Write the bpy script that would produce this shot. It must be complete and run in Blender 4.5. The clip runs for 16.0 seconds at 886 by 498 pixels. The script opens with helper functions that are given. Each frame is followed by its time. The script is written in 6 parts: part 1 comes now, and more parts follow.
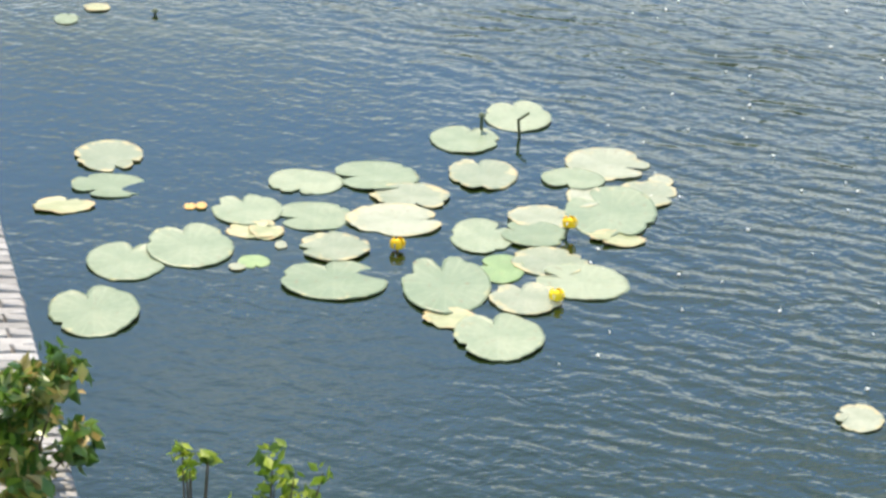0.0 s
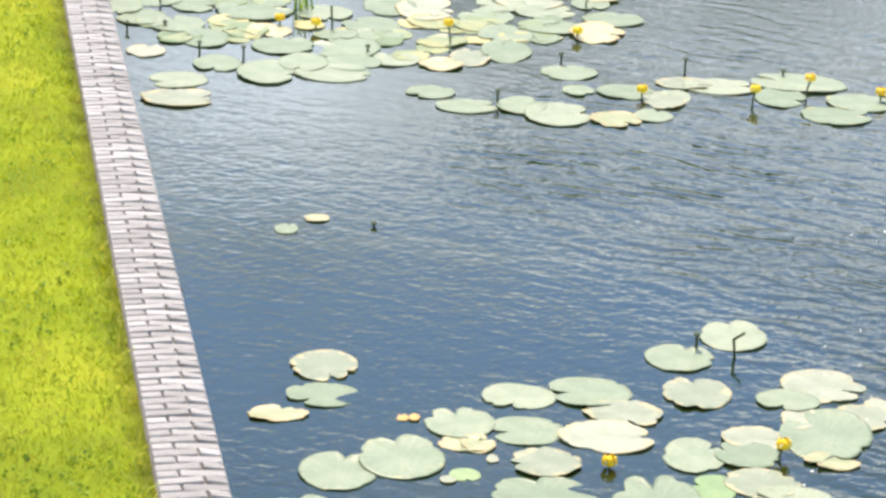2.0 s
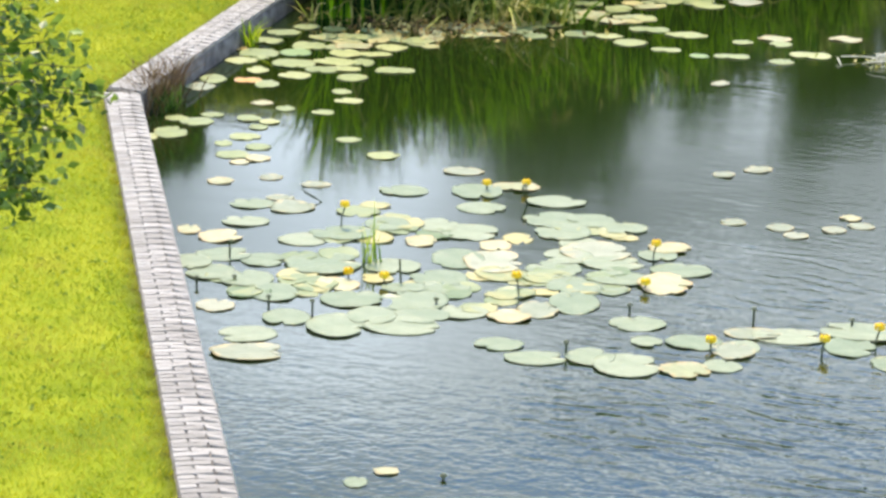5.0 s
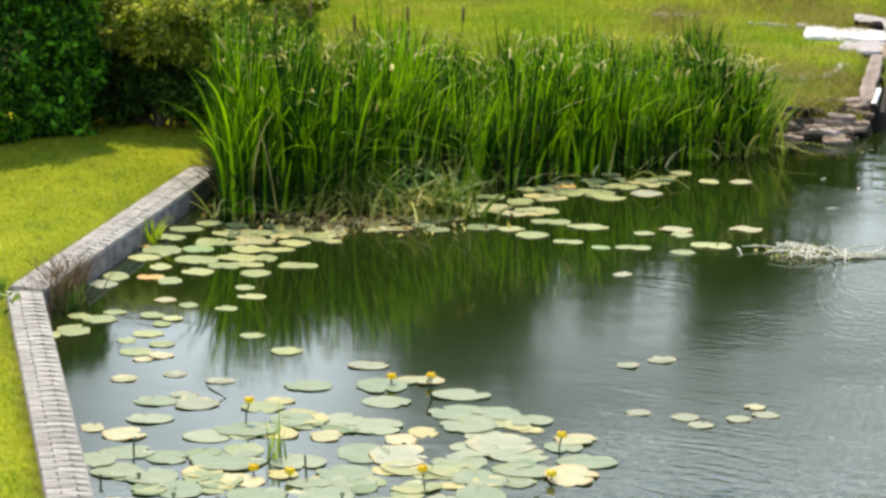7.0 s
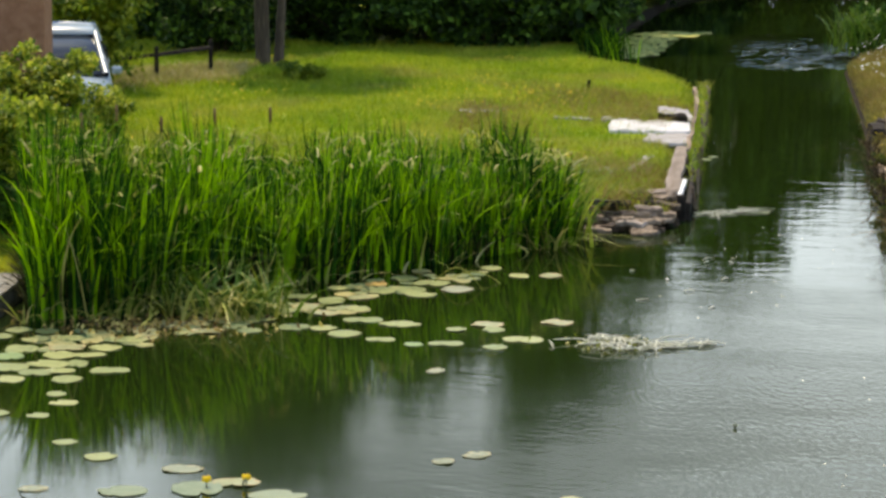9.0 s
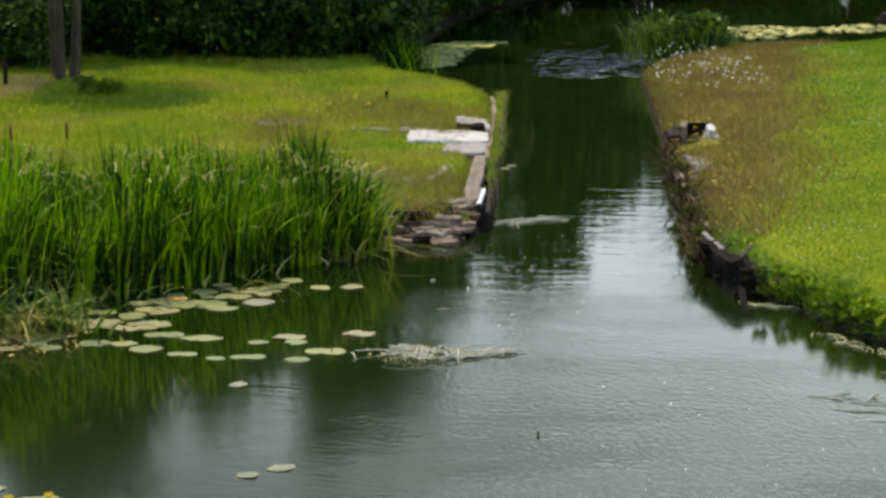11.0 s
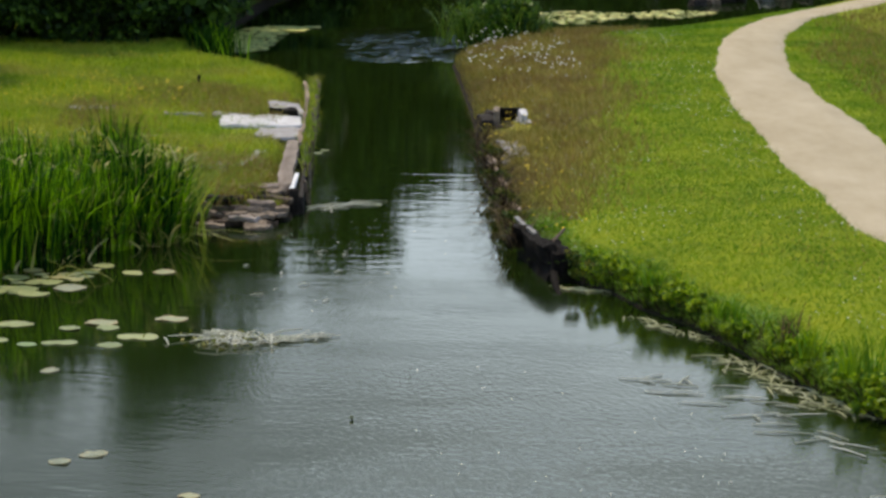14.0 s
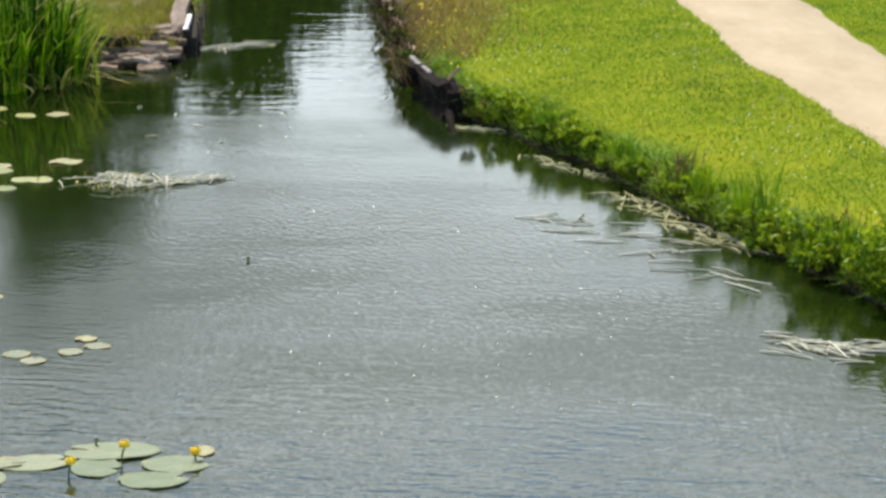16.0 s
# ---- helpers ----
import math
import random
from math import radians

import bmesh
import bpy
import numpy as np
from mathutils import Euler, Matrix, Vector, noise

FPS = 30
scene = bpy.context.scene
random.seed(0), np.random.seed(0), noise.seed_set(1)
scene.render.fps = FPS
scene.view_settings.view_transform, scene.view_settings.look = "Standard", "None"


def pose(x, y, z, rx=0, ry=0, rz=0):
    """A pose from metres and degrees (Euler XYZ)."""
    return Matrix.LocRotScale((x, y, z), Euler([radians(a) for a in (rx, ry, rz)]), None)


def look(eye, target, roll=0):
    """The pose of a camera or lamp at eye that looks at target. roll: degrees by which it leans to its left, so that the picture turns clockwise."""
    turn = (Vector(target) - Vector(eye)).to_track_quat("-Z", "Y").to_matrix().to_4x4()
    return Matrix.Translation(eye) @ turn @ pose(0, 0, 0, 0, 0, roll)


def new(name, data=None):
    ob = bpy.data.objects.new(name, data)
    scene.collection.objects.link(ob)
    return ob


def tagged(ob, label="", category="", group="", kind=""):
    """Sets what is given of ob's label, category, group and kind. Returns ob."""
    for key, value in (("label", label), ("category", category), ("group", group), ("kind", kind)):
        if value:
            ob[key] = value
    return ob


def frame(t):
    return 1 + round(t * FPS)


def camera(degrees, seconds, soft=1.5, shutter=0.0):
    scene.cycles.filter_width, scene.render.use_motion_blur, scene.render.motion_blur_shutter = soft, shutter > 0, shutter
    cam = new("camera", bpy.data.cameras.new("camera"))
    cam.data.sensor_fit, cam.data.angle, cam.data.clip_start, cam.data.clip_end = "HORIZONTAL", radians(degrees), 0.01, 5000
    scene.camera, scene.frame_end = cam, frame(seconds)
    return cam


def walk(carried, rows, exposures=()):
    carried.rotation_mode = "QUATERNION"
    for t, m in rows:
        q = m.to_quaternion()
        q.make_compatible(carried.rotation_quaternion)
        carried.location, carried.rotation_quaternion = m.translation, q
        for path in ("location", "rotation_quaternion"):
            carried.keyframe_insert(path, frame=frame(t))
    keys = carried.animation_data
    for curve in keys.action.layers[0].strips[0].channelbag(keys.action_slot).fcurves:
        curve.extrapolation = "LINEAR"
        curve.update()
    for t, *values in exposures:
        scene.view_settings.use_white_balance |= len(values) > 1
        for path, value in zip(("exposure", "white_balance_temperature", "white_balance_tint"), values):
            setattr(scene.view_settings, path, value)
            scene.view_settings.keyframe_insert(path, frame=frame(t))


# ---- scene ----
cam = camera(17.683, 16.0, soft=3.0)
PATH = [
    (0.0, pose(0, 0, 5.30, 65.071, -2.463, 6.290)),
    (0.2, pose(0, 0, 5.30, 65.018, -2.289, 6.648)),
    (0.5, pose(0, 0, 5.30, 64.991, -1.665, 7.763)),
    (0.7, pose(0, 0, 5.30, 65.131, -1.402, 8.632)),
    (1.0, pose(0, 0, 5.30, 65.639, -1.530, 9.402)),
    (1.2, pose(0, 0, 5.30, 66.275, -1.583, 9.430)),
    (1.5, pose(0, 0, 5.30, 67.359, -1.760, 9.783)),
    (1.7, pose(0, 0, 5.30, 68.250, -1.824, 10.239)),
    (2.0, pose(0, 0, 5.30, 69.218, -2.102, 10.811)),
    (2.2, pose(0, 0, 5.30, 69.800, -2.356, 11.092)),
    (2.5, pose(0, 0, 5.30, 70.488, -2.396, 11.548)),
    (2.7, pose(0, 0, 5.30, 70.954, -2.352, 11.615)),
    (3.0, pose(0, 0, 5.30, 71.750, -2.019, 12.249)),
    (3.5, pose(0, 0, 5.30, 72.488, -1.810, 12.198)),
    (3.7, pose(0, 0, 5.30, 72.678, -1.622, 12.179)),
    (5.8, pose(0, 0, 5.30, 76.211, -1.199, 11.639)),
    (6.0, pose(0, 0, 5.30, 76.796, -1.279, 11.419)),
    (6.2, pose(0, 0, 5.30, 77.126, -1.413, 11.258)),
    (6.5, pose(0, 0, 5.30, 77.514, -1.335, 10.865)),
    (6.7, pose(0, 0, 5.30, 77.634, -1.173, 10.635)),
    (7.0, pose(0, 0, 5.30, 78.196, -0.979, 9.938)),
    (7.2, pose(0, 0, 5.30, 78.451, -0.712, 9.721)),
    (7.5, pose(0, 0, 5.30, 78.914, -0.491, 8.991)),
    (7.7, pose(0, 0, 5.30, 79.216, -0.495, 8.347)),
    (8.0, pose(0, 0, 5.30, 79.615, -0.394, 8.111)),
    (8.2, pose(0, 0, 5.30, 79.604, -0.434, 8.030)),
    (8.5, pose(0, 0, 5.30, 79.806, -0.316, 7.131)),
    (8.7, pose(0, 0, 5.30, 80.154, -0.331, 6.407)),
    (9.0, pose(0, 0, 5.30, 80.219, -0.309, 5.951)),
    (9.2, pose(0, 0, 5.30, 80.187, -0.273, 5.736)),
    (9.5, pose(0, 0, 5.30, 80.139, -0.190, 5.153)),
    (9.7, pose(0, 0, 5.30, 80.080, -0.013, 4.813)),
    (10.0, pose(0, 0, 5.30, 80.057, -0.235, 3.853)),
    (10.2, pose(0, 0, 5.30, 80.103, -0.223, 3.319)),
    (12.3, pose(0, 0, 5.30, 80.984, 0.071, 0.267)),
    (12.5, pose(0, 0, 5.30, 81.000, 0.000, -0.000)),
    (12.7, pose(0, 0, 5.30, 80.920, -0.174, -0.359)),
    (13.0, pose(0, 0, 5.30, 81.013, -0.218, -0.840)),
    (13.2, pose(0, 0, 5.30, 80.815, -0.357, -1.173)),
    (13.5, pose(0, 0, 5.30, 80.814, -0.435, -1.699)),
    (13.7, pose(0, 0, 5.30, 80.542, -0.544, -1.914)),
    (14.0, pose(0, 0, 5.30, 80.169, -0.528, -1.889)),
    (14.2, pose(0, 0, 5.30, 79.917, -0.428, -1.543)),
    (14.5, pose(0, 0, 5.30, 79.276, -0.466, -1.556)),
    (14.7, pose(0, 0, 5.30, 79.225, -0.624, -2.442)),
    (14.8, pose(0, 0, 5.30, 78.924, -0.750, -2.894)),
    (15.0, pose(0, 0, 5.30, 78.344, -0.812, -3.422)),
    (15.2, pose(0, 0, 5.30, 78.117, -0.720, -3.634)),
    (15.5, pose(0, 0, 5.30, 77.783, -0.615, -4.029)),
    (15.7, pose(0, 0, 5.30, 77.194, -0.614, -4.386)),
    (16.0, pose(0, 0, 5.30, 76.961, -0.407, -4.054)),
]
walk(cam, PATH, [(0.0, 0.97, 8000, 12), (1.5, 1.0, 8000, 16), (3.5, 1.10, 7900, 17), (6.0, 0.88, 8200, 12), (7.0, 0.76, 8650, 11), (9.0, 0.42, 9050, 10),
                 (10.0, 0.30, 9050, 10), (12.5, -0.14, 8200, 10), (14.0, -0.13, 8200, 9), (15.0, 0.14, 8700, 11), (16.0, 0.48, 8600, 11)])

# ---- world, sun ----
SUN_DIR = Vector((-0.22, 0.56, 1.0)).normalized()
world = bpy.data.worlds.new("sky")
scene.world = world
world.use_nodes = True
wn, wl = world.node_tree.nodes, world.node_tree.links
wn.clear()
sky = wn.new("ShaderNodeTexSky")
sky.sky_type, sky.sun_disc = "NISHITA", False
sky.sun_elevation = math.asin(SUN_DIR.z)
sky.dust_density, sky.ozone_density = 0.4, 2.5
sky.sun_rotation = math.atan2(SUN_DIR.x, SUN_DIR.y)
bg = wn.new("ShaderNodeBackground")
bg.inputs["Strength"].default_value = 0.133
wo = wn.new("ShaderNodeOutputWorld")
# fair-weather cloud over the blue
wc = wn.new("ShaderNodeTexCoord")
wm = wn.new("ShaderNodeMapping")
wm.inputs["Scale"].default_value, wm.inputs["Location"].default_value = (1.0, 1.0, 2.6), (0.0, 0.4, 0.0)
wt = wn.new("ShaderNodeTexNoise")
wt.inputs["Scale"].default_value, wt.inputs["Detail"].default_value, wt.inputs["Roughness"].default_value = 2.6, 6, 0.55
wr = wn.new("ShaderNodeValToRGB")
wr.color_ramp.elements[0].position, wr.color_ramp.elements[0].color = 0.50, (0, 0, 0, 1)
wr.color_ramp.elements[1].position, wr.color_ramp.elements[1].color = 0.70, (1, 1, 1, 1)
wx = wn.new("ShaderNodeMix")
wx.data_type = "RGBA"
wv = wn.new("ShaderNodeTexNoise")
wv.inputs["Scale"].default_value, wv.inputs["Detail"].default_value = 3.4, 5
ws = wn.new("ShaderNodeValToRGB")
ws.color_ramp.elements[0].position, ws.color_ramp.elements[0].color = 0.34, (0.50, 0.53, 0.57, 1)
ws.color_ramp.elements[1].position, ws.color_ramp.elements[1].color = 0.64, (1.0, 1.0, 1.0, 1)
wg = wn.new("ShaderNodeMix")
wg.data_type, wg.blend_type = "RGBA", "MULTIPLY"
wg.inputs["Factor"].default_value, wg.inputs["B"].default_value = 1.0, (7.0, 9.0, 11.6, 1)
wl.new(wm.outputs[0], wv.inputs["Vector"])
wl.new(wv.outputs["Fac"], ws.inputs["Fac"])
# the bank is heaped in layers, each with a lit top and a grey base
wj = wn.new("ShaderNodeMath")
wj.operation = "MULTIPLY_ADD"
wj.inputs[1].default_value = 0.16
wl.new(wt.outputs["Fac"], wj.inputs[0])
wu = wn.new("ShaderNodeMath")
wu.operation = "MULTIPLY_ADD"
wu.inputs[1].default_value, wu.inputs[2].default_value = 46.5, -46.5 * (0.19 + 0.08)
wl.new(wj.outputs[0], wu.inputs[0])
wp = wn.new("ShaderNodeMath")
wp.operation = "COSINE"
wl.new(wu.outputs[0], wp.inputs[0])
wk = wn.new("ShaderNodeMapRange")
wk.inputs["From Min"].default_value, wk.inputs["From Max"].default_value = -1.0, 1.0
wk.inputs["To Min"].default_value, wk.inputs["To Max"].default_value = 0.52, 1.75
wl.new(wp.outputs[0], wk.inputs["Value"])
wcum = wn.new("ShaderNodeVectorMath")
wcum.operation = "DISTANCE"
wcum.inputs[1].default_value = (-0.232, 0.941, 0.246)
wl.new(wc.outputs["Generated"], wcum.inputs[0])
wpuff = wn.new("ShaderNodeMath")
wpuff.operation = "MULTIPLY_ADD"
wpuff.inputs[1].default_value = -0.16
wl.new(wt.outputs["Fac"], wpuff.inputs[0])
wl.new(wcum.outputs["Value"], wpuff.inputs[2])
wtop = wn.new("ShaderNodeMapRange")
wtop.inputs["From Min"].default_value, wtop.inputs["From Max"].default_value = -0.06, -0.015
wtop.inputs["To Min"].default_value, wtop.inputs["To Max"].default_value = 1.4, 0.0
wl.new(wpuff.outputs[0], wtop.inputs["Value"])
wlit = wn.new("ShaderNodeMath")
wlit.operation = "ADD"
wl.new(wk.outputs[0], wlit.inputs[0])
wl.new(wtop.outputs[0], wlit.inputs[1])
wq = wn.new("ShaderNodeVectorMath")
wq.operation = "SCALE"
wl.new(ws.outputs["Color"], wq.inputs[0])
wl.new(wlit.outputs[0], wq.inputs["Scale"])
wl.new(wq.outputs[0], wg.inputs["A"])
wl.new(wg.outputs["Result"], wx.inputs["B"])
wl.new(wc.outputs["Generated"], wm.inputs["Vector"])
wl.new(wm.outputs[0], wt.inputs["Vector"])
wz = wn.new("ShaderNodeSeparateXYZ")
wh = wn.new("ShaderNodeMapRange")
wh.inputs["From Min"].default_value, wh.inputs["From Max"].default_value = 0.327, 0.385
wh.inputs["To Min"].default_value, wh.inputs["To Max"].default_value = 0.26, -0.14
wi = wn.new("ShaderNodeMapRange")
wi.inputs["From Min"].default_value, wi.inputs["From Max"].default_value = 0.41, 0.50
wi.inputs["To Min"].default_value, wi.inputs["To Max"].default_value = 0.0, 0.17
wf = wn.new("ShaderNodeMath")
wa = wn.new("ShaderNodeMath")
wl.new(wc.outputs["Generated"], wz.inputs[0])
wl.new(wz.outputs["Z"], wh.inputs["Value"])
wl.new(wz.outputs["Z"], wj.inputs[2])
wl.new(wt.outputs["Fac"], wa.inputs[0])
wl.new(wh.outputs[0], wa.inputs[1])
wl.new(wz.outputs["Z"], wi.inputs["Value"])
wl.new(wa.outputs[0], wf.inputs[0])
wl.new(wi.outputs[0], wf.inputs[1])
wl.new(wf.outputs[0], wr.inputs["Fac"])
wl.new(wr.outputs["Color"], wx.inputs["Factor"])
wb = wn.new("ShaderNodeMix")
wb.data_type, wb.blend_type = "RGBA", "MULTIPLY"
wb.inputs["Factor"].default_value, wb.inputs["B"].default_value = 1.0, (1.12, 1.52, 1.98, 1)
wl.new(sky.outputs[0], wb.inputs["A"])
wl.new(wb.outputs["Result"], wx.inputs["A"])
wl.new(wx.outputs["Result"], bg.inputs["Color"])
wl.new(bg.outputs[0], wo.inputs["Surface"])
sun = new("sun", bpy.data.lights.new("sun", "SUN"))
sun.data.energy, sun.data.angle, sun.data.color = 3.9, radians(0.6), (1.0, 0.95, 0.85)
sun.matrix_world = look(SUN_DIR * 60, (0, 0, 0))


# ---- materials ----
def material(name, colours, scale=4.0, rough=0.8, bump=0.0, bump_scale=40.0, spread=0.0, island=False, spec=0.3, detail=5.0, stretch=(1, 1, 1), trans=0.0):
    """Noise-mottled surface: colours along a ramp, fine relief, and a shift per piece."""
    m = bpy.data.materials.new(name)
    m.use_nodes = True
    n, l = m.node_tree.nodes, m.node_tree.links
    p = n["Principled BSDF"]
    p.inputs["Roughness"].default_value = rough
    p.inputs["Specular IOR Level"].default_value = spec
    co = n.new("ShaderNodeTexCoord")
    mp = n.new("ShaderNodeMapping")
    mp.inputs["Scale"].default_value = stretch
    l.new(co.outputs["Object"], mp.inputs["Vector"])
    big = n.new("ShaderNodeTexNoise")
    big.inputs["Scale"].default_value, big.inputs["Detail"].default_value, big.inputs["Roughness"].default_value = scale, detail, 0.65
    l.new(mp.outputs[0], big.inputs["Vector"])
    ramp = n.new("ShaderNodeValToRGB")
    while len(ramp.color_ramp.elements) < len(colours):
        ramp.color_ramp.elements.new(0.5)
    for i, c in enumerate(colours):
        e = ramp.color_ramp.elements[i]
        e.position, e.color = 0.28 + 0.44 * i / max(1, len(colours) - 1), (*c, 1)
    fac = big.outputs["Fac"]
    if spread:
        add = n.new("ShaderNodeMath")
        add.operation = "MULTIPLY_ADD"
        if island:
            g = n.new("ShaderNodeNewGeometry")
            l.new(g.outputs["Random Per Island"], add.inputs[0])
        else:
            g = n.new("ShaderNodeObjectInfo")
            l.new(g.outputs["Random"], add.inputs[0])
        add.inputs[1].default_value = spread
        off = n.new("ShaderNodeMath")
        off.inputs[1].default_value = -spread / 2
        l.new(fac, off.inputs[0])
        l.new(off.outputs[0], add.inputs[2])
        fac = add.outputs[0]
    l.new(fac, ramp.inputs["Fac"])
    l.new(ramp.outputs["Color"], p.inputs["Base Color"])
    if bump:
        fine = n.new("ShaderNodeTexNoise")
        fine.inputs["Scale"].default_value, fine.inputs["Detail"].default_value = bump_scale, 4
        l.new(mp.outputs[0], fine.inputs["Vector"])
        b = n.new("ShaderNodeBump")
        b.inputs["Strength"].default_value, b.inputs["Distance"].default_value = bump, 0.02
        l.new(fine.outputs["Fac"], b.inputs["Height"])
        l.new(b.outputs[0], p.inputs["Normal"])
    if trans:
        t = n.new("ShaderNodeBsdfTranslucent")
        l.new(ramp.outputs["Color"], t.inputs["Color"])
        mix = n.new("ShaderNodeMixShader")
        mix.inputs[0].default_value = trans
        l.new(p.outputs[0], mix.inputs[1])
        l.new(t.outputs[0], mix.inputs[2])
        l.new(mix.outputs[0], n["Material Output"].inputs["Surface"])
    return m


def leaf_tones(name, dark, mid, light, trans=0.3, rough=0.5, spec=0.35, scale=0.9, spread=0.55):
    return material(name, [dark, mid, light], scale, rough, spread=spread, island=True, trans=trans, spec=spec)


def patchy(m, colour, scale, low, high, most):
    """Lets broad, ragged patches of another colour show through a material, by place."""
    n, l = m.node_tree.nodes, m.node_tree.links
    p, ramp = n["Principled BSDF"], next(x for x in n if x.bl_idname == "ShaderNodeValToRGB")
    geo, blot, cut, mix = n.new("ShaderNodeNewGeometry"), n.new("ShaderNodeTexNoise"), n.new("ShaderNodeMapRange"), n.new("ShaderNodeMix")
    blot.inputs["Scale"].default_value, blot.inputs["Detail"].default_value, blot.inputs["Roughness"].default_value = scale, 6, 0.6
    cut.inputs["From Min"].default_value, cut.inputs["From Max"].default_value, cut.inputs["To Max"].default_value = low, high, most
    mix.data_type = "RGBA"
    mix.inputs["B"].default_value = (*colour, 1)
    l.new(geo.outputs["Position"], blot.inputs["Vector"])
    l.new(blot.outputs["Fac"], cut.inputs["Value"])
    l.new(cut.outputs[0], mix.inputs["Factor"])
    l.new(ramp.outputs["Color"], mix.inputs["A"])
    for k in [k for k in l if k.from_node == ramp and k.to_node != mix]:
        l.new(mix.outputs["Result"], k.to_socket)
    return m


M_LAWN = leaf_tones("lawn_blades", (0.18, 0.25, 0.010), (0.31, 0.365, 0.014), (0.48, 0.45, 0.035), 0.35, 0.6)
M_LAWN = patchy(M_LAWN, (0.46, 0.36, 0.06), 2.2, 0.52, 0.68, 0.6)
M_CLOVER = leaf_tones("clover_leaves", (0.05, 0.12, 0.008), (0.10, 0.20, 0.012), (0.20, 0.30, 0.02), 0.25, 0.6, scale=3.0)
M_MEADOW = leaf_tones("meadow_blades", (0.14, 0.25, 0.008), (0.26, 0.38, 0.012), (0.44, 0.45, 0.04), 0.3, 0.65, scale=0.5, spread=0.4)
M_MEADOW = patchy(M_MEADOW, (0.33, 0.27, 0.08), 0.60, 0.50, 0.66, 0.65)
M_MEADOW = patchy(M_MEADOW, (0.09, 0.19, 0.010), 3.0, 0.52, 0.66, 0.65)
M_BANK = leaf_tones("bank_blades", (0.070, 0.185, 0.004), (0.14, 0.285, 0.005), (0.27, 0.38, 0.010), 0.3, 0.6, spread=0.32)
M_BANK = patchy(M_BANK, (0.24, 0.30, 0.02), 0.9, 0.53, 0.70, 0.45)
M_BANK = patchy(M_BANK, (0.055, 0.16, 0.006), 4.5, 0.50, 0.64, 0.7)
M_DRYGRASS = leaf_tones("dry_blades", (0.15, 0.15, 0.020), (0.26, 0.225, 0.040), (0.36, 0.27, 0.08), 0.3, 0.7)
M_DRYGRASS = patchy(M_DRYGRASS, (0.20, 0.115, 0.05), 1.3, 0.47, 0.62, 0.7)
M_REED = leaf_tones("reed_blades", (0.004, 0.034, 0.003), (0.026, 0.115, 0.005), (0.25, 0.50, 0.012), 0.30, 0.55, 0.10)
M_SLOPE = leaf_tones("tan_blades", (0.20, 0.19, 0.05), (0.33, 0.29, 0.10), (0.46, 0.38, 0.17), 0.25, 0.7)
# near-black brown blades that stand in for shade among reeds and under the bank
M_SHADE_STUBBLE = leaf_tones("reed_stubble", (0.018, 0.016, 0.008), (0.04, 0.036, 0.014), (0.08, 0.085, 0.025), 0.1, 0.8, 0.1)
M_IRIS = leaf_tones("iris_blades", (0.02, 0.065, 0.006), (0.07, 0.15, 0.012), (0.32, 0.31, 0.06), 0.25, 0.5, 0.3)
M_OLDREED = leaf_tones("yellowed_reed", (0.16, 0.20, 0.035), (0.33, 0.34, 0.07), (0.54, 0.48, 0.20), 0.3, 0.6, 0.15)
M_GARDEN = leaf_tones("garden_leaves", (0.07, 0.14, 0.010), (0.24, 0.32, 0.025), (0.50, 0.51, 0.08), 0.52, 0.5, scale=2.5)
M_WEED = leaf_tones("weed_leaves", (0.06, 0.15, 0.006), (0.20, 0.34, 0.010), (0.42, 0.52, 0.03), 0.45, 0.5, scale=2.0)
M_CANALBUSH = leaf_tones("canal_bush_leaves", (0.015, 0.06, 0.006), (0.05, 0.135, 0.012), (0.14, 0.24, 0.03), 0.35, 0.5, scale=2.0)
M_LITTER = leaf_tones("rotting_scraps", (0.09, 0.05, 0.02), (0.34, 0.21, 0.06), (0.58, 0.46, 0.14), 0.1, 0.6, scale=4.0)
M_LEDGE = material("footing_stone", [(0.07, 0.068, 0.062), (0.13, 0.125, 0.115), (0.21, 0.20, 0.185)], 9, 0.6, 0.6, 60, spread=0.4)
M_BLEACH = leaf_tones("bleached_straw", (0.42, 0.42, 0.30), (0.58, 0.57, 0.44), (0.74, 0.73, 0.62), 0.15, 0.6)
# black timber; the same colour paints the shade inside the stone box
M_ROT_AND_SHADE = material("rotten_timber_and_shade", [(0.003, 0.003, 0.002), (0.008, 0.006, 0.005), (0.024, 0.019, 0.015)], 18, 0.9, 0.9, 50, spec=0.1)
M_STRAW = leaf_tones("dry_reed", (0.34, 0.35, 0.17), (0.48, 0.47, 0.25), (0.64, 0.61, 0.38), 0.2, 0.6)
M_HEDGE = leaf_tones("hedge_leaves", (0.003, 0.022, 0.004), (0.017, 0.09, 0.009), (0.12, 0.40, 0.025), 0.22, 0.55, 0.10, scale=3.0)
M_WOOD_LEAF = leaf_tones("wood_leaves", (0.006, 0.022, 0.004), (0.018, 0.058, 0.007), (0.085, 0.18, 0.020), 0.25, 0.55, 0.2)
M_SHRUB = leaf_tones("shrub_leaves", (0.07, 0.14, 0.012), (0.17, 0.26, 0.02), (0.36, 0.42, 0.05), 0.42, 0.5)
M_BRAMBLE = leaf_tones("bramble_leaves", (0.045, 0.115, 0.014), (0.12, 0.21, 0.026), (0.36, 0.26, 0.08), 0.32, 0.35, 0.5, 3.0)
M_OVERHANG = leaf_tones("overhang_leaves", (0.018, 0.06, 0.008), (0.05, 0.12, 0.014), (0.20, 0.30, 0.05), 0.25, 0.4, scale=4.0)
M_BARK = material("bark", [(0.025, 0.019, 0.013), (0.06, 0.046, 0.033), (0.11, 0.088, 0.065)], 14, 0.9, 0.8, 40, stretch=(1, 1, 0.2))
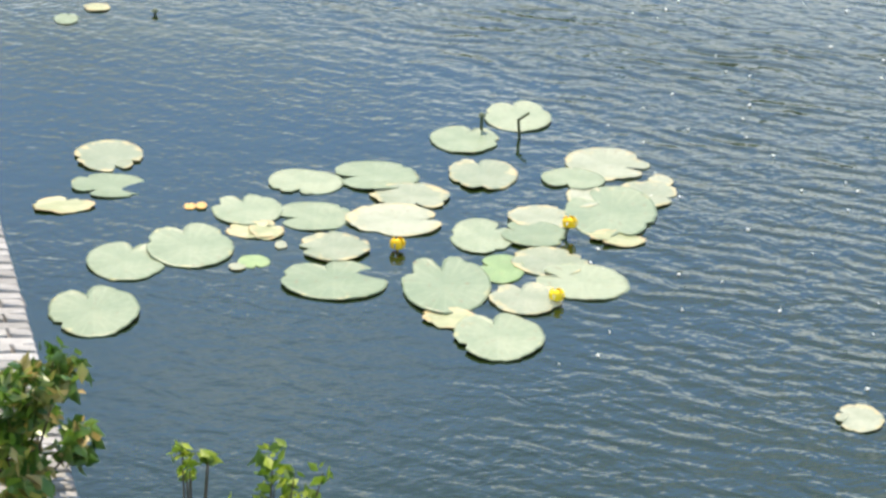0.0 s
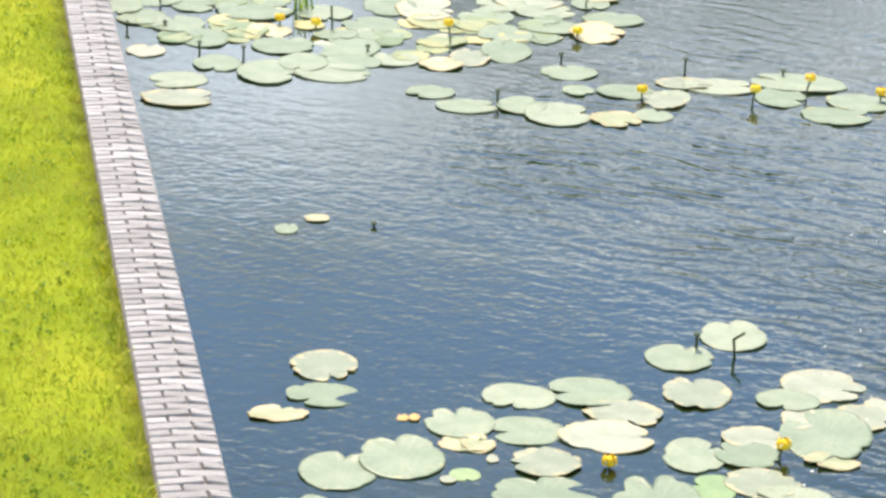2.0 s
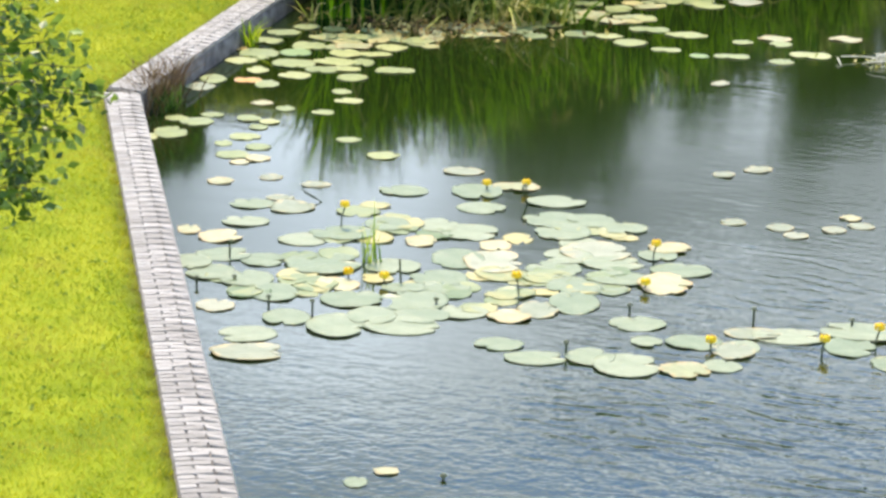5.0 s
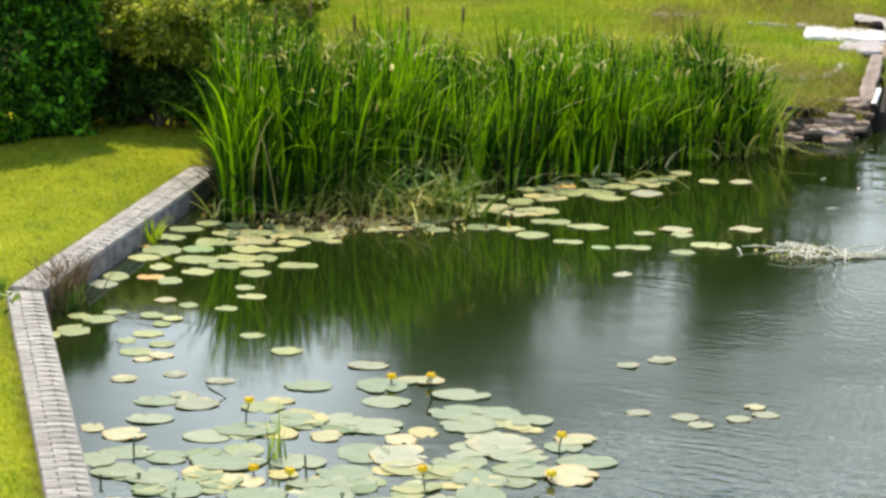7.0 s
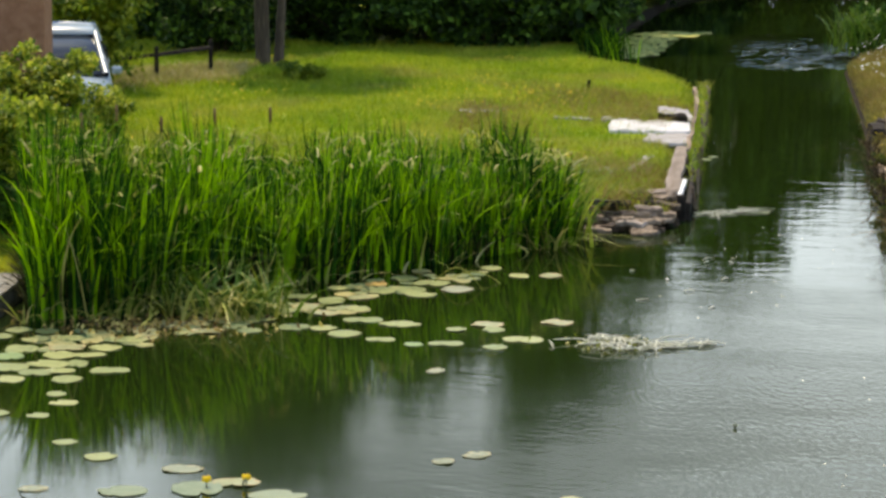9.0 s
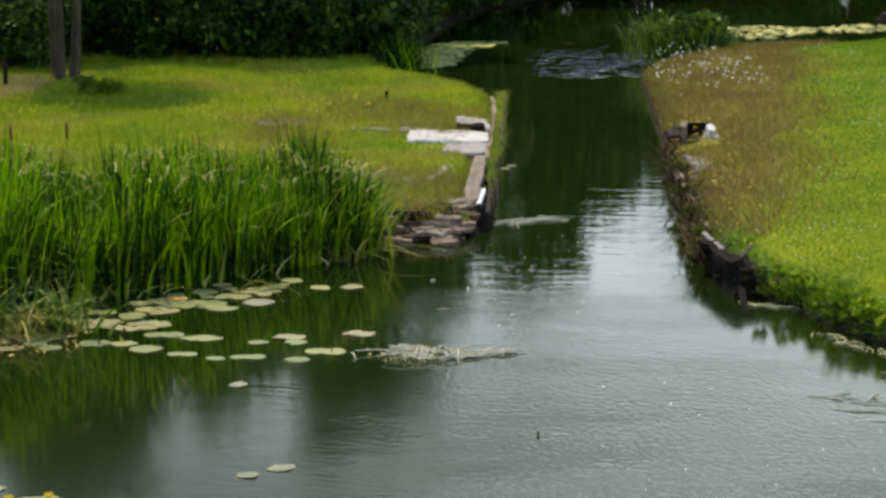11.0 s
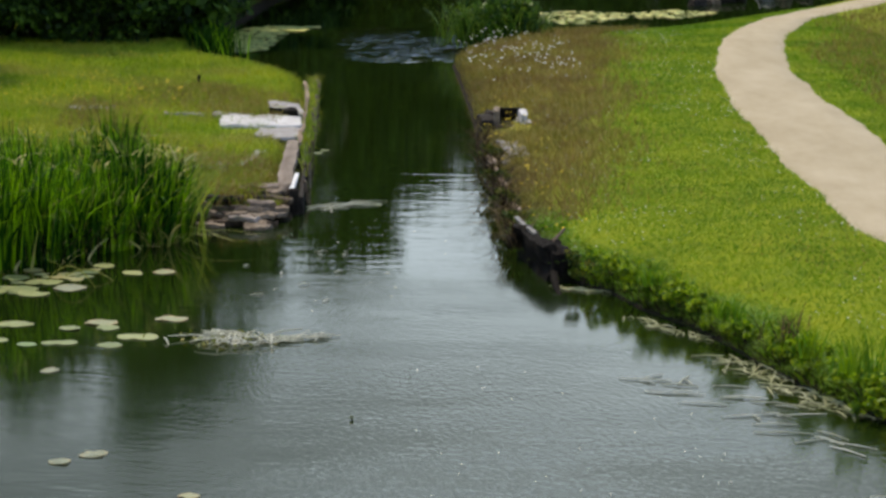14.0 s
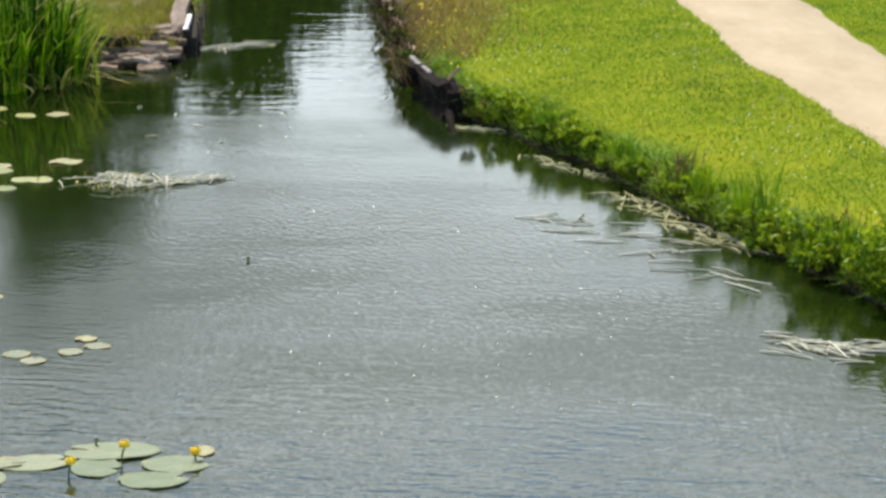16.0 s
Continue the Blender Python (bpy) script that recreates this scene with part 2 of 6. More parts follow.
M_TIMBER = material("weathered_timber", [(0.10, 0.068, 0.045), (0.20, 0.14, 0.10), (0.32, 0.24, 0.18)], 12, 0.85, 0.6, 60, spread=0.4, stretch=(1, 0.15, 1))
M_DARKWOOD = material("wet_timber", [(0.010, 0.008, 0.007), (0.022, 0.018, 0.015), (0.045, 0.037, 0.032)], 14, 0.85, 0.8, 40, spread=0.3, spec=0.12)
M_STONE = material("pale_concrete", [(0.19, 0.17, 0.16), (0.28, 0.26, 0.25), (0.38, 0.36, 0.35)], 6, 0.8, 0.5, 60, spread=0.3)
M_SLAB = material("bleached_concrete", [(0.36, 0.345, 0.34), (0.50, 0.485, 0.485), (0.62, 0.605, 0.615)], 5, 0.8, 0.5, 60, spread=0.2)
M_PLANK = material("sunbleached_plank", [(0.15, 0.115, 0.09), (0.25, 0.20, 0.165), (0.36, 0.30, 0.26)], 9, 0.85, 0.7, 60, spread=0.3, stretch=(1, 0.15, 1))
M_RUBBLE = material("stone_rubble", [(0.03, 0.021, 0.015), (0.09, 0.063, 0.044), (0.25, 0.19, 0.14)], 8, 0.9, 0.7, 50, spread=0.6)
M_BRICK = material("grey_brick", [(0.222, 0.212, 0.190), (0.292, 0.280, 0.254), (0.355, 0.342, 0.312)], 9, 0.85, 0.5, 120, spread=0.45)
M_BRICK_FAR = material("grey_brick_joined", [(0.222, 0.212, 0.190), (0.292, 0.280, 0.254), (0.355, 0.342, 0.312)], 9, 0.85, 0.5, 120, spread=0.45, island=True)
M_MORTAR = material("edging_wall", [(0.07, 0.065, 0.056), (0.15, 0.138, 0.125), (0.25, 0.232, 0.212)], 7, 0.95, 0.6, 60)
M_PATH = material("shell_path", [(0.35, 0.285, 0.185), (0.405, 0.335, 0.228), (0.455, 0.38, 0.27)], 1.1, 0.95, 0.35, 220, detail=9, stretch=(1.6, 0.6, 1))
M_YELLOW = material("yellow_petals", [(0.75, 0.42, 0.01), (0.85, 0.55, 0.015), (0.9, 0.66, 0.03)], 20, 0.45, spread=0.3)
M_WHITE = material("white_petals", [(0.62, 0.62, 0.52), (0.75, 0.75, 0.68)], 20, 0.6, spread=0.3, island=True)
M_STEM = material("lily_stem", [(0.03, 0.045, 0.02), (0.06, 0.08, 0.03)], 20, 0.5)
M_WALL = material("house_brickwork", [(0.22, 0.105, 0.06), (0.29, 0.14, 0.085), (0.34, 0.175, 0.11)], 9, 0.9, 0.4, 80)
M_FRAME = material("white_paint", [(0.66, 0.66, 0.66), (0.78, 0.78, 0.78)], 6, 0.45)
M_GLASS = material("dark_glass", [(0.012, 0.014, 0.018), (0.02, 0.024, 0.03)], 3, 0.05, spec=0.6)
M_CAR = material("silver_blue_paint", [(0.22, 0.29, 0.34), (0.27, 0.34, 0.39)], 3, 0.25, spec=0.6)
M_RUBBER = material("tyre_rubber", [(0.015, 0.015, 0.015), (0.03, 0.03, 0.03)], 20, 0.8)
M_DEADWEED = leaf_tones("dead_weed_stems", (0.014, 0.010, 0.006), (0.05, 0.032, 0.016), (0.15, 0.11, 0.045), 0.1, 0.8, 0.1)
M_CANALWEED = leaf_tones("canal_weed_leaves", (0.02, 0.05, 0.006), (0.06, 0.11, 0.012), (0.20, 0.18, 0.03), 0.3, 0.6, 0.2, 3.0)
M_RUST = material("rusty_stems", [(0.06, 0.034, 0.015), (0.14, 0.078, 0.032), (0.24, 0.16, 0.06)], 5, 0.8, spread=0.5, island=True)


def soil_material():
    """Turf between the blades: green, going over to dry gold along the canal's east side."""
    m = material("turf", [(0.105, 0.148, 0.009), (0.18, 0.225, 0.012), (0.27, 0.285, 0.022)], 1.4, 0.95, 0.7, 50, spec=0.1)
    n, l = m.node_tree.nodes, m.node_tree.links
    p, ramp = n["Principled BSDF"], next(x for x in n if x.bl_idname == "ShaderNodeValToRGB")
    geo, sep, blot = n.new("ShaderNodeNewGeometry"), n.new("ShaderNodeSeparateXYZ"), n.new("ShaderNodeTexNoise")
    blot.inputs["Scale"].default_value = 0.8
    l.new(geo.outputs["Position"], sep.inputs[0])
    l.new(geo.outputs["Position"], blot.inputs["Vector"])

    def math_node(op, a, b):
        k = n.new("ShaderNodeMath")
        k.operation, k.use_clamp = op, False
        for slot, v in zip(k.inputs, (a, b)):
            if isinstance(v, (int, float)):
                slot.default_value = v
            else:
                l.new(v, slot)
        return k.outputs[0]

    line = math_node("ADD", math_node("MULTIPLY", sep.outputs["Y"], 0.091), 0.1)
    west = math_node("SUBTRACT", math_node("ADD", line, math_node("MULTIPLY", blot.outputs["Fac"], 1.2)), math_node("ADD", sep.outputs["X"], 0.6))
    north = math_node("MULTIPLY", math_node("SUBTRACT", sep.outputs["Y"], 31.0), 0.2)
    east = math_node("MULTIPLY", math_node("SUBTRACT", sep.outputs["X"], 1.0), 4.0)
    dry = math_node("MINIMUM", math_node("MINIMUM", math_node("MULTIPLY", west, 1.6), north), east)
    dry = math_node("MAXIMUM", math_node("MINIMUM", dry, 0.65), 0.0)
    mix = n.new("ShaderNodeMix")
    mix.data_type = "RGBA"
    mix.inputs["B"].default_value = (0.205, 0.165, 0.04, 1)
    l.new(dry, mix.inputs["Factor"])
    l.new(ramp.outputs["Color"], mix.inputs["A"])
    # dark band on the lowest turf, painted as the shade of the bank's undercut
    low = n.new("ShaderNodeMapRange")
    low.inputs["From Min"].default_value, low.inputs["From Max"].default_value = 0.14, 0.24
    low.inputs["To Min"].default_value, low.inputs["To Max"].default_value = 1.0, 0.0
    l.new(math_node("ADD", sep.outputs["Z"], math_node("MULTIPLY", blot.outputs["Fac"], 0.05)), low.inputs["Value"])
    shade_band = n.new("ShaderNodeMix")
    shade_band.data_type = "RGBA"
    shade_band.inputs["B"].default_value = (0.022, 0.018, 0.012, 1)
    l.new(low.outputs[0], shade_band.inputs["Factor"])
    l.new(mix.outputs["Result"], shade_band.inputs["A"])
    l.new(shade_band.outputs["Result"], p.inputs["Base Color"])
    return m


M_SOIL = soil_material()


def pad_material(name, low, mid, high, edge, wear):
    """Waxy floating leaf: blotches, rays of pale veins, browning rim."""
    m = material(name, [low, mid, high], 2.2, 0.42, 0.2, 14, spread=0.4, spec=0.36)
    n, l = m.node_tree.nodes, m.node_tree.links
    p, ramp = n["Principled BSDF"], next(x for x in n if x.bl_idname == "ShaderNodeValToRGB")
    co = next(x for x in n if x.bl_idname == "ShaderNodeTexCoord")
    sep, ang, mul, fr = n.new("ShaderNodeSeparateXYZ"), n.new("ShaderNodeMath"), n.new("ShaderNodeMath"), n.new("ShaderNodeMath")
    l.new(co.outputs["Object"], sep.inputs[0])
    ang.operation, mul.operation, fr.operation = "ARCTAN2", "MULTIPLY", "PINGPONG"
    l.new(sep.outputs["Y"], ang.inputs[0])
    l.new(sep.outputs["X"], ang.inputs[1])
    l.new(ang.outputs[0], mul.inputs[0])
    mul.inputs[1].default_value = 3.2
    l.new(mul.outputs[0], fr.inputs[0])
    fr.inputs[1].default_value = 0.5
    vein = n.new("ShaderNodeMapRange")
    vein.inputs["From Min"].default_value, vein.inputs["From Max"].default_value = 0.0, 0.07
    vein.inputs["To Min"].default_value, vein.inputs["To Max"].default_value = 0.16, 0.0
    l.new(fr.outputs[0], vein.inputs["Value"])
    m1 = n.new("ShaderNodeMix")
    m1.data_type = "RGBA"
    m1.inputs["B"].default_value = (0.50, 0.56, 0.34, 1)
    l.new(vein.outputs[0], m1.inputs["Factor"])
    l.new(ramp.outputs["Color"], m1.inputs["A"])
    flat, ln, nz, sm, rim = n.new("ShaderNodeCombineXYZ"), n.new("ShaderNodeVectorMath"), n.new("ShaderNodeTexNoise"), n.new("ShaderNodeMath"), n.new("ShaderNodeMapRange")
    l.new(sep.outputs["X"], flat.inputs[0])
    l.new(sep.outputs["Y"], flat.inputs[1])
    ln.operation = "LENGTH"
    l.new(flat.outputs[0], ln.inputs[0])
    info = n.new("ShaderNodeObjectInfo")
    shift = n.new("ShaderNodeVectorMath")
    l.new(co.outputs["Object"], shift.inputs[0])
    l.new(info.outputs["Location"], shift.inputs[1])
    l.new(shift.outputs[0], nz.inputs["Vector"])
    nz.inputs["Scale"].default_value, nz.inputs["Detail"].default_value = 5.0, 5
    sm.operation = "MULTIPLY_ADD"
    l.new(nz.outputs["Fac"], sm.inputs[0])
    sm.inputs[1].default_value = 0.75
    l.new(ln.outputs["Value"], sm.inputs[2])
    rim.inputs["From Min"].default_value, rim.inputs["From Max"].default_value = wear, wear + 0.10
    rim.inputs["To Max"].default_value = 0.85
    l.new(sm.outputs[0], rim.inputs["Value"])
    m2 = n.new("ShaderNodeMix")
    m2.data_type = "RGBA"
    m2.inputs["B"].default_value = (*edge, 1)
    l.new(rim.outputs[0], m2.inputs["Factor"])
    l.new(m1.outputs["Result"], m2.inputs["A"])
    spot, hole = n.new("ShaderNodeTexNoise"), n.new("ShaderNodeMapRange")
    spot.inputs["Scale"].default_value, spot.inputs["Detail"].default_value = 17.0, 2
    l.new(shift.outputs[0], spot.inputs["Vector"])
    hole.inputs["From Min"].default_value, hole.inputs["From Max"].default_value = 0.66, 0.72
    hole.inputs["To Max"].default_value = 0.75
    l.new(spot.outputs["Fac"], hole.inputs["Value"])
    m3 = n.new("ShaderNodeMix")
    m3.data_type = "RGBA"
    m3.inputs["B"].default_value = (0.16, 0.11, 0.05, 1)
    l.new(hole.outputs[0], m3.inputs["Factor"])
    l.new(m2.outputs["Result"], m3.inputs["A"])
    l.new(m3.outputs["Result"], p.inputs["Base Color"])
    return m


PAD = {"g": (pad_material("pad_green", (0.120, 0.165, 0.085), (0.162, 0.202, 0.112), (0.215, 0.245, 0.145), (0.38, 0.33, 0.14), 0.92), "sage green waxy lily pad floating flat on the water"),
       "f": (pad_material("pad_far", (0.145, 0.185, 0.062), (0.205, 0.24, 0.082), (0.30, 0.31, 0.115), (0.40, 0.32, 0.12), 0.90), "yellowish green lily pad floating before the reeds"),
       "p": (pad_material("pad_pale", (0.150, 0.180, 0.105), (0.20, 0.22, 0.138), (0.265, 0.275, 0.185), (0.38, 0.31, 0.15), 0.80), "pale bleached lily pad with a browned edge"),
       "y": (pad_material("pad_yellow", (0.20, 0.22, 0.10), (0.27, 0.275, 0.135), (0.34, 0.33, 0.18), (0.37, 0.27, 0.12), 0.76), "yellowed dying lily pad with torn brown edge"),
       "d": (pad_material("pad_fresh", (0.095, 0.165, 0.05), (0.13, 0.21, 0.07), (0.18, 0.26, 0.09), (0.3, 0.34, 0.1), 0.98), "fresh bright green young lily pad"),
       "o": (pad_material("pad_orange", (0.42, 0.22, 0.04), (0.50, 0.29, 0.06), (0.54, 0.37, 0.12), (0.30, 0.16, 0.05), 0.78), "orange decaying lily pad among green ones")}
M_DRIFT = leaf_tones("crowded_pad_leaves", (0.09, 0.145, 0.05), (0.18, 0.22, 0.09), (0.34, 0.30, 0.11), 0.05, 0.45, 0.4, 3.0)
M_RAFT = leaf_tones("far_pad_leaves", (0.24, 0.30, 0.06), (0.46, 0.48, 0.11), (0.66, 0.60, 0.18), 0.05, 0.45, 0.5)


def water_material():
    m = bpy.data.materials.new("pond_water")
    m.use_nodes = True
    n, l = m.node_tree.nodes, m.node_tree.links
    p = n["Principled BSDF"]
    p.inputs["Base Color"].default_value = (0.009, 0.018, 0.003, 1)
    p.inputs["Specular IOR Level"].default_value = 0.6
    p.inputs["IOR"].default_value = 1.36
    co = n.new("ShaderNodeTexCoord")

    def ripple(scale, turn, size, detail, warp=0.0):
        mp, w = n.new("ShaderNodeMapping"), n.new("ShaderNodeTexNoise")
        mp.vector_type = "TEXTURE"
        mp.inputs["Scale"].default_value, mp.inputs["Rotation"].default_value = scale, (0, 0, radians(turn))
        l.new(co.outputs["Object"], mp.inputs["Vector"])
        l.new(mp.outputs[0], w.inputs["Vector"])
        w.inputs["Scale"].default_value, w.inputs["Detail"].default_value, w.inputs["Roughness"].default_value = size, detail, 0.5
        w.inputs["Distortion"].default_value = warp
        return w.outputs["Fac"]

    def times(a, b, op="MULTIPLY"):
        k = n.new("ShaderNodeMath")
        k.operation = op
        for slot, v in zip(k.inputs, (a, b)):
            if isinstance(v, (int, float)):
                slot.default_value = v
            else:
                l.new(v, slot)
        return k.outputs[0]

    # gusts: rougher in the open south-east, calm by the reeds, the pads and the canal's shelter
    def ranged(v, a, b, c, d):
        k = n.new("ShaderNodeMapRange")
        k.interpolation_type = "SMOOTHSTEP"
        for slot, q in zip(("From Min", "From Max", "To Min", "To Max"), (a, b, c, d)):
            k.inputs[slot].default_value = q
        l.new(v, k.inputs["Value"])
        return k.outputs[0]

    gust, sep = ripple((4.5, 2.4, 1), 10, 1.0, 2), n.new("ShaderNodeSeparateXYZ")
    l.new(co.outputs["Object"], sep.inputs[0])
    far = sep.outputs["Y"]
    near = ranged(far, 11.5, 21.0, 1.0, 0.08)
    open_water = times(sep.outputs["X"], ranged(far, 12.0, 15.2, 0.35, 2.4), "ADD")
    east = times(ranged(open_water, -0.8, 0.5, 0.22, 0.85), ranged(far, 9.8, 11.4, 0.22, 0.0), "ADD")
    puff = ranged(gust, 0.36, 0.64, 0.45, 1.25)
    amount = times(times(near, east), puff)
    breeze = times(ranged(far, 49.0, 51.5, 0.0, 1.0), ranged(far, 53.5, 56.5, 1.0, 0.0))
    waves = times(ripple((0.23, 0.12, 1), -14, 1.0, 2.5, 0.7), times(ripple((0.085, 0.06, 1), 24, 1.0, 2, 0.5), 0.42), "ADD")
    # wind-driven wavelets in long crests, wandering a little
    phase = times(times(times(sep.outputs["X"], 13.0), times(far, 39.0), "ADD"), times(ripple((0.9, 0.5, 1), 12, 1.0, 2.5), 22.0), "ADD")
    crest = times(times(phase, 0.0, "SINE"), times(ranged(ripple((0.7, 0.3, 1), -20, 1.0, 2), 0.35, 0.65, 0.03, 0.13), ranged(open_water, -0.5, 0.4, 0.0, 1.0)))
    waves = times(times(waves, 0.75), crest, "ADD")
    # fine cat's-paws over the open middle, and low rings crossing the canal's mouth
    grain = times(ripple((0.045, 0.10, 1), 8, 1.0, 2), times(times(ranged(far, 15.0, 17.5, 0.0, 1.0), ranged(far, 24.0, 29.0, 1.0, 0.05)), times(ranged(sep.outputs["X"], -2.2, 0.2, 0.0, 1.0), puff)))
    rings = times(ripple((0.9, 0.36, 1), 4, 1.0, 1.5, 0.6), times(times(ranged(far, 27.5, 31.0, 0.0, 1.0), ranged(far, 36.0, 41.0, 1.0, 0.0)), ranged(sep.outputs["X"], -2.2, -0.4, 0.0, 1.0)))
    chop = times(ripple((0.20, 0.36, 1), 0, 1.0, 2.5, 0.4), times(times(breeze, ranged(sep.outputs["X"], -0.5, 0.5, 0.0, 1.0)), ranged(ripple((1.0, 1.6, 1), 0, 1.0, 2), 0.38, 0.50, 0.3, 1.0)))
    fine = times(times(ripple((0.075, 0.05, 1), 30, 1.0, 2, 0.5), ranged(far, 13.5, 17.0, 1.0, 0.0)), times(puff, 0.09))
    swell = ripple((1.4, 0.5, 1), -8, 1.0, 1)
    height = times(times(times(waves, amount), times(times(swell, 0.07), fine, "ADD"), "ADD"), times(times(chop, 11.0), times(times(grain, 0.20), times(rings, 0.15), "ADD"), "ADD"), "ADD")
    # unresolved ripples blur the far mirror
    l.new(times(times(times(ranged(far, 12.0, 17.0, 0.03, 0.08), ranged(times(times(sep.outputs["X"], -1.0), far, "ADD"), 25.0, 27.5, 1.0, 0.6)), ranged(far, 27.0, 31.5, 1.0, 0.4)), times(ranged(gust, 0.45, 0.65, 0.0, 0.06), ranged(sep.outputs["X"], -3.0, 0.5, 0.0, 1.0)), "ADD"), p.inputs["Roughness"])
    b = n.new("ShaderNodeBump")
    b.inputs["Strength"].default_value, b.inputs["Distance"].default_value = 1.0, 0.02
    l.new(height, b.inputs["Height"])
    l.new(b.outputs[0], p.inputs["Normal"])
    return m


M_WATER = water_material()


# ---- mesh helpers ----
def mesh_of(name, verts, faces):
    """A mesh from arrays: verts (n, 3), faces (m, 3 or 4)."""
    verts, faces = np.asarray(verts, np.float32), np.asarray(faces, np.int32)
    me = bpy.data.meshes.new(name)
    me.vertices.add(len(verts))
    me.vertices.foreach_set("co", verts.ravel())
    k = faces.shape[1]
    me.loops.add(faces.size)
    me.loops.foreach_set("vertex_index", faces.ravel())
    me.polygons.add(len(faces))
    me.polygons.foreach_set("loop_start", np.arange(0, faces.size, k, dtype=np.int32))
    me.polygons.foreach_set("loop_total", np.full(len(faces), k, np.int32))
    me.update(calc_edges=True)
    return me


def thing(name, me, mat, label="", category="", group="", kind="", parent=None):
    ob = new(name, me)
    if mat:
        me.materials.append(mat)
    if parent:
        ob.parent = parent
    return tagged(ob, label, category, group, kind)


def part(name, bm, mat, parent, label=""):
    me = bpy.data.meshes.new(name)
    bm.to_mesh(me)
    bm.free()
    return thing(name, me, mat, label, parent=parent)


def smooth(me):
    me.polygons.foreach_set("use_smooth", np.ones(len(me.polygons), bool))
    return me


def blades(rng, base, height, width, lean, bend, seg=2, taper=1.0):
    """Grass or reed strips: base (n, 3); height, width, lean, bend as arrays or numbers."""
    n = len(base)
    h = np.broadcast_to(height, (n,)) * rng.uniform(0.65, 1.15, n)
    w = np.broadcast_to(width, (n,)) * rng.uniform(0.7, 1.3, n)
    az, face = rng.uniform(0, 2 * np.pi, n), rng.uniform(0, np.pi, n)
    ln = np.broadcast_to(lean, (n,)) * rng.uniform(0.2, 1.3, n)
    bd = np.broadcast_to(bend, (n,)) * rng.uniform(0.0, 1.6, n)
    way = np.stack([np.cos(az), np.sin(az), np.zeros(n)], 1)
    side = np.stack([np.cos(face), np.sin(face), np.zeros(n)], 1)
    vs = []
    for i in range(seg + 1):
        s = i / seg
        out = (ln * s + bd * s ** 3) * h
        up = h * (s - 0.45 * np.minimum(bd, 1.4) * s ** 3)
        c = base + way * out[:, None] + np.stack([0 * up, 0 * up, up], 1)
        ww = w * (1 - taper * s ** 1.8) * 0.5 + 0.0006
        vs += [c - side * ww[:, None], c + side * ww[:, None]]
    v = np.stack(vs, 1)
    k = 2 * (seg + 1)
    f = np.array([[2 * i, 2 * i + 1, 2 * i + 3, 2 * i + 2] for i in range(seg)])
    faces = (f[None] + (np.arange(n) * k)[:, None, None]).reshape(-1, 4)
    return v.reshape(-1, 3), faces


# ---- plan of the water ----
SHORE = [(-0.2, 3.6), (-2.438, 9.696), (-6.97, 21.57), (-6.97, 26.6), (-6.9, 28.6), (-4.6, 30.6), (-3.0, 31.8), (-1.6, 32.5),
         (-0.62, 32.4), (-0.55, 38.0), (-0.45, 44.3), (-0.8, 46.4), (-1.5, 47.9), (-2.5, 49.2), (-2.45, 51.0), (-2.2, 56.0), (-1.4, 63.0), (0.4, 68.0),
         (9.0, 71.0), (24.0, 76.3), (26.0, 71.5), (12.5, 65.0), (9.0, 58.6), (6.9, 55.7), (5.4, 53.8), (4.2, 53.1), (2.6, 52.6),
         (1.82, 49.2), (1.85, 42.8), (1.80, 36.5), (1.76, 33.0), (1.92, 30.3), (2.22, 28.8), (2.62, 28.1), (2.90, 27.05), (3.25, 26.3), (3.49, 25.45),
         (3.64, 24.7), (3.93, 23.6), (4.23, 22.8), (4.54, 21.9), (4.98, 20.3), (6.1, 16.4), (8.0, 10.0), (8.6, 3.6)]


def shore_distance(x, y):
    """Metres from the waterline: positive on land."""
    best, inside = np.full(x.shape, 1e9), np.zeros(x.shape, bool)
    for (ax, ay), (bx, by) in zip(SHORE, SHORE[1:] + SHORE[:1]):
        ex, ey = bx - ax, by - ay
        u = np.clip(((x - ax) * ex + (y - ay) * ey) / (ex * ex + ey * ey), 0, 1)
        best = np.minimum(best, np.hypot(x - ax - u * ex, y - ay - u * ey))
        if ay != by:
            inside ^= ((ay > y) != (by > y)) & (x < ax + (y - ay) * ex / ey)
    return np.where(inside, -best, best)


def land(x, y):
    """Height of the ground."""
    x, y = np.asarray(x, float), np.asarray(y, float)
    d = shore_distance(x, y)
    right = x > 1.0
    rise = np.where(right, 0.13 * np.clip(d / 0.12, 0, 1) + 0.17 * np.clip((d - 0.12) / 0.8, 0, 1) + 0.14 * np.clip((d - 0.7) / 2.0, 0, 1), 0.14 * np.clip(d / 0.12, 0, 1) + 0.095 * np.clip((d - 0.30) / 0.12, 0, 1))
    bed = -0.7 * np.clip(-d / 0.5, 0, 1)
    bump = 0.02 * np.sin(x * 2.1 + y * 0.7) * np.sin(y * 1.3 - x * 0.4)
    return np.where(d > 0, rise + bump * np.clip((d - 0.5) / 1.0, 0, 1), bed)


def steps(lo, hi, fine_lo, fine_hi, fine):
    """Coordinates that are fine in the middle and grow outwards."""
    mid = list(np.arange(fine_lo, fine_hi + fine / 2, fine))
    a, s = fine_lo, fine
    while a > lo:
        s *= 1.5
        a -= s
        mid.insert(0, a)
    b, s = fine_hi, fine
    while b < hi:
        s *= 1.5
        b += s
        mid.append(b)
    return np.array(mid)


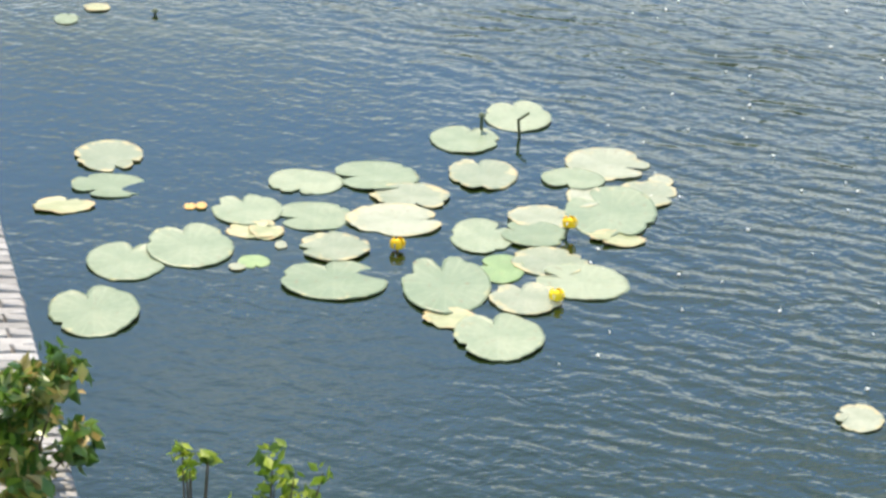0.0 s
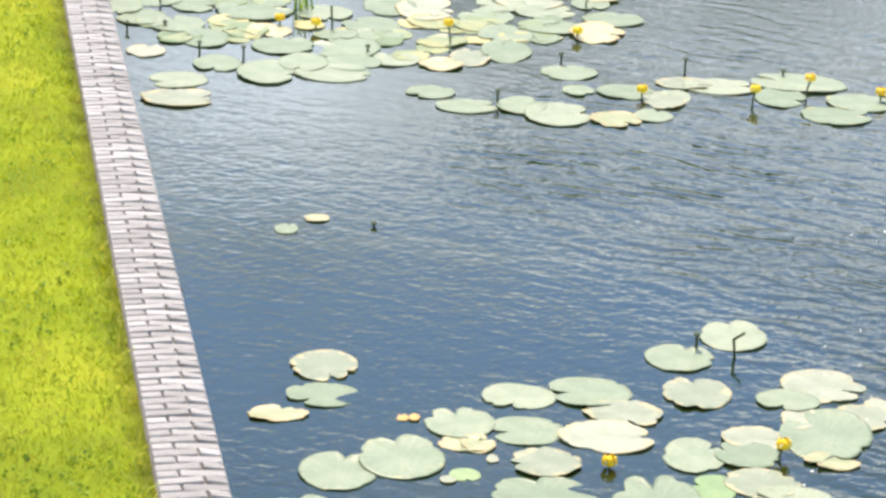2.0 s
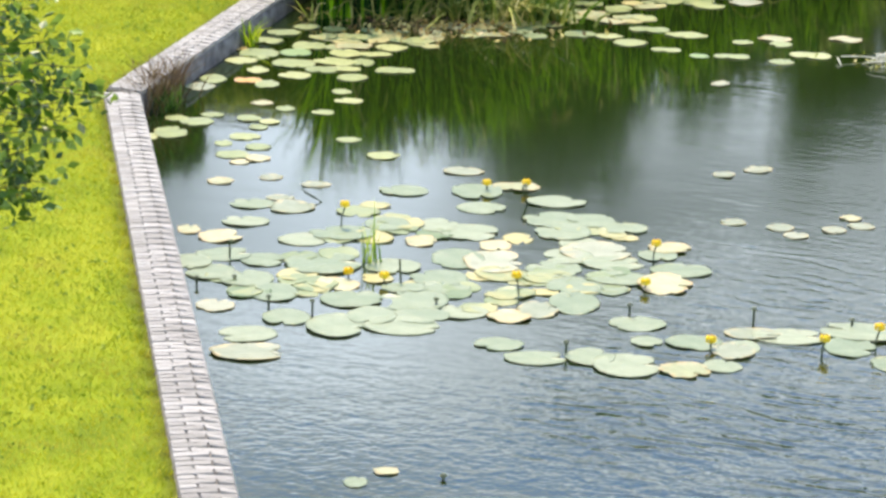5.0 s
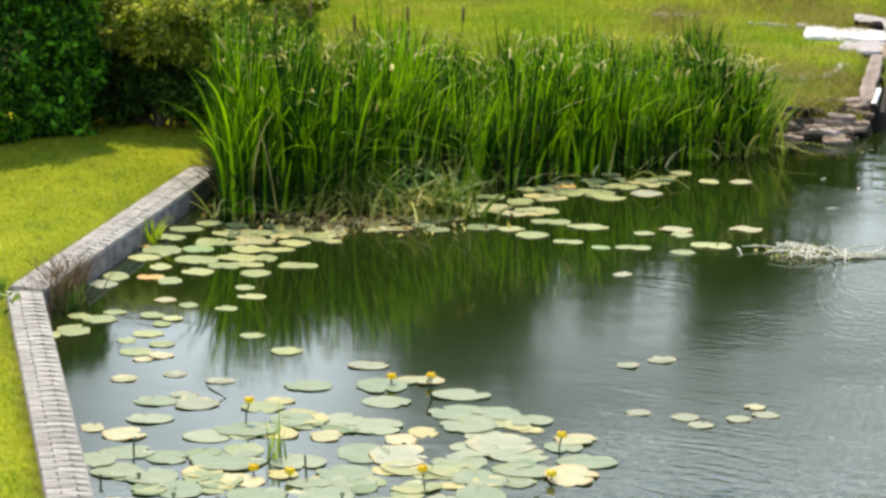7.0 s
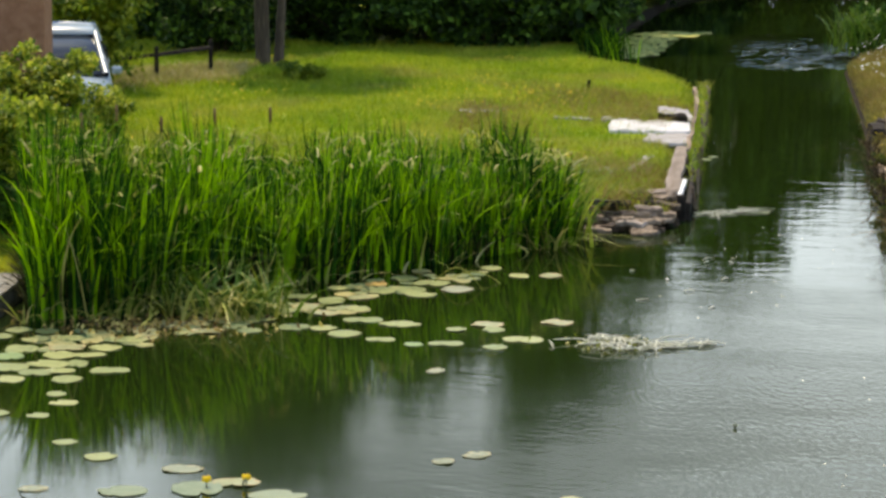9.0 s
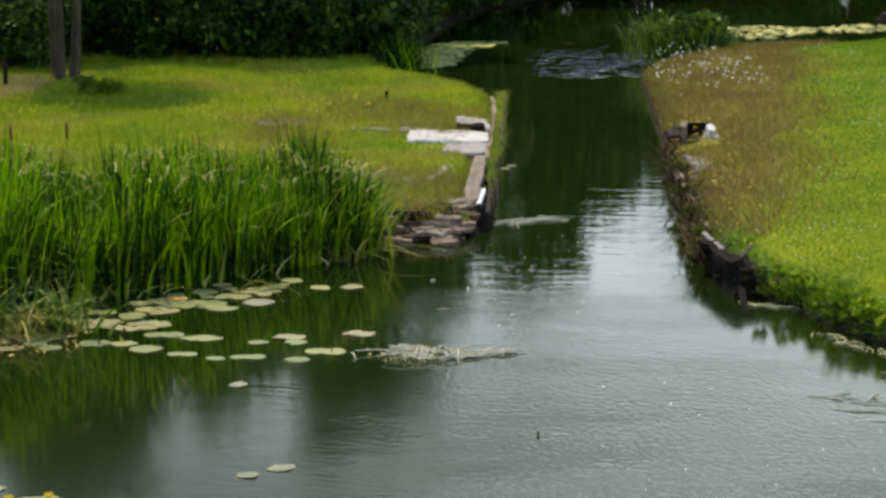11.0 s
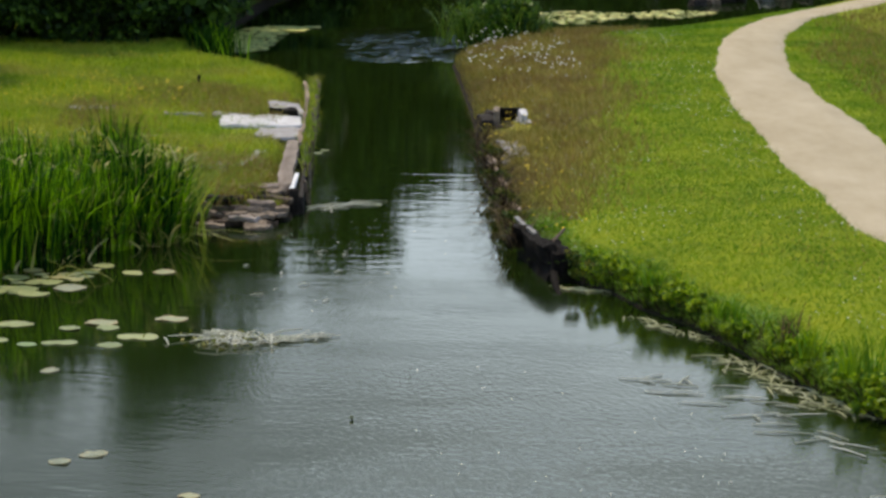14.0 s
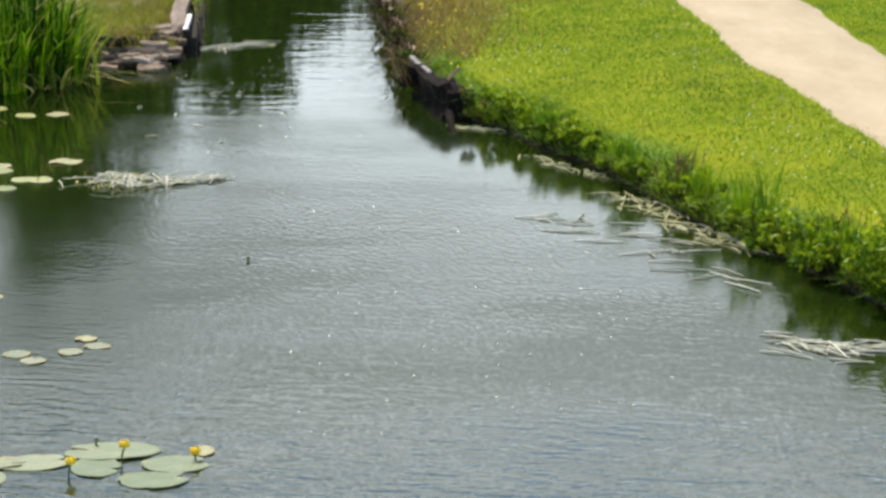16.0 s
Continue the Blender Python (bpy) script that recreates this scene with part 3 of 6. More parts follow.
gx, gy = steps(-1500, 1500, -13, 11, 0.12), steps(-800, 2500, 6, 70, 0.16)
X, Y = np.meshgrid(gx, gy, indexing="ij")
Z = land(X.ravel(), Y.ravel())
ix = np.arange(len(gx) * len(gy)).reshape(len(gx), len(gy))
quads = np.stack([ix[:-1, :-1], ix[1:, :-1], ix[1:, 1:], ix[:-1, 1:]], -1).reshape(-1, 4)
thing("ground", smooth(mesh_of("ground", np.stack([X.ravel(), Y.ravel(), Z], 1), quads)), M_SOIL,
      "grassy ground round the pond and canal", "ground", kind="structure")

thing("water", mesh_of("water", [(-8, 3, 0), (28, 3, 0), (28, 82, 0), (-8, 82, 0)], [[0, 1, 2, 3]]), M_WATER,
      "dark rippled pond water reflecting the sky", "water", kind="structure")

# ---- mesh helpers for things ----
def box(size, at=(0, 0, 0), turn=(0, 0, 0), bevel=0.0, rough=0.0, rng=None, seg=1):
    """A bevelled, slightly uneven block as a bmesh."""
    bm = bmesh.new()
    bmesh.ops.create_cube(bm, size=1.0)
    bmesh.ops.scale(bm, vec=size, verts=bm.verts)
    if rough:
        for v in bm.verts:
            v.co += Vector(rng.normal(0, rough, 3))
    if bevel:
        bmesh.ops.bevel(bm, geom=bm.edges[:], offset=bevel, segments=seg, affect="EDGES")
    bmesh.ops.transform(bm, matrix=pose(*at, *turn), verts=bm.verts)
    return bm


def tube(points, radii, sides=8):
    """A tapered limb through points: vertices and faces."""
    pts = [Vector(q) for q in points]
    vs, fs = [], []
    for i, q in enumerate(pts):
        d = (pts[min(i + 1, len(pts) - 1)] - pts[max(i - 1, 0)]).normalized()
        a = d.orthogonal().normalized()
        b = d.cross(a)
        for k in range(sides):
            t = 2 * math.pi * k / sides
            vs.append(q + (a * math.cos(t) + b * math.sin(t)) * radii[i])
        if i:
            for k in range(sides):
                fs.append([(i - 1) * sides + k, (i - 1) * sides + (k + 1) % sides, i * sides + (k + 1) % sides, i * sides + k])
    return np.array([tuple(v) for v in vs]), np.array(fs)


def stack(*pieces):
    """Joins (vertices, faces) pairs."""
    vs, fs, n = [], [], 0
    for v, f in pieces:
        vs.append(v)
        fs.append(np.asarray(f) + n)
        n += len(v)
    return np.concatenate(vs), np.concatenate(fs)


def leaves(rng, c, size, droop=0.3, out=None):
    """Folded leaves at the points c: two halves along a sunken midrib."""
    n = len(c)
    a = rng.normal(size=(n, 3))
    if out is not None:
        a += out
    a[:, 2] -= droop
    a /= np.linalg.norm(a, axis=1)[:, None]
    b = np.cross(a, rng.normal(size=(n, 3)))
    b /= np.linalg.norm(b, axis=1)[:, None]
    k = np.cross(a, b)
    s = (size * rng.uniform(0.6, 1.35, n))[:, None]
    v = np.stack([c - a * s, c - b * s * 0.55 - a * s * 0.1, c + a * s, c - k * s * 0.22, c + b * s * 0.55 - a * s * 0.1], 1)
    f = np.array([[0, 3, 2, 1], [0, 4, 2, 3]])
    return v.reshape(-1, 3), (f[None] + (np.arange(n) * 5)[:, None, None]).reshape(-1, 4)


def empty(name, x, y, z, label, category, group="", kind=""):
    e = new(name)
    e.empty_display_size = 0.2
    e.location = (x, y, z)
    return tagged(e, label, category, group, kind)


def child(name, arrays, mat, parent, label=""):
    """A mesh part in its parent's own coordinates."""
    return thing(name, smooth(mesh_of(name, *arrays)), mat, label, parent=parent)


def scatter(rng, n, x0, x1, y0, y1, keep, sink=0.005):
    x, y = rng.uniform(x0, x1, n), rng.uniform(y0, y1, n)
    k = keep(x, y)
    x, y = x[k], y[k]
    return np.stack([x, y, land(x, y) - sink], 1)


# ---- grass ----
rng = np.random.default_rng(3)
EDGE_U = Vector((-4.532, 11.874, 0)).normalized()


def lawn_here(x, y):
    return (shore_distance(x, y) > 0.31) & (x > -3.9 - (y - 9) * 0.40)


b = scatter(rng, 520000, -12, -2, 8.5, 31, lawn_here)
thing("lawn_grass", mesh_of("lawn_grass", *blades(rng, b, 0.030, 0.0065, 0.6, 0.3, 1, 0.8)), M_LAWN, "short bright yellow-green mown lawn grass", "grass", kind="stuff")
b = scatter(rng, 26000, -4.0, -1.8, 8.5, 22, lambda x, y: (np.abs(shore_distance(x, y) - 0.33) < 0.05))
b = np.concatenate([b, scatter(rng, 30000, -7.6, -3.4, 11, 27.5, lambda x, y: (np.abs(shore_distance(x, y) - 0.33) < 0.05))])
thing("edge_grass", mesh_of("edge_grass", *blades(rng, b, 0.06, 0.007, 0.7, 0.5, 2, 0.8)), M_LAWN, "ragged lawn fringe overhanging the brick edge", "grass", kind="stuff")


b = scatter(rng, 5200, -11, -2.6, 8.5, 27, lambda x, y: lawn_here(x, y) & (shore_distance(x, y) > 0.4) & (np.sin(x * 2.3 + y) + np.sin(y * 1.7 - x * 3.1) + rng.normal(0, 0.8, x.shape) > -0.2))
b = np.repeat(b, 5, axis=0) + np.concatenate([rng.normal(0, 0.014, (len(b) * 5, 2)), rng.uniform(0.012, 0.034, (len(b) * 5, 1))], 1)
thing("lawn_clover", mesh_of("lawn_clover", *leaves(rng, b, 0.011, 0.0)), M_CLOVER, "dark clover and weed leaves dotting the lawn", "weeds", kind="stuff")


def dry_line(x, y):
    return (x + rng.normal(0, 0.35, x.shape) < 0.091 * y + 0.1 + 0.2 * np.sin(y * 1.1)) & (y + rng.normal(0, 1.5, x.shape) > 32 + 1.2 * np.sin(x * 2))


def path_x(y):
    """The middle of the footpath at the distance y."""
    return np.interp(y, [16, 21, 25, 29.5, 33.7, 36, 38.5, 41, 44, 47.5, 50.5, 53.2, 55.7, 57.7, 60, 62, 66], [9.2, 7.6, 6.6, 6.15, 6.08, 6.15, 6.19, 6.22, 6.37, 6.77, 7.34, 8.14, 9.2, 10.3, 11.8, 13.4, 17.5])


def path_half(y):
    """Half the footpath's width, which narrows as it turns away."""
    return np.interp(y, [34, 38, 41, 44, 47.5, 50.5, 53, 58], [0.76, 0.74, 0.67, 0.61, 0.55, 0.50, 0.46, 0.48])


def off_path(x, y):
    return np.abs(x - path_x(y)) > path_half(y) * 0.98 * np.hypot(1, (path_x(y + 0.3) - path_x(y - 0.3)) / 0.6) + rng.normal(0, 0.05, x.shape)


b = scatter(rng, 460000, 1.8, 9.5, 18, 60, lambda x, y: (shore_distance(x, y) > 0.15) & off_path(x, y) & ~dry_line(x, y))
thing("bank_grass", mesh_of("bank_grass", *blades(rng, b, 0.036, 0.009, 0.6, 0.3, 1, 0.8)), M_BANK, "fresh green short bank grass", "grass", kind="stuff")
b = scatter(rng, 60000, 1.7, 5.6, 31, 57, lambda x, y: (shore_distance(x, y) > 0.05) & dry_line(x, y))
b = b[~((np.abs(b[:, 0] - 2.30) < 0.27) & (np.abs(b[:, 1] - 39.4) < 0.8) & (rng.uniform(0, 1, len(b)) < 0.85))]
thing("dry_grass", mesh_of("dry_grass", *blades(rng, b, 0.14, 0.010, 0.4, 0.4, 2, 0.9)), M_DRYGRASS, "rough golden brown dry grass beside the canal", "grass", kind="stuff")
b = scatter(rng, 34000, 2.0, 9.5, 18, 50, lambda x, y: (shore_distance(x, y) > 0.15) & off_path(x, y) & (np.sin(x * 1.9 + 0.6 * y) + np.sin(y * 0.9 - x) + np.sin(x * 4.1 + y * 2.3) + rng.normal(0, 0.6, x.shape) > 1.1))
thing("yellowed_grass", mesh_of("yellowed_grass", *blades(rng, b, 0.045, 0.009, 0.6, 0.3, 1, 0.8)), M_DRYGRASS, "yellowed dry patches in the bank grass", "grass", kind="stuff")
b = scatter(rng, 200000, 1.6, 6.4, 14, 32, lambda x, y: (shore_distance(x, y) > 0.02) & (shore_distance(x, y) < 0.55 * rng.uniform(0, 1, len(x)) ** 1.5 + 0.05))
# a dark fringe at the waterline, coloured as the shade under the overhang
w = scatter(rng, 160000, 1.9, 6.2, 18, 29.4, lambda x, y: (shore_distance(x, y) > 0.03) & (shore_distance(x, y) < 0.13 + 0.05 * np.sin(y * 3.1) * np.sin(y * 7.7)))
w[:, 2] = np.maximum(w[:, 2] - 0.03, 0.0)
thing("waterline_weeds", mesh_of("waterline_weeds", *blades(rng, w, 0.12, 0.016, 0.6, 0.7, 3, 0.8)), M_SHADE_STUBBLE, "dark blades added as shade under the bank's overhang", "weeds", kind="stuff")
thing("bank_fringe", mesh_of("bank_fringe", *blades(rng, b, 0.15 + 0.09 * np.sin(b[:, 1] * 2.3) * np.sin(b[:, 1] * 5.1 + b[:, 0]), 0.012, 0.7, 1.0, 3, 0.9)), M_BANK, "long overhanging grass and weeds at the waterline", "grass", kind="stuff")
b = scatter(rng, 170000, -11.5, -0.45, 30, 51, lambda x, y: shore_distance(x, y) > 0.12)
b = b[~((np.abs(b[:, 0] + 1.12) < 0.58) & (b[:, 1] > 37.8) & (b[:, 1] < 40.3) & (rng.uniform(0, 1, len(b)) < np.clip(1.75 + b[:, 0] * 0.75, 0.3, 0.97) - 0.2 * (np.sin(b[:, 0] * 9 + b[:, 1] * 5) > 0.4)))]
thing("meadow_grass", mesh_of("meadow_grass", *blades(rng, b, 0.10, 0.011, 0.5, 0.4, 1, 0.85)), M_MEADOW, "uncut yellow-green meadow grass", "grass", kind="stuff")


b = scatter(rng, 26000, -4.0, -0.45, 32.3, 44, lambda x, y: (shore_distance(x, y) > 0.1) & (np.sin(x * 1.7 + y) + np.sin(y * 0.8) + rng.normal(0, 0.4, x.shape) > 0.2))
thing("dry_meadow_grass", mesh_of("dry_meadow_grass", *blades(rng, b, 0.13, 0.009, 0.5, 0.5, 2, 0.9)), M_DRYGRASS, "dry golden grass patches near the quay", "grass", kind="stuff")


b = scatter(rng, 9000, -10.2, -7.9, 42.6, 46.6, lambda x, y: np.abs((y - 44.6) - 1.15 * (x + 9.1)) < 1.3 + rng.normal(0, 0.3, x.shape))
thing("slope_grass", mesh_of("slope_grass", *blades(rng, b, 0.16, 0.012, 0.5, 0.5, 2, 0.9)), M_SLOPE, "dry tan grass on the slope below the fence", "grass", kind="stuff")


def specks(rng, base, h, r):
    """Tiny flower heads on the tips of stalks: low six-sided buttons."""
    n = len(base)
    c = base + np.stack([0 * h, 0 * h, h], 1)
    a = np.arange(6) * np.pi / 3
    ring = np.stack([np.cos(a), np.sin(a), 0 * a], 1)
    rr = (r * rng.uniform(0.6, 1.4, n))[:, None, None]
    v = np.concatenate([c[:, None] + ring[None] * rr, c[:, None] + ring[None] * rr * 0.5 + np.array([0, 0, 1]) * rr * 0.7], 1)
    f = [[k, (k + 1) % 6, 6 + (k + 1) % 6, 6 + k] for k in range(6)] + [[6, 7, 8, 9], [6, 9, 10, 11]]
    return v.reshape(-1, 3), (np.array(f)[None] + (np.arange(n) * 12)[:, None, None]).reshape(-1, 4)


def flower_patch(name, n, area, keep, h, r, mat, label):
    b = scatter(rng, n, *area, keep)
    thing(name, mesh_of(name, *specks(rng, b, rng.uniform(0.6, 1.2, len(b)) * h, r)), mat, label, "flowers", kind="stuff")


b = scatter(rng, 26000, 7.6, 13.0, 36, 60, lambda x, y: x > path_x(y) + 1.25 + 0.3 * np.sin(y * 0.9) + rng.normal(0, 0.3, x.shape))
thing("dry_grass_east", mesh_of("dry_grass_east", *blades(rng, b, 0.14, 0.011, 0.4, 0.4, 2, 0.9)), M_DRYGRASS, "rough brown dry grass beyond the footpath", "grass", kind="stuff")
flower_patch("clover_flowers", 2400, (2.2, 6, 20, 52), lambda x, y: (shore_distance(x, y) > 0.3) & off_path(x, y) & (np.sin(x * 2.7) + np.sin(y * 1.3) > 0.1), 0.045, 0.0075, M_WHITE, "small white clover heads in the bank grass")
flower_patch("buttercups", 1500, (-8, -0.6, 33, 48), lambda x, y: (shore_distance(x, y) > 0.2) & (np.sin(x * 1.3) + np.sin(y * 0.9 + 1) > 0.3), 0.13, 0.011, M_YELLOW, "scattered yellow buttercups in the meadow")
flower_patch("canal_buttercups", 80, (1.85, 2.6, 30, 42), lambda x, y: shore_distance(x, y) > 0.05, 0.2, 0.012, M_YELLOW, "yellow flowers along the canal's edge")
flower_patch("canal_daisies", 330, (1.9, 3.6, 41.5, 52.0), lambda x, y: (shore_distance(x, y) > 0.03) & (np.abs(y - 48 + (x - 2) * 2.6) < 2.6 + rng.normal(0, 0.8, x.shape)), 0.34, 0.015, M_WHITE, "white flower heads on tall stalks by the canal mouth")

def water_specks(n, x0, x1, y0, y1):
    x, y = rng.uniform(x0, x1, n), rng.uniform(y0, y1, n)
    k = shore_distance(x, y) < -0.3
    q = np.stack([x[k], y[k], np.full(k.sum(), 0.002)], 1)
    thing("floating_fluff", mesh_of("floating_fluff", *specks(rng, q, np.full(len(q), 0.002), 0.006)), M_WHITE, "small white specks scattered on the water", "plant litter", kind="stuff")


water_specks(70, -0.5, 1.6, 10.3, 15.0)
water_specks(60, 0.3, 3.0, 17.5, 24.5)
water_specks(30, -1.0, 1.5, 27.0, 33.0)

# footpath: a low cambered ribbon
ys = np.arange(14, 66, 0.2)
rows_ = []
for y in ys:
    cx, dx = path_x(y), (path_x(y + 0.2) - path_x(y - 0.2)) / 0.4
    nx, ny = 1 / math.hypot(1, dx), -dx / math.hypot(1, dx)
    for side, lift in ((-1.08, -0.03), (-0.97, 0.022), (-0.4, 0.035), (0.4, 0.035), (0.97, 0.022), (1.08, -0.03)):
        u = side * float(path_half(y))
        wob = 0.03 * math.sin(y * 1.3 + side * 9) + 0.02 * math.sin(y * 4.1 + side * 3) + 0.012 * math.sin(y * 9.3 + side)
        px, py = cx + nx * (u + wob * (abs(side) > 0.6)), y + ny * u
        rows_.append((px, py, float(land(np.array([px]), np.array([py]))[0]) + lift))
k = 6
fs = [[i * k + j, i * k + j + 1, (i + 1) * k + j + 1, (i + 1) * k + j] for i in range(len(ys) - 1) for j in range(k - 1)]
thing("footpath", smooth(mesh_of("footpath", rows_, fs)), M_PATH, "pale beige shell-grit footpath curving through the grass", "path", kind="structure")

# ---- brick edge of the pond ----
A, C = Vector((-2.438, 9.696, 0)) - EDGE_U * 1.2, Vector((-6.97, 21.57, 0))
IN = Vector((-EDGE_U.y, EDGE_U.x, 0))


def coping_wall(name, a, b, inward):
    """The edging's wall, its waterside face slightly battered."""
    u = (b - a).normalized()
    prof = [(-0.015, -0.7), (0.0, 0.03), (0.005, 0.15), (0.03, 0.172), (0.07, 0.207), (0.30, 0.207), (0.30, -0.7)]
    v = [tuple(q + inward * o + Vector((0, 0, z))) for q in (a, b) for o, z in prof]
    m = len(prof)
    f = [[i, (i + 1) % m, m + (i + 1) % m, m + i] for i in range(m)]
    return thing(name, mesh_of(name, v, f), M_MORTAR, "grey retaining wall topped with pale bricks", "wall", kind="structure")


wall_1 = coping_wall("edging_wall", A, C, IN)
wall_2 = coping_wall("edging_wall_2", C + Vector((0, 0.02, 0)), Vector((-6.97, 27.4, 0)), Vector((-1, 0, 0)))


def brick_mesh(name, length, nose, seed):
    """A worn paver 5 cm deep, its waterside end rounded over when nose is set; x runs to the land."""
    r = np.random.default_rng(seed)
    bm = box((length - 0.010, 0.0605, 0.056), bevel=0.004, seg=2)
    for v in bm.verts:
        v.co += Vector(r.normal(0, 0.0008, 3))
        if nose:
            e = max(0.0, -(v.co.x + length / 2 - 0.05)) / 0.05
            if v.co.z > 0:
                v.co.z -= 0.022 * e ** 1.6
    me = bpy.data.meshes.new(name)
    bm.to_mesh(me)
    bm.free()
    me.materials.append(M_BRICK)
    return me


BRICKS = {(l, s): [brick_mesh("brick", l, s, 11 * i + int(l * 100)) for i in range(4)] for l in (0.2, 0.1) for s in (True, False)}


def lay(parent, at, u, inward, length, nose, r):
    o = new("brick", r.choice(BRICKS[(length, nose)]))
    o.parent = parent
    a = math.atan2(inward.y, inward.x)
    o.matrix_world = pose(at.x, at.y, 0.197 + r.gauss(0, 0.001), r.gauss(0, 0.3), r.gauss(0, 0.3), math.degrees(a) + SKEW + r.gauss(0, 0.3))


# ---- lily pads ----
pr = random.Random(8)


def pad_mesh(kind, turn, seed):
    """A heart-shaped floating leaf one metre across, with its slit towards turn degrees."""
    r = np.random.default_rng(seed)
    worn = {"g": 0.042, "f": 0.050, "p": 0.055, "y": 0.09, "d": 0.01, "o": 0.08}[kind]
    n, gap = 44, r.uniform(0.008, 0.03)
    th = np.linspace(gap / 2, 2 * np.pi - gap / 2, n) + radians(turn)
    rel = th - radians(turn)
    lobe = 1 - r.uniform(0.30, 0.52) * np.exp(-(np.minimum(rel, 2 * np.pi - rel) / r.uniform(0.10, 0.20)) ** 1.4)
    rad = 0.5 * lobe * (1 + 0.015 * np.sin(3 * th + r.uniform(0, 6)) + 0.006 * np.sin(7 * th + r.uniform(0, 6))) + r.normal(0, worn * 0.15, n)
    if worn > 0.02:
        for _ in range(2 if kind == "g" else 4):
            rad -= 0.5 * r.uniform(0.04, 0.20) * np.exp(-((rel - r.uniform(0.4, 5.8)) / r.uniform(0.05, 0.16)) ** 2)
    ctr = np.array([np.cos(radians(turn)), np.sin(radians(turn)), 0]) * 0.22
    ph = r.uniform(0, 6, 3)
    vs, fs = [], []
    for frac, z in ((0.0, 0.001), (0.35, 0.002), (0.7, 0.003), (0.93, 0.004), (1.0, 0.005), (0.985, -0.006)):
        q = ctr[None] * (1 - frac) + np.stack([np.cos(th), np.sin(th), 0 * th], 1) * rad[:, None] * frac
        q[:, 2] = z + frac ** 2 * (0.006 * np.sin(2 * th + ph[0]) + 0.004 * np.sin(5 * th + ph[1]) + worn * 0.25 * (1 + np.sin(3 * th + ph[2])))
        if frac == 0.985:
            q[:, 2] -= 0.008
        vs.append(q)
    for i in range(5):
        fs += [[i * n + j, i * n + j + 1, (i + 1) * n + j + 1, (i + 1) * n + j] for j in range(n - 1)]
    me = smooth(mesh_of("lily_pad", np.concatenate(vs), [f[::-1] for f in fs]))
    me.materials.append(PAD[kind][0])
    return me


PAD_MESH = {}


def pad(x, y, w, d, yaw, kind, slit):
    if y < 14:
        w, d = w * 1.08, d * 1.08
    if kind == "g" and y > 20.5:
        kind = "f"
    key = (kind, int(slit // 30), pr.randrange(3))
    if key not in PAD_MESH:
        PAD_MESH[key] = pad_mesh(kind, key[1] * 30 + 15, len(PAD_MESH))
    o = new("lily_pad", PAD_MESH[key])
    o.matrix_world = pose(x, y, pr.uniform(0.002, 0.007), pr.gauss(0, 0.7), pr.gauss(0, 0.7), yaw) @ Matrix.Diagonal((w, d, 0.38 * (w + d), 1))
    tagged(o, PAD[kind][1], "lily pad", "lily pads on the pond")


# the loose raft nearest the brick edge
pad(-2.68, 12.08, 0.30, 0.34, 13, "p", 270)
pad(-2.60, 11.74, 0.33, 0.25, 12, "g", 224)
pad(-2.36, 10.96, 0.32, 0.36, 12, "g", 60)
pad(-2.12, 11.17, 0.36, 0.42, 11, "g", 90)
pad(-2.39, 10.46, 0.35, 0.45, 13, "g", 110)
pad(-1.94, 11.60, 0.30, 0.31, 10, "g", 100)
pad(-1.73, 11.96, 0.32, 0.26, 8, "g", 267)
pad(-1.42, 12.10, 0.37, 0.32, 7, "g", 200)
pad(-1.63, 11.59, 0.33, 0.28, 8, "g", 180)
pad(-1.23, 11.90, 0.34, 0.27, 6, "p", 286)
pad(-1.27, 11.62, 0.41, 0.31, 6, "p", 20)
pad(-1.50, 11.28, 0.30, 0.28, 8, "p", 180)
pad(-1.45, 10.95, 0.43, 0.37, 8, "g", 110)
pad(-1.06, 12.63, 0.31, 0.32, 5, "g", 60)
pad(-0.83, 12.97, 0.31, 0.35, 4, "g", 95)
pad(-0.93, 12.22, 0.30, 0.35, 4, "p", 100)
pad(-0.36, 12.46, 0.38, 0.34, 2, "p", 339)
pad(-0.51, 12.25, 0.28, 0.23, 2, "g", 266)
pad(-0.15, 12.16, 0.25, 0.28, 1, "p", 332)
pad(-0.31, 11.91, 0.39, 0.53, 1, "g", 130)
pad(-0.62, 11.78, 0.28, 0.23, 3, "p", 10)
pad(-0.87, 11.53, 0.26, 0.34, 4, "g", 40)
pad(-0.64, 11.60, 0.28, 0.27, 3, "g", 160)
pad(-0.97, 11.00, 0.36, 0.54, 5, "g", 97)
pad(-0.75, 11.21, 0.19, 0.27, 4, "d", 168)
pad(-0.55, 11.32, 0.32, 0.27, 3, "p", 340)
pad(-0.39, 11.14, 0.38, 0.33, 2, "g", 150)
pad(-0.62, 10.93, 0.29, 0.29, 3, "p", 100)
pad(-0.70, 10.55, 0.35, 0.42, 4, "g", 105)
pad(-0.26, 11.63, 0.23, 0.16, 1, "y", 234)
pad(-0.92, 10.68, 0.21, 0.18, 5, "y", 324)
pad(-1.87, 11.39, 0.24, 0.16, 9, "y", 41)
pad(0.78, 10.11, 0.18, 0.22, -4, "p", 169)
pad(-3.29, 13.82, 0.12, 0.15, 13, "g", 89)
pad(-3.17, 14.02, 0.14, 0.12, 13, "y", 196)
pad(-0.10, 12.32, 0.11, 0.13, 0, "p", 207)
pad(-0.44, 12.07, 0.16, 0.23, 2, "p", 5)
pad(-2.76, 11.48, 0.26, 0.16, 14, "y", 78)
pad(-2.20, 11.59, 0.05, 0.07, 11, "o", 101)
pad(-2.15, 11.60, 0.05, 0.07, 11, "o", 330)
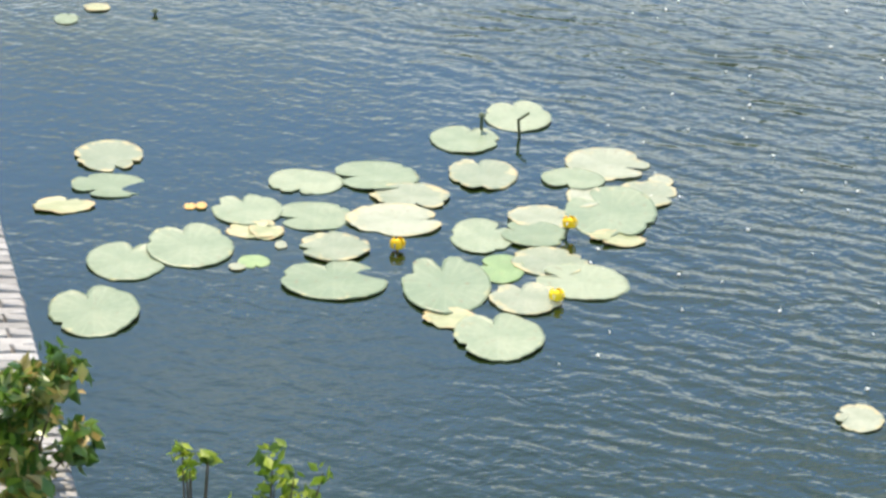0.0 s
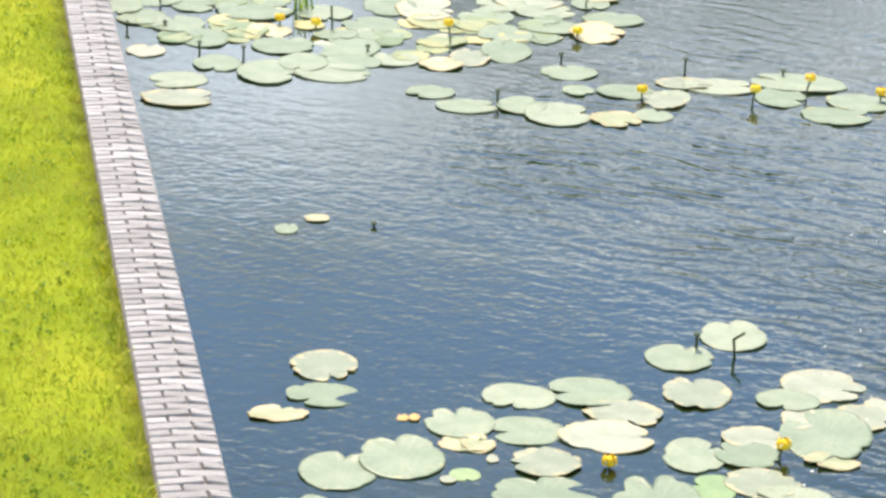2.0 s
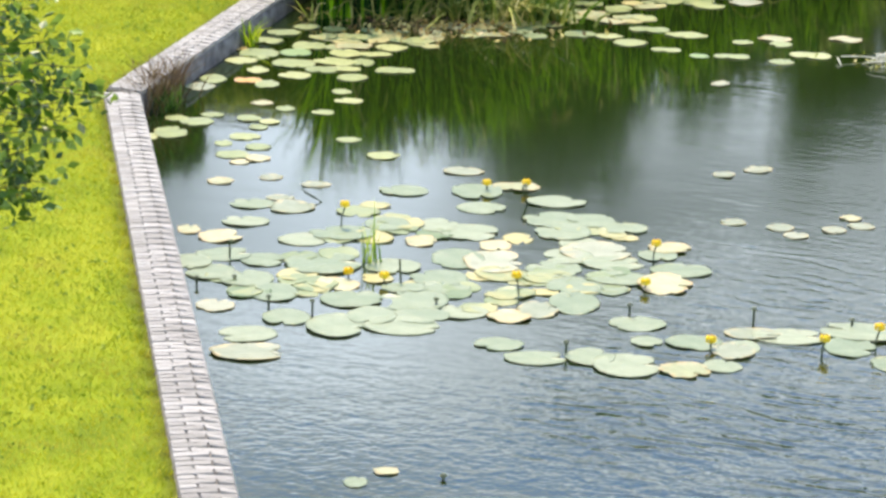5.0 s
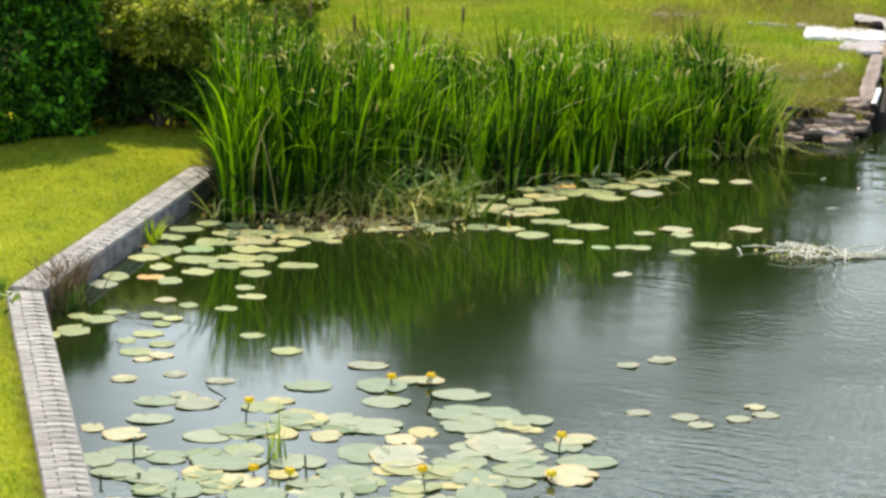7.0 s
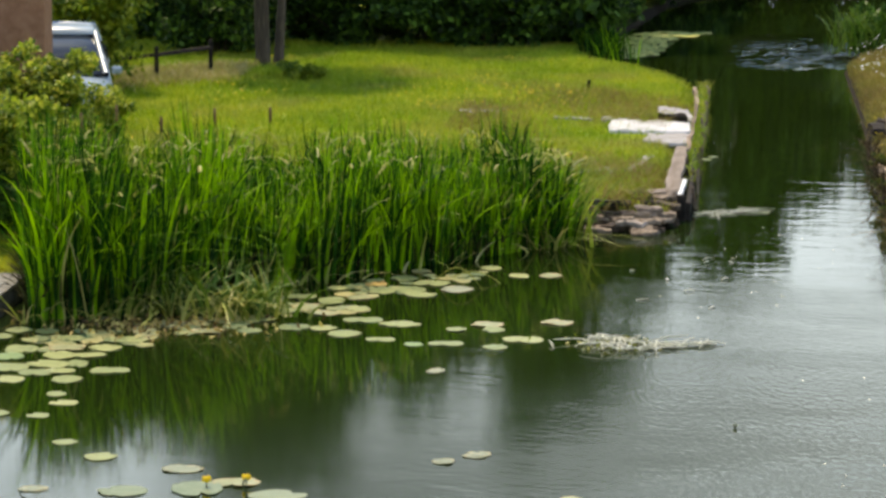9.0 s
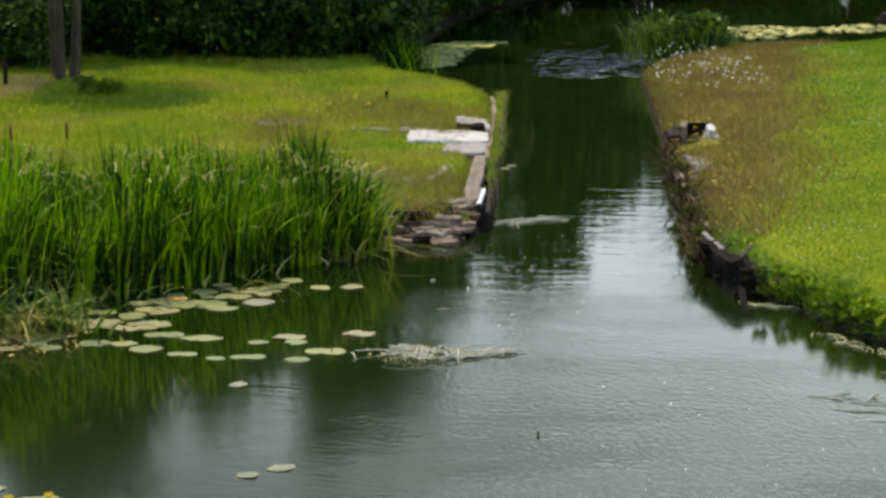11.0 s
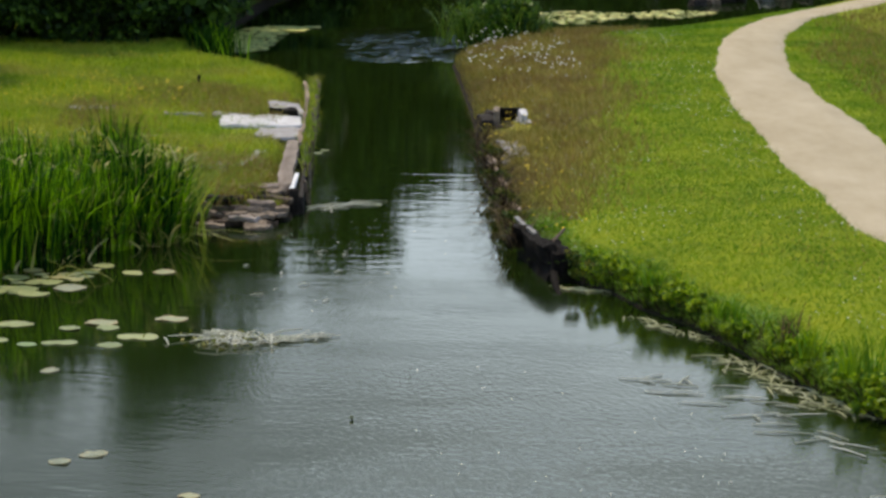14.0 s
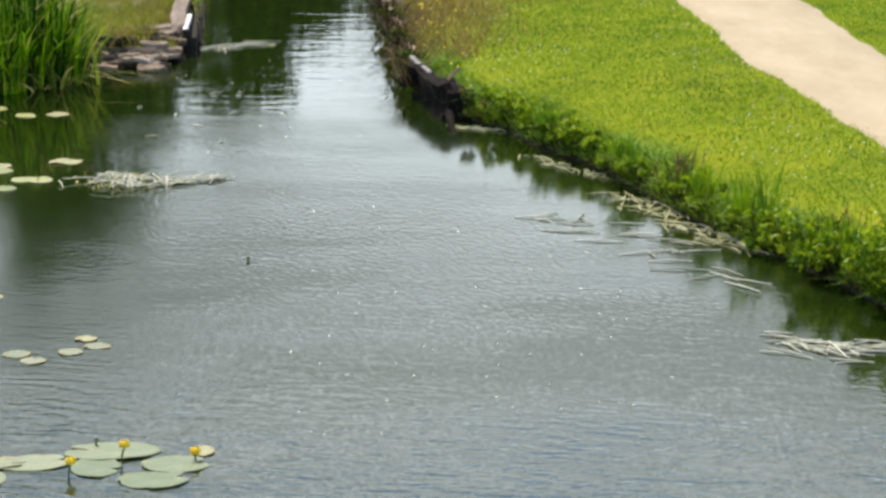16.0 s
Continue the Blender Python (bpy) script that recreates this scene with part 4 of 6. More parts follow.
pad(-1.82, 11.07, 0.13, 0.12, 9, "d", 276)
pad(-1.88, 11.00, 0.07, 0.07, 10, "p", 57)
pad(-1.73, 11.26, 0.05, 0.08, 9, "p", 287)
pad(-1.82, 11.40, 0.15, 0.18, 9, "y", 50)
# the large raft and its outliers in the middle of the pond
pad(-3.01, 16.39, 0.31, 0.25, 10, "g", 222)
pad(-2.75, 16.19, 0.38, 0.29, 10, "g", 0)
pad(-2.43, 16.30, 0.31, 0.34, 8, "g", 46)
pad(-2.19, 16.19, 0.41, 0.46, 8, "g", 1)
pad(-1.84, 16.20, 0.31, 0.31, 6, "y", 314)
pad(-1.63, 16.34, 0.24, 0.25, 6, "g", 75)
pad(-1.60, 16.66, 0.27, 0.35, 5, "p", 78)
pad(-1.85, 16.76, 0.36, 0.30, 6, "g", 354)
pad(-2.14, 16.70, 0.20, 0.21, 7, "g", 314)
pad(-2.25, 17.06, 0.36, 0.32, 8, "g", 104)
pad(-1.52, 17.04, 0.37, 0.24, 5, "p", 346)
pad(-4.55, 16.17, 0.37, 0.33, 16, "g", 194)
pad(-4.44, 15.83, 0.48, 0.36, 16, "p", 0)
pad(-4.41, 16.57, 0.31, 0.34, 15, "g", 244)
pad(-4.91, 16.70, 0.25, 0.27, 16, "p", 74)
pad(-4.07, 16.49, 0.37, 0.50, 14, "g", 339)
pad(-3.90, 16.75, 0.32, 0.36, 13, "g", 249)
pad(-3.67, 16.60, 0.49, 0.38, 12, "g", 348)
pad(-3.61, 16.84, 0.39, 0.32, 12, "g", 322)
pad(-3.37, 17.00, 0.34, 0.32, 11, "g", 108)
pad(-3.72, 17.16, 0.47, 0.48, 12, "g", 130)
pad(-4.11, 17.07, 0.41, 0.38, 14, "g", 60)
pad(-3.06, 16.98, 0.29, 0.27, 10, "y", 52)
pad(-2.91, 17.18, 0.27, 0.37, 10, "p", 23)
pad(-2.71, 17.39, 0.33, 0.49, 9, "g", 108)
pad(-2.77, 17.74, 0.37, 0.45, 9, "g", 217)
pad(-2.53, 17.80, 0.23, 0.35, 8, "g", 1)
pad(-4.28, 17.37, 0.30, 0.31, 14, "y", 244)
pad(-3.67, 17.71, 0.39, 0.35, 12, "g", 122)
pad(-3.59, 17.51, 0.35, 0.29, 12, "g", 112)
pad(-3.84, 17.42, 0.30, 0.23, 12, "g", 295)
pad(-4.62, 17.08, 0.31, 0.41, 15, "g", 173)
pad(-4.89, 17.35, 0.37, 0.40, 16, "g", 114)
pad(-5.16, 17.43, 0.34, 0.38, 17, "g", 173)
pad(-5.36, 17.62, 0.30, 0.38, 17, "g", 254)
pad(-5.19, 17.85, 0.38, 0.31, 16, "g", 21)
pad(-4.90, 17.80, 0.30, 0.33, 15, "g", 351)
pad(-4.49, 17.82, 0.53, 0.52, 14, "g", 8)
pad(-4.02, 17.88, 0.38, 0.33, 13, "g", 270)
pad(-3.64, 18.19, 0.36, 0.47, 11, "g", 304)
pad(-3.39, 18.19, 0.42, 0.55, 11, "p", 7)
pad(-3.46, 18.58, 0.23, 0.29, 11, "y", 284)
pad(-2.97, 18.13, 0.38, 0.41, 9, "g", 132)
pad(-2.93, 18.46, 0.35, 0.40, 9, "g", 208)
pad(-2.76, 18.62, 0.50, 0.46, 8, "p", 3)
pad(-2.61, 18.38, 0.42, 0.33, 8, "g", 17)
pad(-2.51, 18.03, 0.41, 0.35, 8, "g", 65)
pad(-2.20, 17.97, 0.37, 0.45, 7, "y", 344)
pad(-2.14, 18.34, 0.42, 0.33, 7, "g", 71)
pad(-2.34, 18.66, 0.27, 0.29, 7, "g", 272)
pad(-2.29, 18.87, 0.31, 0.29, 7, "y", 335)
pad(-2.91, 18.81, 0.29, 0.32, 9, "g", 339)
pad(-3.07, 19.07, 0.40, 0.45, 9, "g", 124)
pad(-3.19, 19.38, 0.44, 0.43, 9, "g", 128)
pad(-2.93, 19.42, 0.36, 0.37, 9, "g", 189)
pad(-2.68, 19.28, 0.37, 0.27, 8, "g", 279)
pad(-3.26, 19.88, 0.45, 0.32, 9, "g", 39)
pad(-3.62, 20.22, 0.36, 0.27, 10, "y", 269)
pad(-3.87, 20.01, 0.38, 0.46, 11, "g", 287)
pad(-3.75, 19.56, 0.36, 0.32, 11, "g", 309)
pad(-4.09, 20.58, 0.32, 0.25, 11, "p", 13)
pad(-3.70, 18.88, 0.42, 0.42, 11, "g", 340)
pad(-3.95, 19.00, 0.28, 0.36, 12, "g", 33)
pad(-4.40, 19.88, 0.37, 0.33, 12, "g", 123)
pad(-4.30, 18.92, 0.32, 0.36, 13, "g", 220)
pad(-3.98, 18.56, 0.23, 0.29, 12, "y", 331)
pad(-4.55, 18.60, 0.47, 0.38, 14, "g", 122)
pad(-4.77, 18.37, 0.35, 0.32, 15, "g", 333)
pad(-5.08, 19.19, 0.36, 0.35, 15, "p", 196)
pad(-5.37, 19.20, 0.33, 0.29, 16, "g", 112)
pad(-5.28, 18.71, 0.34, 0.27, 16, "g", 114)
pad(-5.60, 18.40, 0.16, 0.24, 17, "y", 64)
pad(-5.34, 18.28, 0.31, 0.32, 16, "y", 28)
pad(-5.22, 19.42, 0.21, 0.16, 15, "p", 54)
pad(-5.06, 19.86, 0.21, 0.17, 14, "p", 248)
pad(-5.77, 19.76, 0.21, 0.20, 16, "y", 359)
pad(-5.44, 19.96, 0.17, 0.14, 15, "p", 58)
pad(-1.94, 21.26, 0.19, 0.16, 5, "p", 17)
pad(-2.16, 21.05, 0.17, 0.18, 6, "p", 355)
pad(-1.94, 19.69, 0.19, 0.17, 6, "p", 192)
pad(-1.60, 19.64, 0.20, 0.19, 5, "p", 146)
pad(-1.47, 19.45, 0.18, 0.17, 4, "p", 85)
pad(-1.13, 20.04, 0.16, 0.16, 3, "y", 214)
pad(-1.22, 19.68, 0.18, 0.19, 4, "p", 297)
pad(-1.04, 19.84, 0.20, 0.17, 3, "p", 164)
# the raft tip towards the far bank
pad(-0.82, 17.26, 0.61, 0.38, 3, "g", 152)
pad(-0.42, 16.98, 0.42, 0.36, 1, "g", 20)
pad(-0.55, 16.67, 0.44, 0.37, 2, "g", 0)
pad(-0.91, 16.93, 0.32, 0.40, 3, "g", 330)
pad(-1.30, 17.04, 0.46, 0.31, 4, "g", 12)
pad(-0.25, 17.24, 0.14, 0.21, 1, "y", 178)
pad(-1.55, 16.74, 0.21, 0.31, 5, "g", 302)
# the floating belt along the reeds
pad(-6.58, 21.13, 0.27, 0.41, 17, "g", 47)
pad(-6.71, 20.96, 0.15, 0.23, 18, "g", 263)
pad(-6.69, 21.63, 0.19, 0.20, 17, "g", 342)
pad(-6.49, 21.54, 0.28, 0.28, 17, "g", 227)
pad(-6.44, 21.82, 0.20, 0.18, 16, "g", 284)
pad(-6.12, 21.79, 0.20, 0.24, 16, "g", 38)
pad(-5.97, 21.52, 0.16, 0.20, 16, "g", 156)
pad(-5.93, 21.72, 0.17, 0.18, 15, "g", 54)
pad(-5.98, 21.16, 0.25, 0.23, 16, "g", 304)
pad(-6.08, 20.91, 0.14, 0.19, 16, "g", 106)
pad(-5.79, 20.86, 0.22, 0.20, 16, "g", 163)
pad(-5.91, 20.57, 0.26, 0.25, 16, "g", 360)
pad(-5.69, 20.51, 0.19, 0.22, 15, "y", 307)
pad(-5.79, 20.36, 0.17, 0.14, 16, "y", 351)
pad(-5.79, 19.77, 0.16, 0.17, 16, "y", 163)
pad(-5.44, 20.00, 0.17, 0.15, 15, "p", 176)
pad(-5.08, 19.86, 0.19, 0.17, 14, "p", 263)
pad(-6.17, 22.36, 0.20, 0.17, 15, "y", 172)
pad(-5.93, 22.22, 0.17, 0.21, 15, "g", 105)
pad(-5.60, 22.18, 0.19, 0.19, 14, "g", 145)
pad(-5.64, 22.98, 0.17, 0.20, 14, "g", 53)
pad(-5.50, 22.66, 0.25, 0.19, 14, "g", 136)
pad(-5.17, 21.31, 0.21, 0.17, 14, "g", 356)
pad(-4.79, 20.88, 0.26, 0.26, 13, "g", 346)
pad(-6.85, 22.81, 0.29, 0.27, 17, "p", 226)
pad(-6.82, 23.12, 0.24, 0.32, 16, "g", 180)
pad(-6.55, 23.59, 0.20, 0.30, 16, "g", 122)
pad(-6.32, 23.06, 0.21, 0.31, 15, "g", 32)
pad(-6.52, 23.17, 0.24, 0.23, 16, "o", 98)
pad(-6.79, 23.92, 0.30, 0.27, 16, "g", 282)
pad(-6.73, 24.26, 0.36, 0.45, 16, "g", 312)
pad(-6.19, 23.49, 0.29, 0.28, 15, "g", 130)
pad(-6.32, 23.94, 0.40, 0.38, 15, "g", 283)
pad(-6.43, 24.42, 0.29, 0.30, 15, "d", 279)
pad(-6.81, 24.84, 0.31, 0.31, 15, "g", 250)
pad(-6.76, 25.26, 0.32, 0.29, 15, "g", 239)
pad(-6.39, 24.74, 0.31, 0.36, 14, "g", 273)
pad(-5.99, 24.13, 0.40, 0.34, 14, "g", 131)
pad(-6.02, 23.78, 0.30, 0.26, 14, "g", 254)
pad(-5.83, 23.87, 0.28, 0.24, 14, "g", 101)
pad(-5.69, 23.55, 0.30, 0.28, 14, "g", 175)
pad(-5.40, 23.94, 0.36, 0.26, 13, "g", 277)
pad(-5.74, 24.19, 0.20, 0.29, 13, "g", 249)
pad(-5.98, 24.51, 0.31, 0.35, 14, "g", 106)
pad(-5.99, 24.85, 0.36, 0.28, 14, "y", 340)
pad(-5.72, 24.55, 0.31, 0.22, 13, "g", 234)
pad(-5.65, 24.88, 0.31, 0.28, 13, "g", 209)
pad(-5.53, 25.29, 0.37, 0.31, 12, "g", 4)
pad(-5.42, 25.59, 0.26, 0.37, 12, "y", 197)
pad(-6.37, 25.20, 0.26, 0.32, 14, "g", 90)
pad(-6.09, 25.27, 0.26, 0.26, 14, "g", 242)
pad(-6.63, 25.58, 0.27, 0.24, 15, "g", 167)
pad(-6.35, 25.56, 0.23, 0.24, 14, "g", 294)
pad(-5.88, 25.52, 0.21, 0.24, 13, "g", 233)
pad(-6.97, 24.46, 0.15, 0.23, 16, "o", 287)
pad(-4.87, 25.76, 0.32, 0.24, 11, "y", 125)
pad(-5.25, 26.00, 0.27, 0.27, 11, "y", 232)
pad(-4.76, 26.33, 0.32, 0.28, 10, "g", 266)
pad(-4.50, 26.40, 0.38, 0.33, 10, "g", 298)
pad(-4.36, 26.87, 0.33, 0.35, 9, "g", 126)
pad(-4.81, 27.20, 0.33, 0.27, 10, "g", 303)
pad(-4.57, 27.45, 0.28, 0.27, 9, "g", 313)
pad(-4.28, 27.59, 0.34, 0.27, 9, "g", 248)
pad(-4.13, 27.05, 0.33, 0.29, 9, "y", 351)
pad(-3.94, 27.41, 0.28, 0.36, 8, "g", 344)
pad(-3.91, 26.78, 0.33, 0.23, 8, "y", 187)
pad(-3.69, 27.63, 0.28, 0.27, 8, "y", 191)
pad(-3.63, 27.04, 0.25, 0.26, 8, "g", 60)
pad(-4.10, 26.05, 0.30, 0.30, 9, "g", 301)
pad(-3.82, 26.04, 0.27, 0.24, 8, "g", 337)
pad(-3.59, 25.82, 0.35, 0.34, 8, "g", 172)
pad(-3.50, 26.49, 0.39, 0.28, 8, "g", 249)
pad(-3.13, 26.33, 0.41, 0.27, 7, "g", 259)
pad(-3.22, 25.60, 0.28, 0.21, 7, "g", 263)
pad(-3.51, 28.02, 0.29, 0.34, 7, "g", 62)
pad(-3.23, 28.10, 0.34, 0.37, 7, "g", 281)
pad(-3.10, 27.85, 0.34, 0.27, 6, "g", 209)
pad(-3.05, 28.47, 0.40, 0.32, 6, "g", 240)
pad(-2.77, 28.19, 0.34, 0.34, 6, "p", 151)
pad(-3.37, 28.74, 0.29, 0.29, 7, "g", 225)
pad(-3.61, 28.35, 0.23, 0.28, 7, "o", 279)
pad(-3.97, 28.09, 0.23, 0.25, 8, "g", 229)
pad(-2.60, 25.47, 0.33, 0.23, 6, "g", 259)
pad(-2.89, 25.42, 0.19, 0.18, 6, "d", 10)
pad(-2.57, 26.15, 0.20, 0.22, 6, "g", 58)
pad(-2.30, 26.41, 0.32, 0.25, 5, "y", 159)
pad(-2.22, 26.18, 0.22, 0.27, 5, "g", 234)
pad(-2.14, 25.38, 0.24, 0.25, 5, "g", 79)
pad(-1.91, 25.75, 0.38, 0.31, 4, "g", 247)
pad(-1.65, 26.58, 0.31, 0.22, 4, "y", 227)
pad(-2.20, 29.03, 0.22, 0.26, 4, "g", 15)
pad(-1.88, 29.08, 0.25, 0.23, 4, "y", 170)
pad(-2.53, 29.44, 0.23, 0.27, 5, "g", 81)
pad(-2.58, 24.27, 0.14, 0.16, 6, "p", 19)
# strays
pad(-2.56, 24.32, 0.14, 0.19, 6, "p", 48)
pad(-1.91, 21.32, 0.18, 0.18, 5, "p", 114)
pad(-1.64, 26.62, 0.28, 0.28, 4, "y", 65)

# smaller pads crowd under the rafts and along the reeds' foot, too many to count
def crowd(cx, cy, rx, ry, n, size):
    """Overlapping small pads round one spot, in one mesh."""
    vs, fs, nv = [], [], 0
    for k in range(n):
        w = pr.uniform(0.65, 1.2) * size
        me = PAD_MESH[pr.choice([q for q in PAD_MESH if q[0] in "gp"])]
        m = pose(pr.gauss(cx, rx * 0.6), pr.gauss(cy, ry * 0.6), pr.uniform(0.0, 0.004), pr.gauss(0, 0.8), pr.gauss(0, 0.8), pr.uniform(0, 360)) @ Matrix.Diagonal((w, w * pr.uniform(0.75, 1.05), w, 1))
        vs += [tuple(m @ v.co) for v in me.vertices]
        fs += [[nv + q for q in p.vertices] for p in me.polygons]
        nv += len(me.vertices)
    thing("crowded_pads", smooth(mesh_of("crowded_pads", vs, fs)), M_DRIFT, "crowded overlapping green and yellowed lily pads", "lily pads", kind="stuff")


for spot in ((-4.6, 17.4, 0.7, 0.5, 12, 0.30), (-3.4, 17.5, 0.7, 0.45, 11, 0.30), (-2.7, 17.9, 0.45, 0.5, 8, 0.30), (-4.2, 18.8, 0.8, 0.6, 10, 0.30), (-2.9, 18.9, 0.4, 0.5, 6, 0.30),
             (-6.1, 25.2, 0.40, 0.6, 16, 0.22), (-5.5, 25.6, 0.45, 0.5, 16, 0.22), (-4.9, 26.1, 0.45, 0.35, 18, 0.22), (-4.2, 27.0, 0.45, 0.35, 18, 0.22), (-3.5, 28.1, 0.45, 0.35, 18, 0.22), (-2.9, 28.9, 0.4, 0.35, 12, 0.20)):
    crowd(*spot)


pad(-0.39, 38.08, 0.16, 0.16, 10, "f", 200)
pad(-0.30, 38.35, 0.14, 0.14, 60, "f", 120)
pad(0.36, 33.6, 0.13, 0.13, 30, "f", 250)

# ---- pond lily flowers and stalks ----
def lily_flower(x, y, h, lean, way):
    """A globe of thick yellow sepals on a stalk that stands out of the water."""
    e = empty("pond_lily_flower", x, y, 0, "yellow globe-shaped pond lily flower on a dark stalk", "flower", "pond lily flowers")
    tip = Vector((math.cos(way) * lean, math.sin(way) * lean, h))
    child("stem", tube([(0, 0, -0.1), (tip.x * 0.3, tip.y * 0.3, h * 0.5), tuple(tip)], [0.007, 0.006, 0.006], 6), M_STEM, e)
    vs, fs, n = [], [], 0
    for k in range(5):
        a0 = k * 2 * math.pi / 5
        for i in range(5):
            el = -0.2 + i * 0.42
            for j in (-1, 0, 1):
                a = a0 + j * 0.62 * (1 - 0.12 * i)
                rr = 0.034 * math.cos(el * 0.85 - 0.25) * (1.06 if j == 0 else 1.0)
                vs.append((tip.x + rr * math.cos(a), tip.y + rr * math.sin(a), tip.z + 0.012 + 0.034 * math.sin(el)))
        for i in range(4):
            for j in range(2):
                fs.append([n + i * 3 + j, n + i * 3 + j + 1, n + i * 3 + j + 4, n + i * 3 + j + 3])
        n += 15
    child("bloom", (np.array(vs), np.array(fs)), M_YELLOW, e, "thick yellow sepals")
    child("stigma", specks(np.random.default_rng(1), np.array([[tip.x, tip.y, tip.z]]), np.array([0.03]), 0.016), M_YELLOW, e)


def lily_stalk(x, y, pts, knob):
    """A bare bent stalk with a seed pod or bud at its tip."""
    e = empty("lily_stalk", x, y, 0, "dark bare lily stalk with a seed pod, bent over the water", "stalk", "lily stalks")
    q = [(0, 0, -0.1), (0, 0, 0.0)] + pts
    child("stem", tube(q, [0.008] * len(q), 6), M_STEM, e)
    if knob:
        v, f = specks(np.random.default_rng(2), np.array([pts[-1]]), np.array([-0.012]), 0.026)
        child("pod", (v * np.array([1, 1, 1.0]), f), M_STEM, e)


for x, y, h, lean, way in ((-1.22, 11.31, 0.02, 0, 0), (-0.49, 10.93, 0.02, 0, 0), (-0.50, 11.60, 0.06, 0.03, 1), (-4.60, 18.75, 0.20, 0.03, 0.5),
                           (-3.08, 17.44, 0.16, 0.03, 2.5), (-2.31, 17.82, 0.05, 0, 0), (-2.36, 18.54, 0.13, 0.03, 1), (-3.81, 20.06, 0.06, 0, 0),
                           (-3.53, 20.15, 0.06, 0, 0), (-4.24, 17.52, 0.05, 0, 0), (-3.99, 17.49, 0.05, 0, 0), (-1.74, 16.66, 0.06, 0, 0),
                           (-1.07, 16.74, 0.10, 0.04, 1.2), (-0.76, 16.98, 0.14, 0.04, 1.0), (-0.30, 17.05, 0.06, 0, 0)):
    lily_flower(x, y, h * 0.75, lean, way)
for x, y, pts, knob in ((-0.99, 12.76, [(0, 0, 0.09)], True), (-0.80, 12.72, [(-0.01, 0, 0.09), (0.04, 0.0, 0.13)], False), (-5.13, 17.79, [(0, 0, 0.10), (0.01, 0, 0.13)], True),
                        (-5.16, 17.12, [(0, 0, 0.06)], True), (-4.95, 17.28, [(0, 0, 0.04)], True), (-4.27, 16.69, [(0, 0, 0.10)], True), (-4.57, 16.74, [(0, 0, 0.09)], True),
                        (-2.58, 16.31, [(0, 0, 0.09)], True), (-2.33, 17.26, [(0, 0, 0.07)], True), (-1.54, 17.26, [(0, 0, 0.11)], True), (-4.90, 19.39, [(-0.05, 0, 0.03), (-0.13, 0.02, 0.06), (-0.15, 0.02, 0.09)], False),
                        (-3.89, 17.54, [(-0.01, 0, 0.16)], False), (-3.45, 19.77, [(-0.04, 0, 0.12), (-0.02, 0, 0.15)], True), (-3.56, 17.11, [(0, 0, 0.05)], True), (-2.85, 13.99, [(0, 0, 0.03)], True),
                        (0.05, 22.47, [(0, 0, 0.03)], True), (-0.93, 17.39, [(0, 0, 0.05)], True)):
    lily_stalk(x, y, pts, knob)
r5 = np.random.default_rng(41)
bb = np.stack([-4.19 + r5.normal(0, 0.04, 16), 17.93 + r5.normal(0, 0.04, 16), np.full(16, -0.05)], 1)
thing("rush_tuft", mesh_of("rush_tuft", *blades(r5, bb, 0.32, 0.014, 0.12, 0.1, 4)), M_WEED, "small tuft of green rushes rising among pads", "rushes")
bb[:6, 2] = -0.05
thing("rush_leaf", mesh_of("rush_leaf", *blades(r5, np.array([[-4.17, 17.95, 0.0]]), 0.62, 0.035, 0.05, 0.05, 5)), M_WEED, "single tall green rush leaf above the pads", "rushes")

# ---- reeds ----
FRONT = np.array([(-6.62, 26.0), (-5.6, 26.5), (-4.8, 27.9), (-3.3, 29.4), (-2.2, 30.6), (-1.75, 31.1)])


def east_of(x, arrays, seg):
    """Drops the blades that lean out west of x."""
    v, f = arrays
    k = 2 * (seg + 1)
    keep = v.reshape(-1, k, 3)[:, :, 0].min(1) > x
    n = int(keep.sum())
    quads = np.array([[2 * i, 2 * i + 1, 2 * i + 3, 2 * i + 2] for i in range(seg)])
    return v.reshape(-1, k, 3)[keep].reshape(-1, 3), (quads[None] + (np.arange(n) * k)[:, None, None]).reshape(-1, 4)


def along_front(r, n, depth, power=1.0):
    u = r.uniform(0, len(FRONT) - 1.001, n)
    i = u.astype(int)
    q = FRONT[i] + (FRONT[i + 1] - FRONT[i]) * (u - i)[:, None]
    d = r.uniform(0, 1, n) ** power * depth
    return np.stack([q[:, 0] - 0.25 * d, q[:, 1] + d, np.full(n, -0.12)], 1), u


r6 = np.random.default_rng(6)
bb, u = along_front(r6, 15500, 2.4)
hh = 1.80 - 0.165 * u + 0.14 * np.sin(u * 5.0) + 0.08 * np.sin(u * 13)
hh *= 1 - 0.42 * r6.uniform(0, 1, len(bb)) ** 2
thing("reed_bed", mesh_of("reed_bed", *east_of(-7.15, blades(r6, bb, hh, 0.034, 0.10, 0.04 + 0.75 * r6.uniform(0, 1, len(bb)) ** 2.5, 8, 0.90), 8)), M_REED, "dense bed of tall green reed leaves at the pond's end", "reeds", kind="stuff")
# low dark blades added so the reed bed's foot reads as shaded
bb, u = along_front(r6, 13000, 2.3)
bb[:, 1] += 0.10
thing("reed_stubble", mesh_of("reed_stubble", *blades(r6, bb, 0.62 - 0.04 * u, 0.034, 0.25, 0.3, 3, 0.7)), M_SHADE_STUBBLE, "dark brown stubble blades added as shade under the green leaves", "reeds", kind="stuff")
bb, u = along_front(r6, 420, 2.3)
thing("bent_reeds", mesh_of("bent_reeds", *east_of(-7.05, blades(r6, bb, 1.5 - 0.12 * u, 0.026, 0.16, 0.42, 8, 0.9), 8)), M_OLDREED, "pale dry reed leaves bent over among green ones", "reeds", kind="stuff")
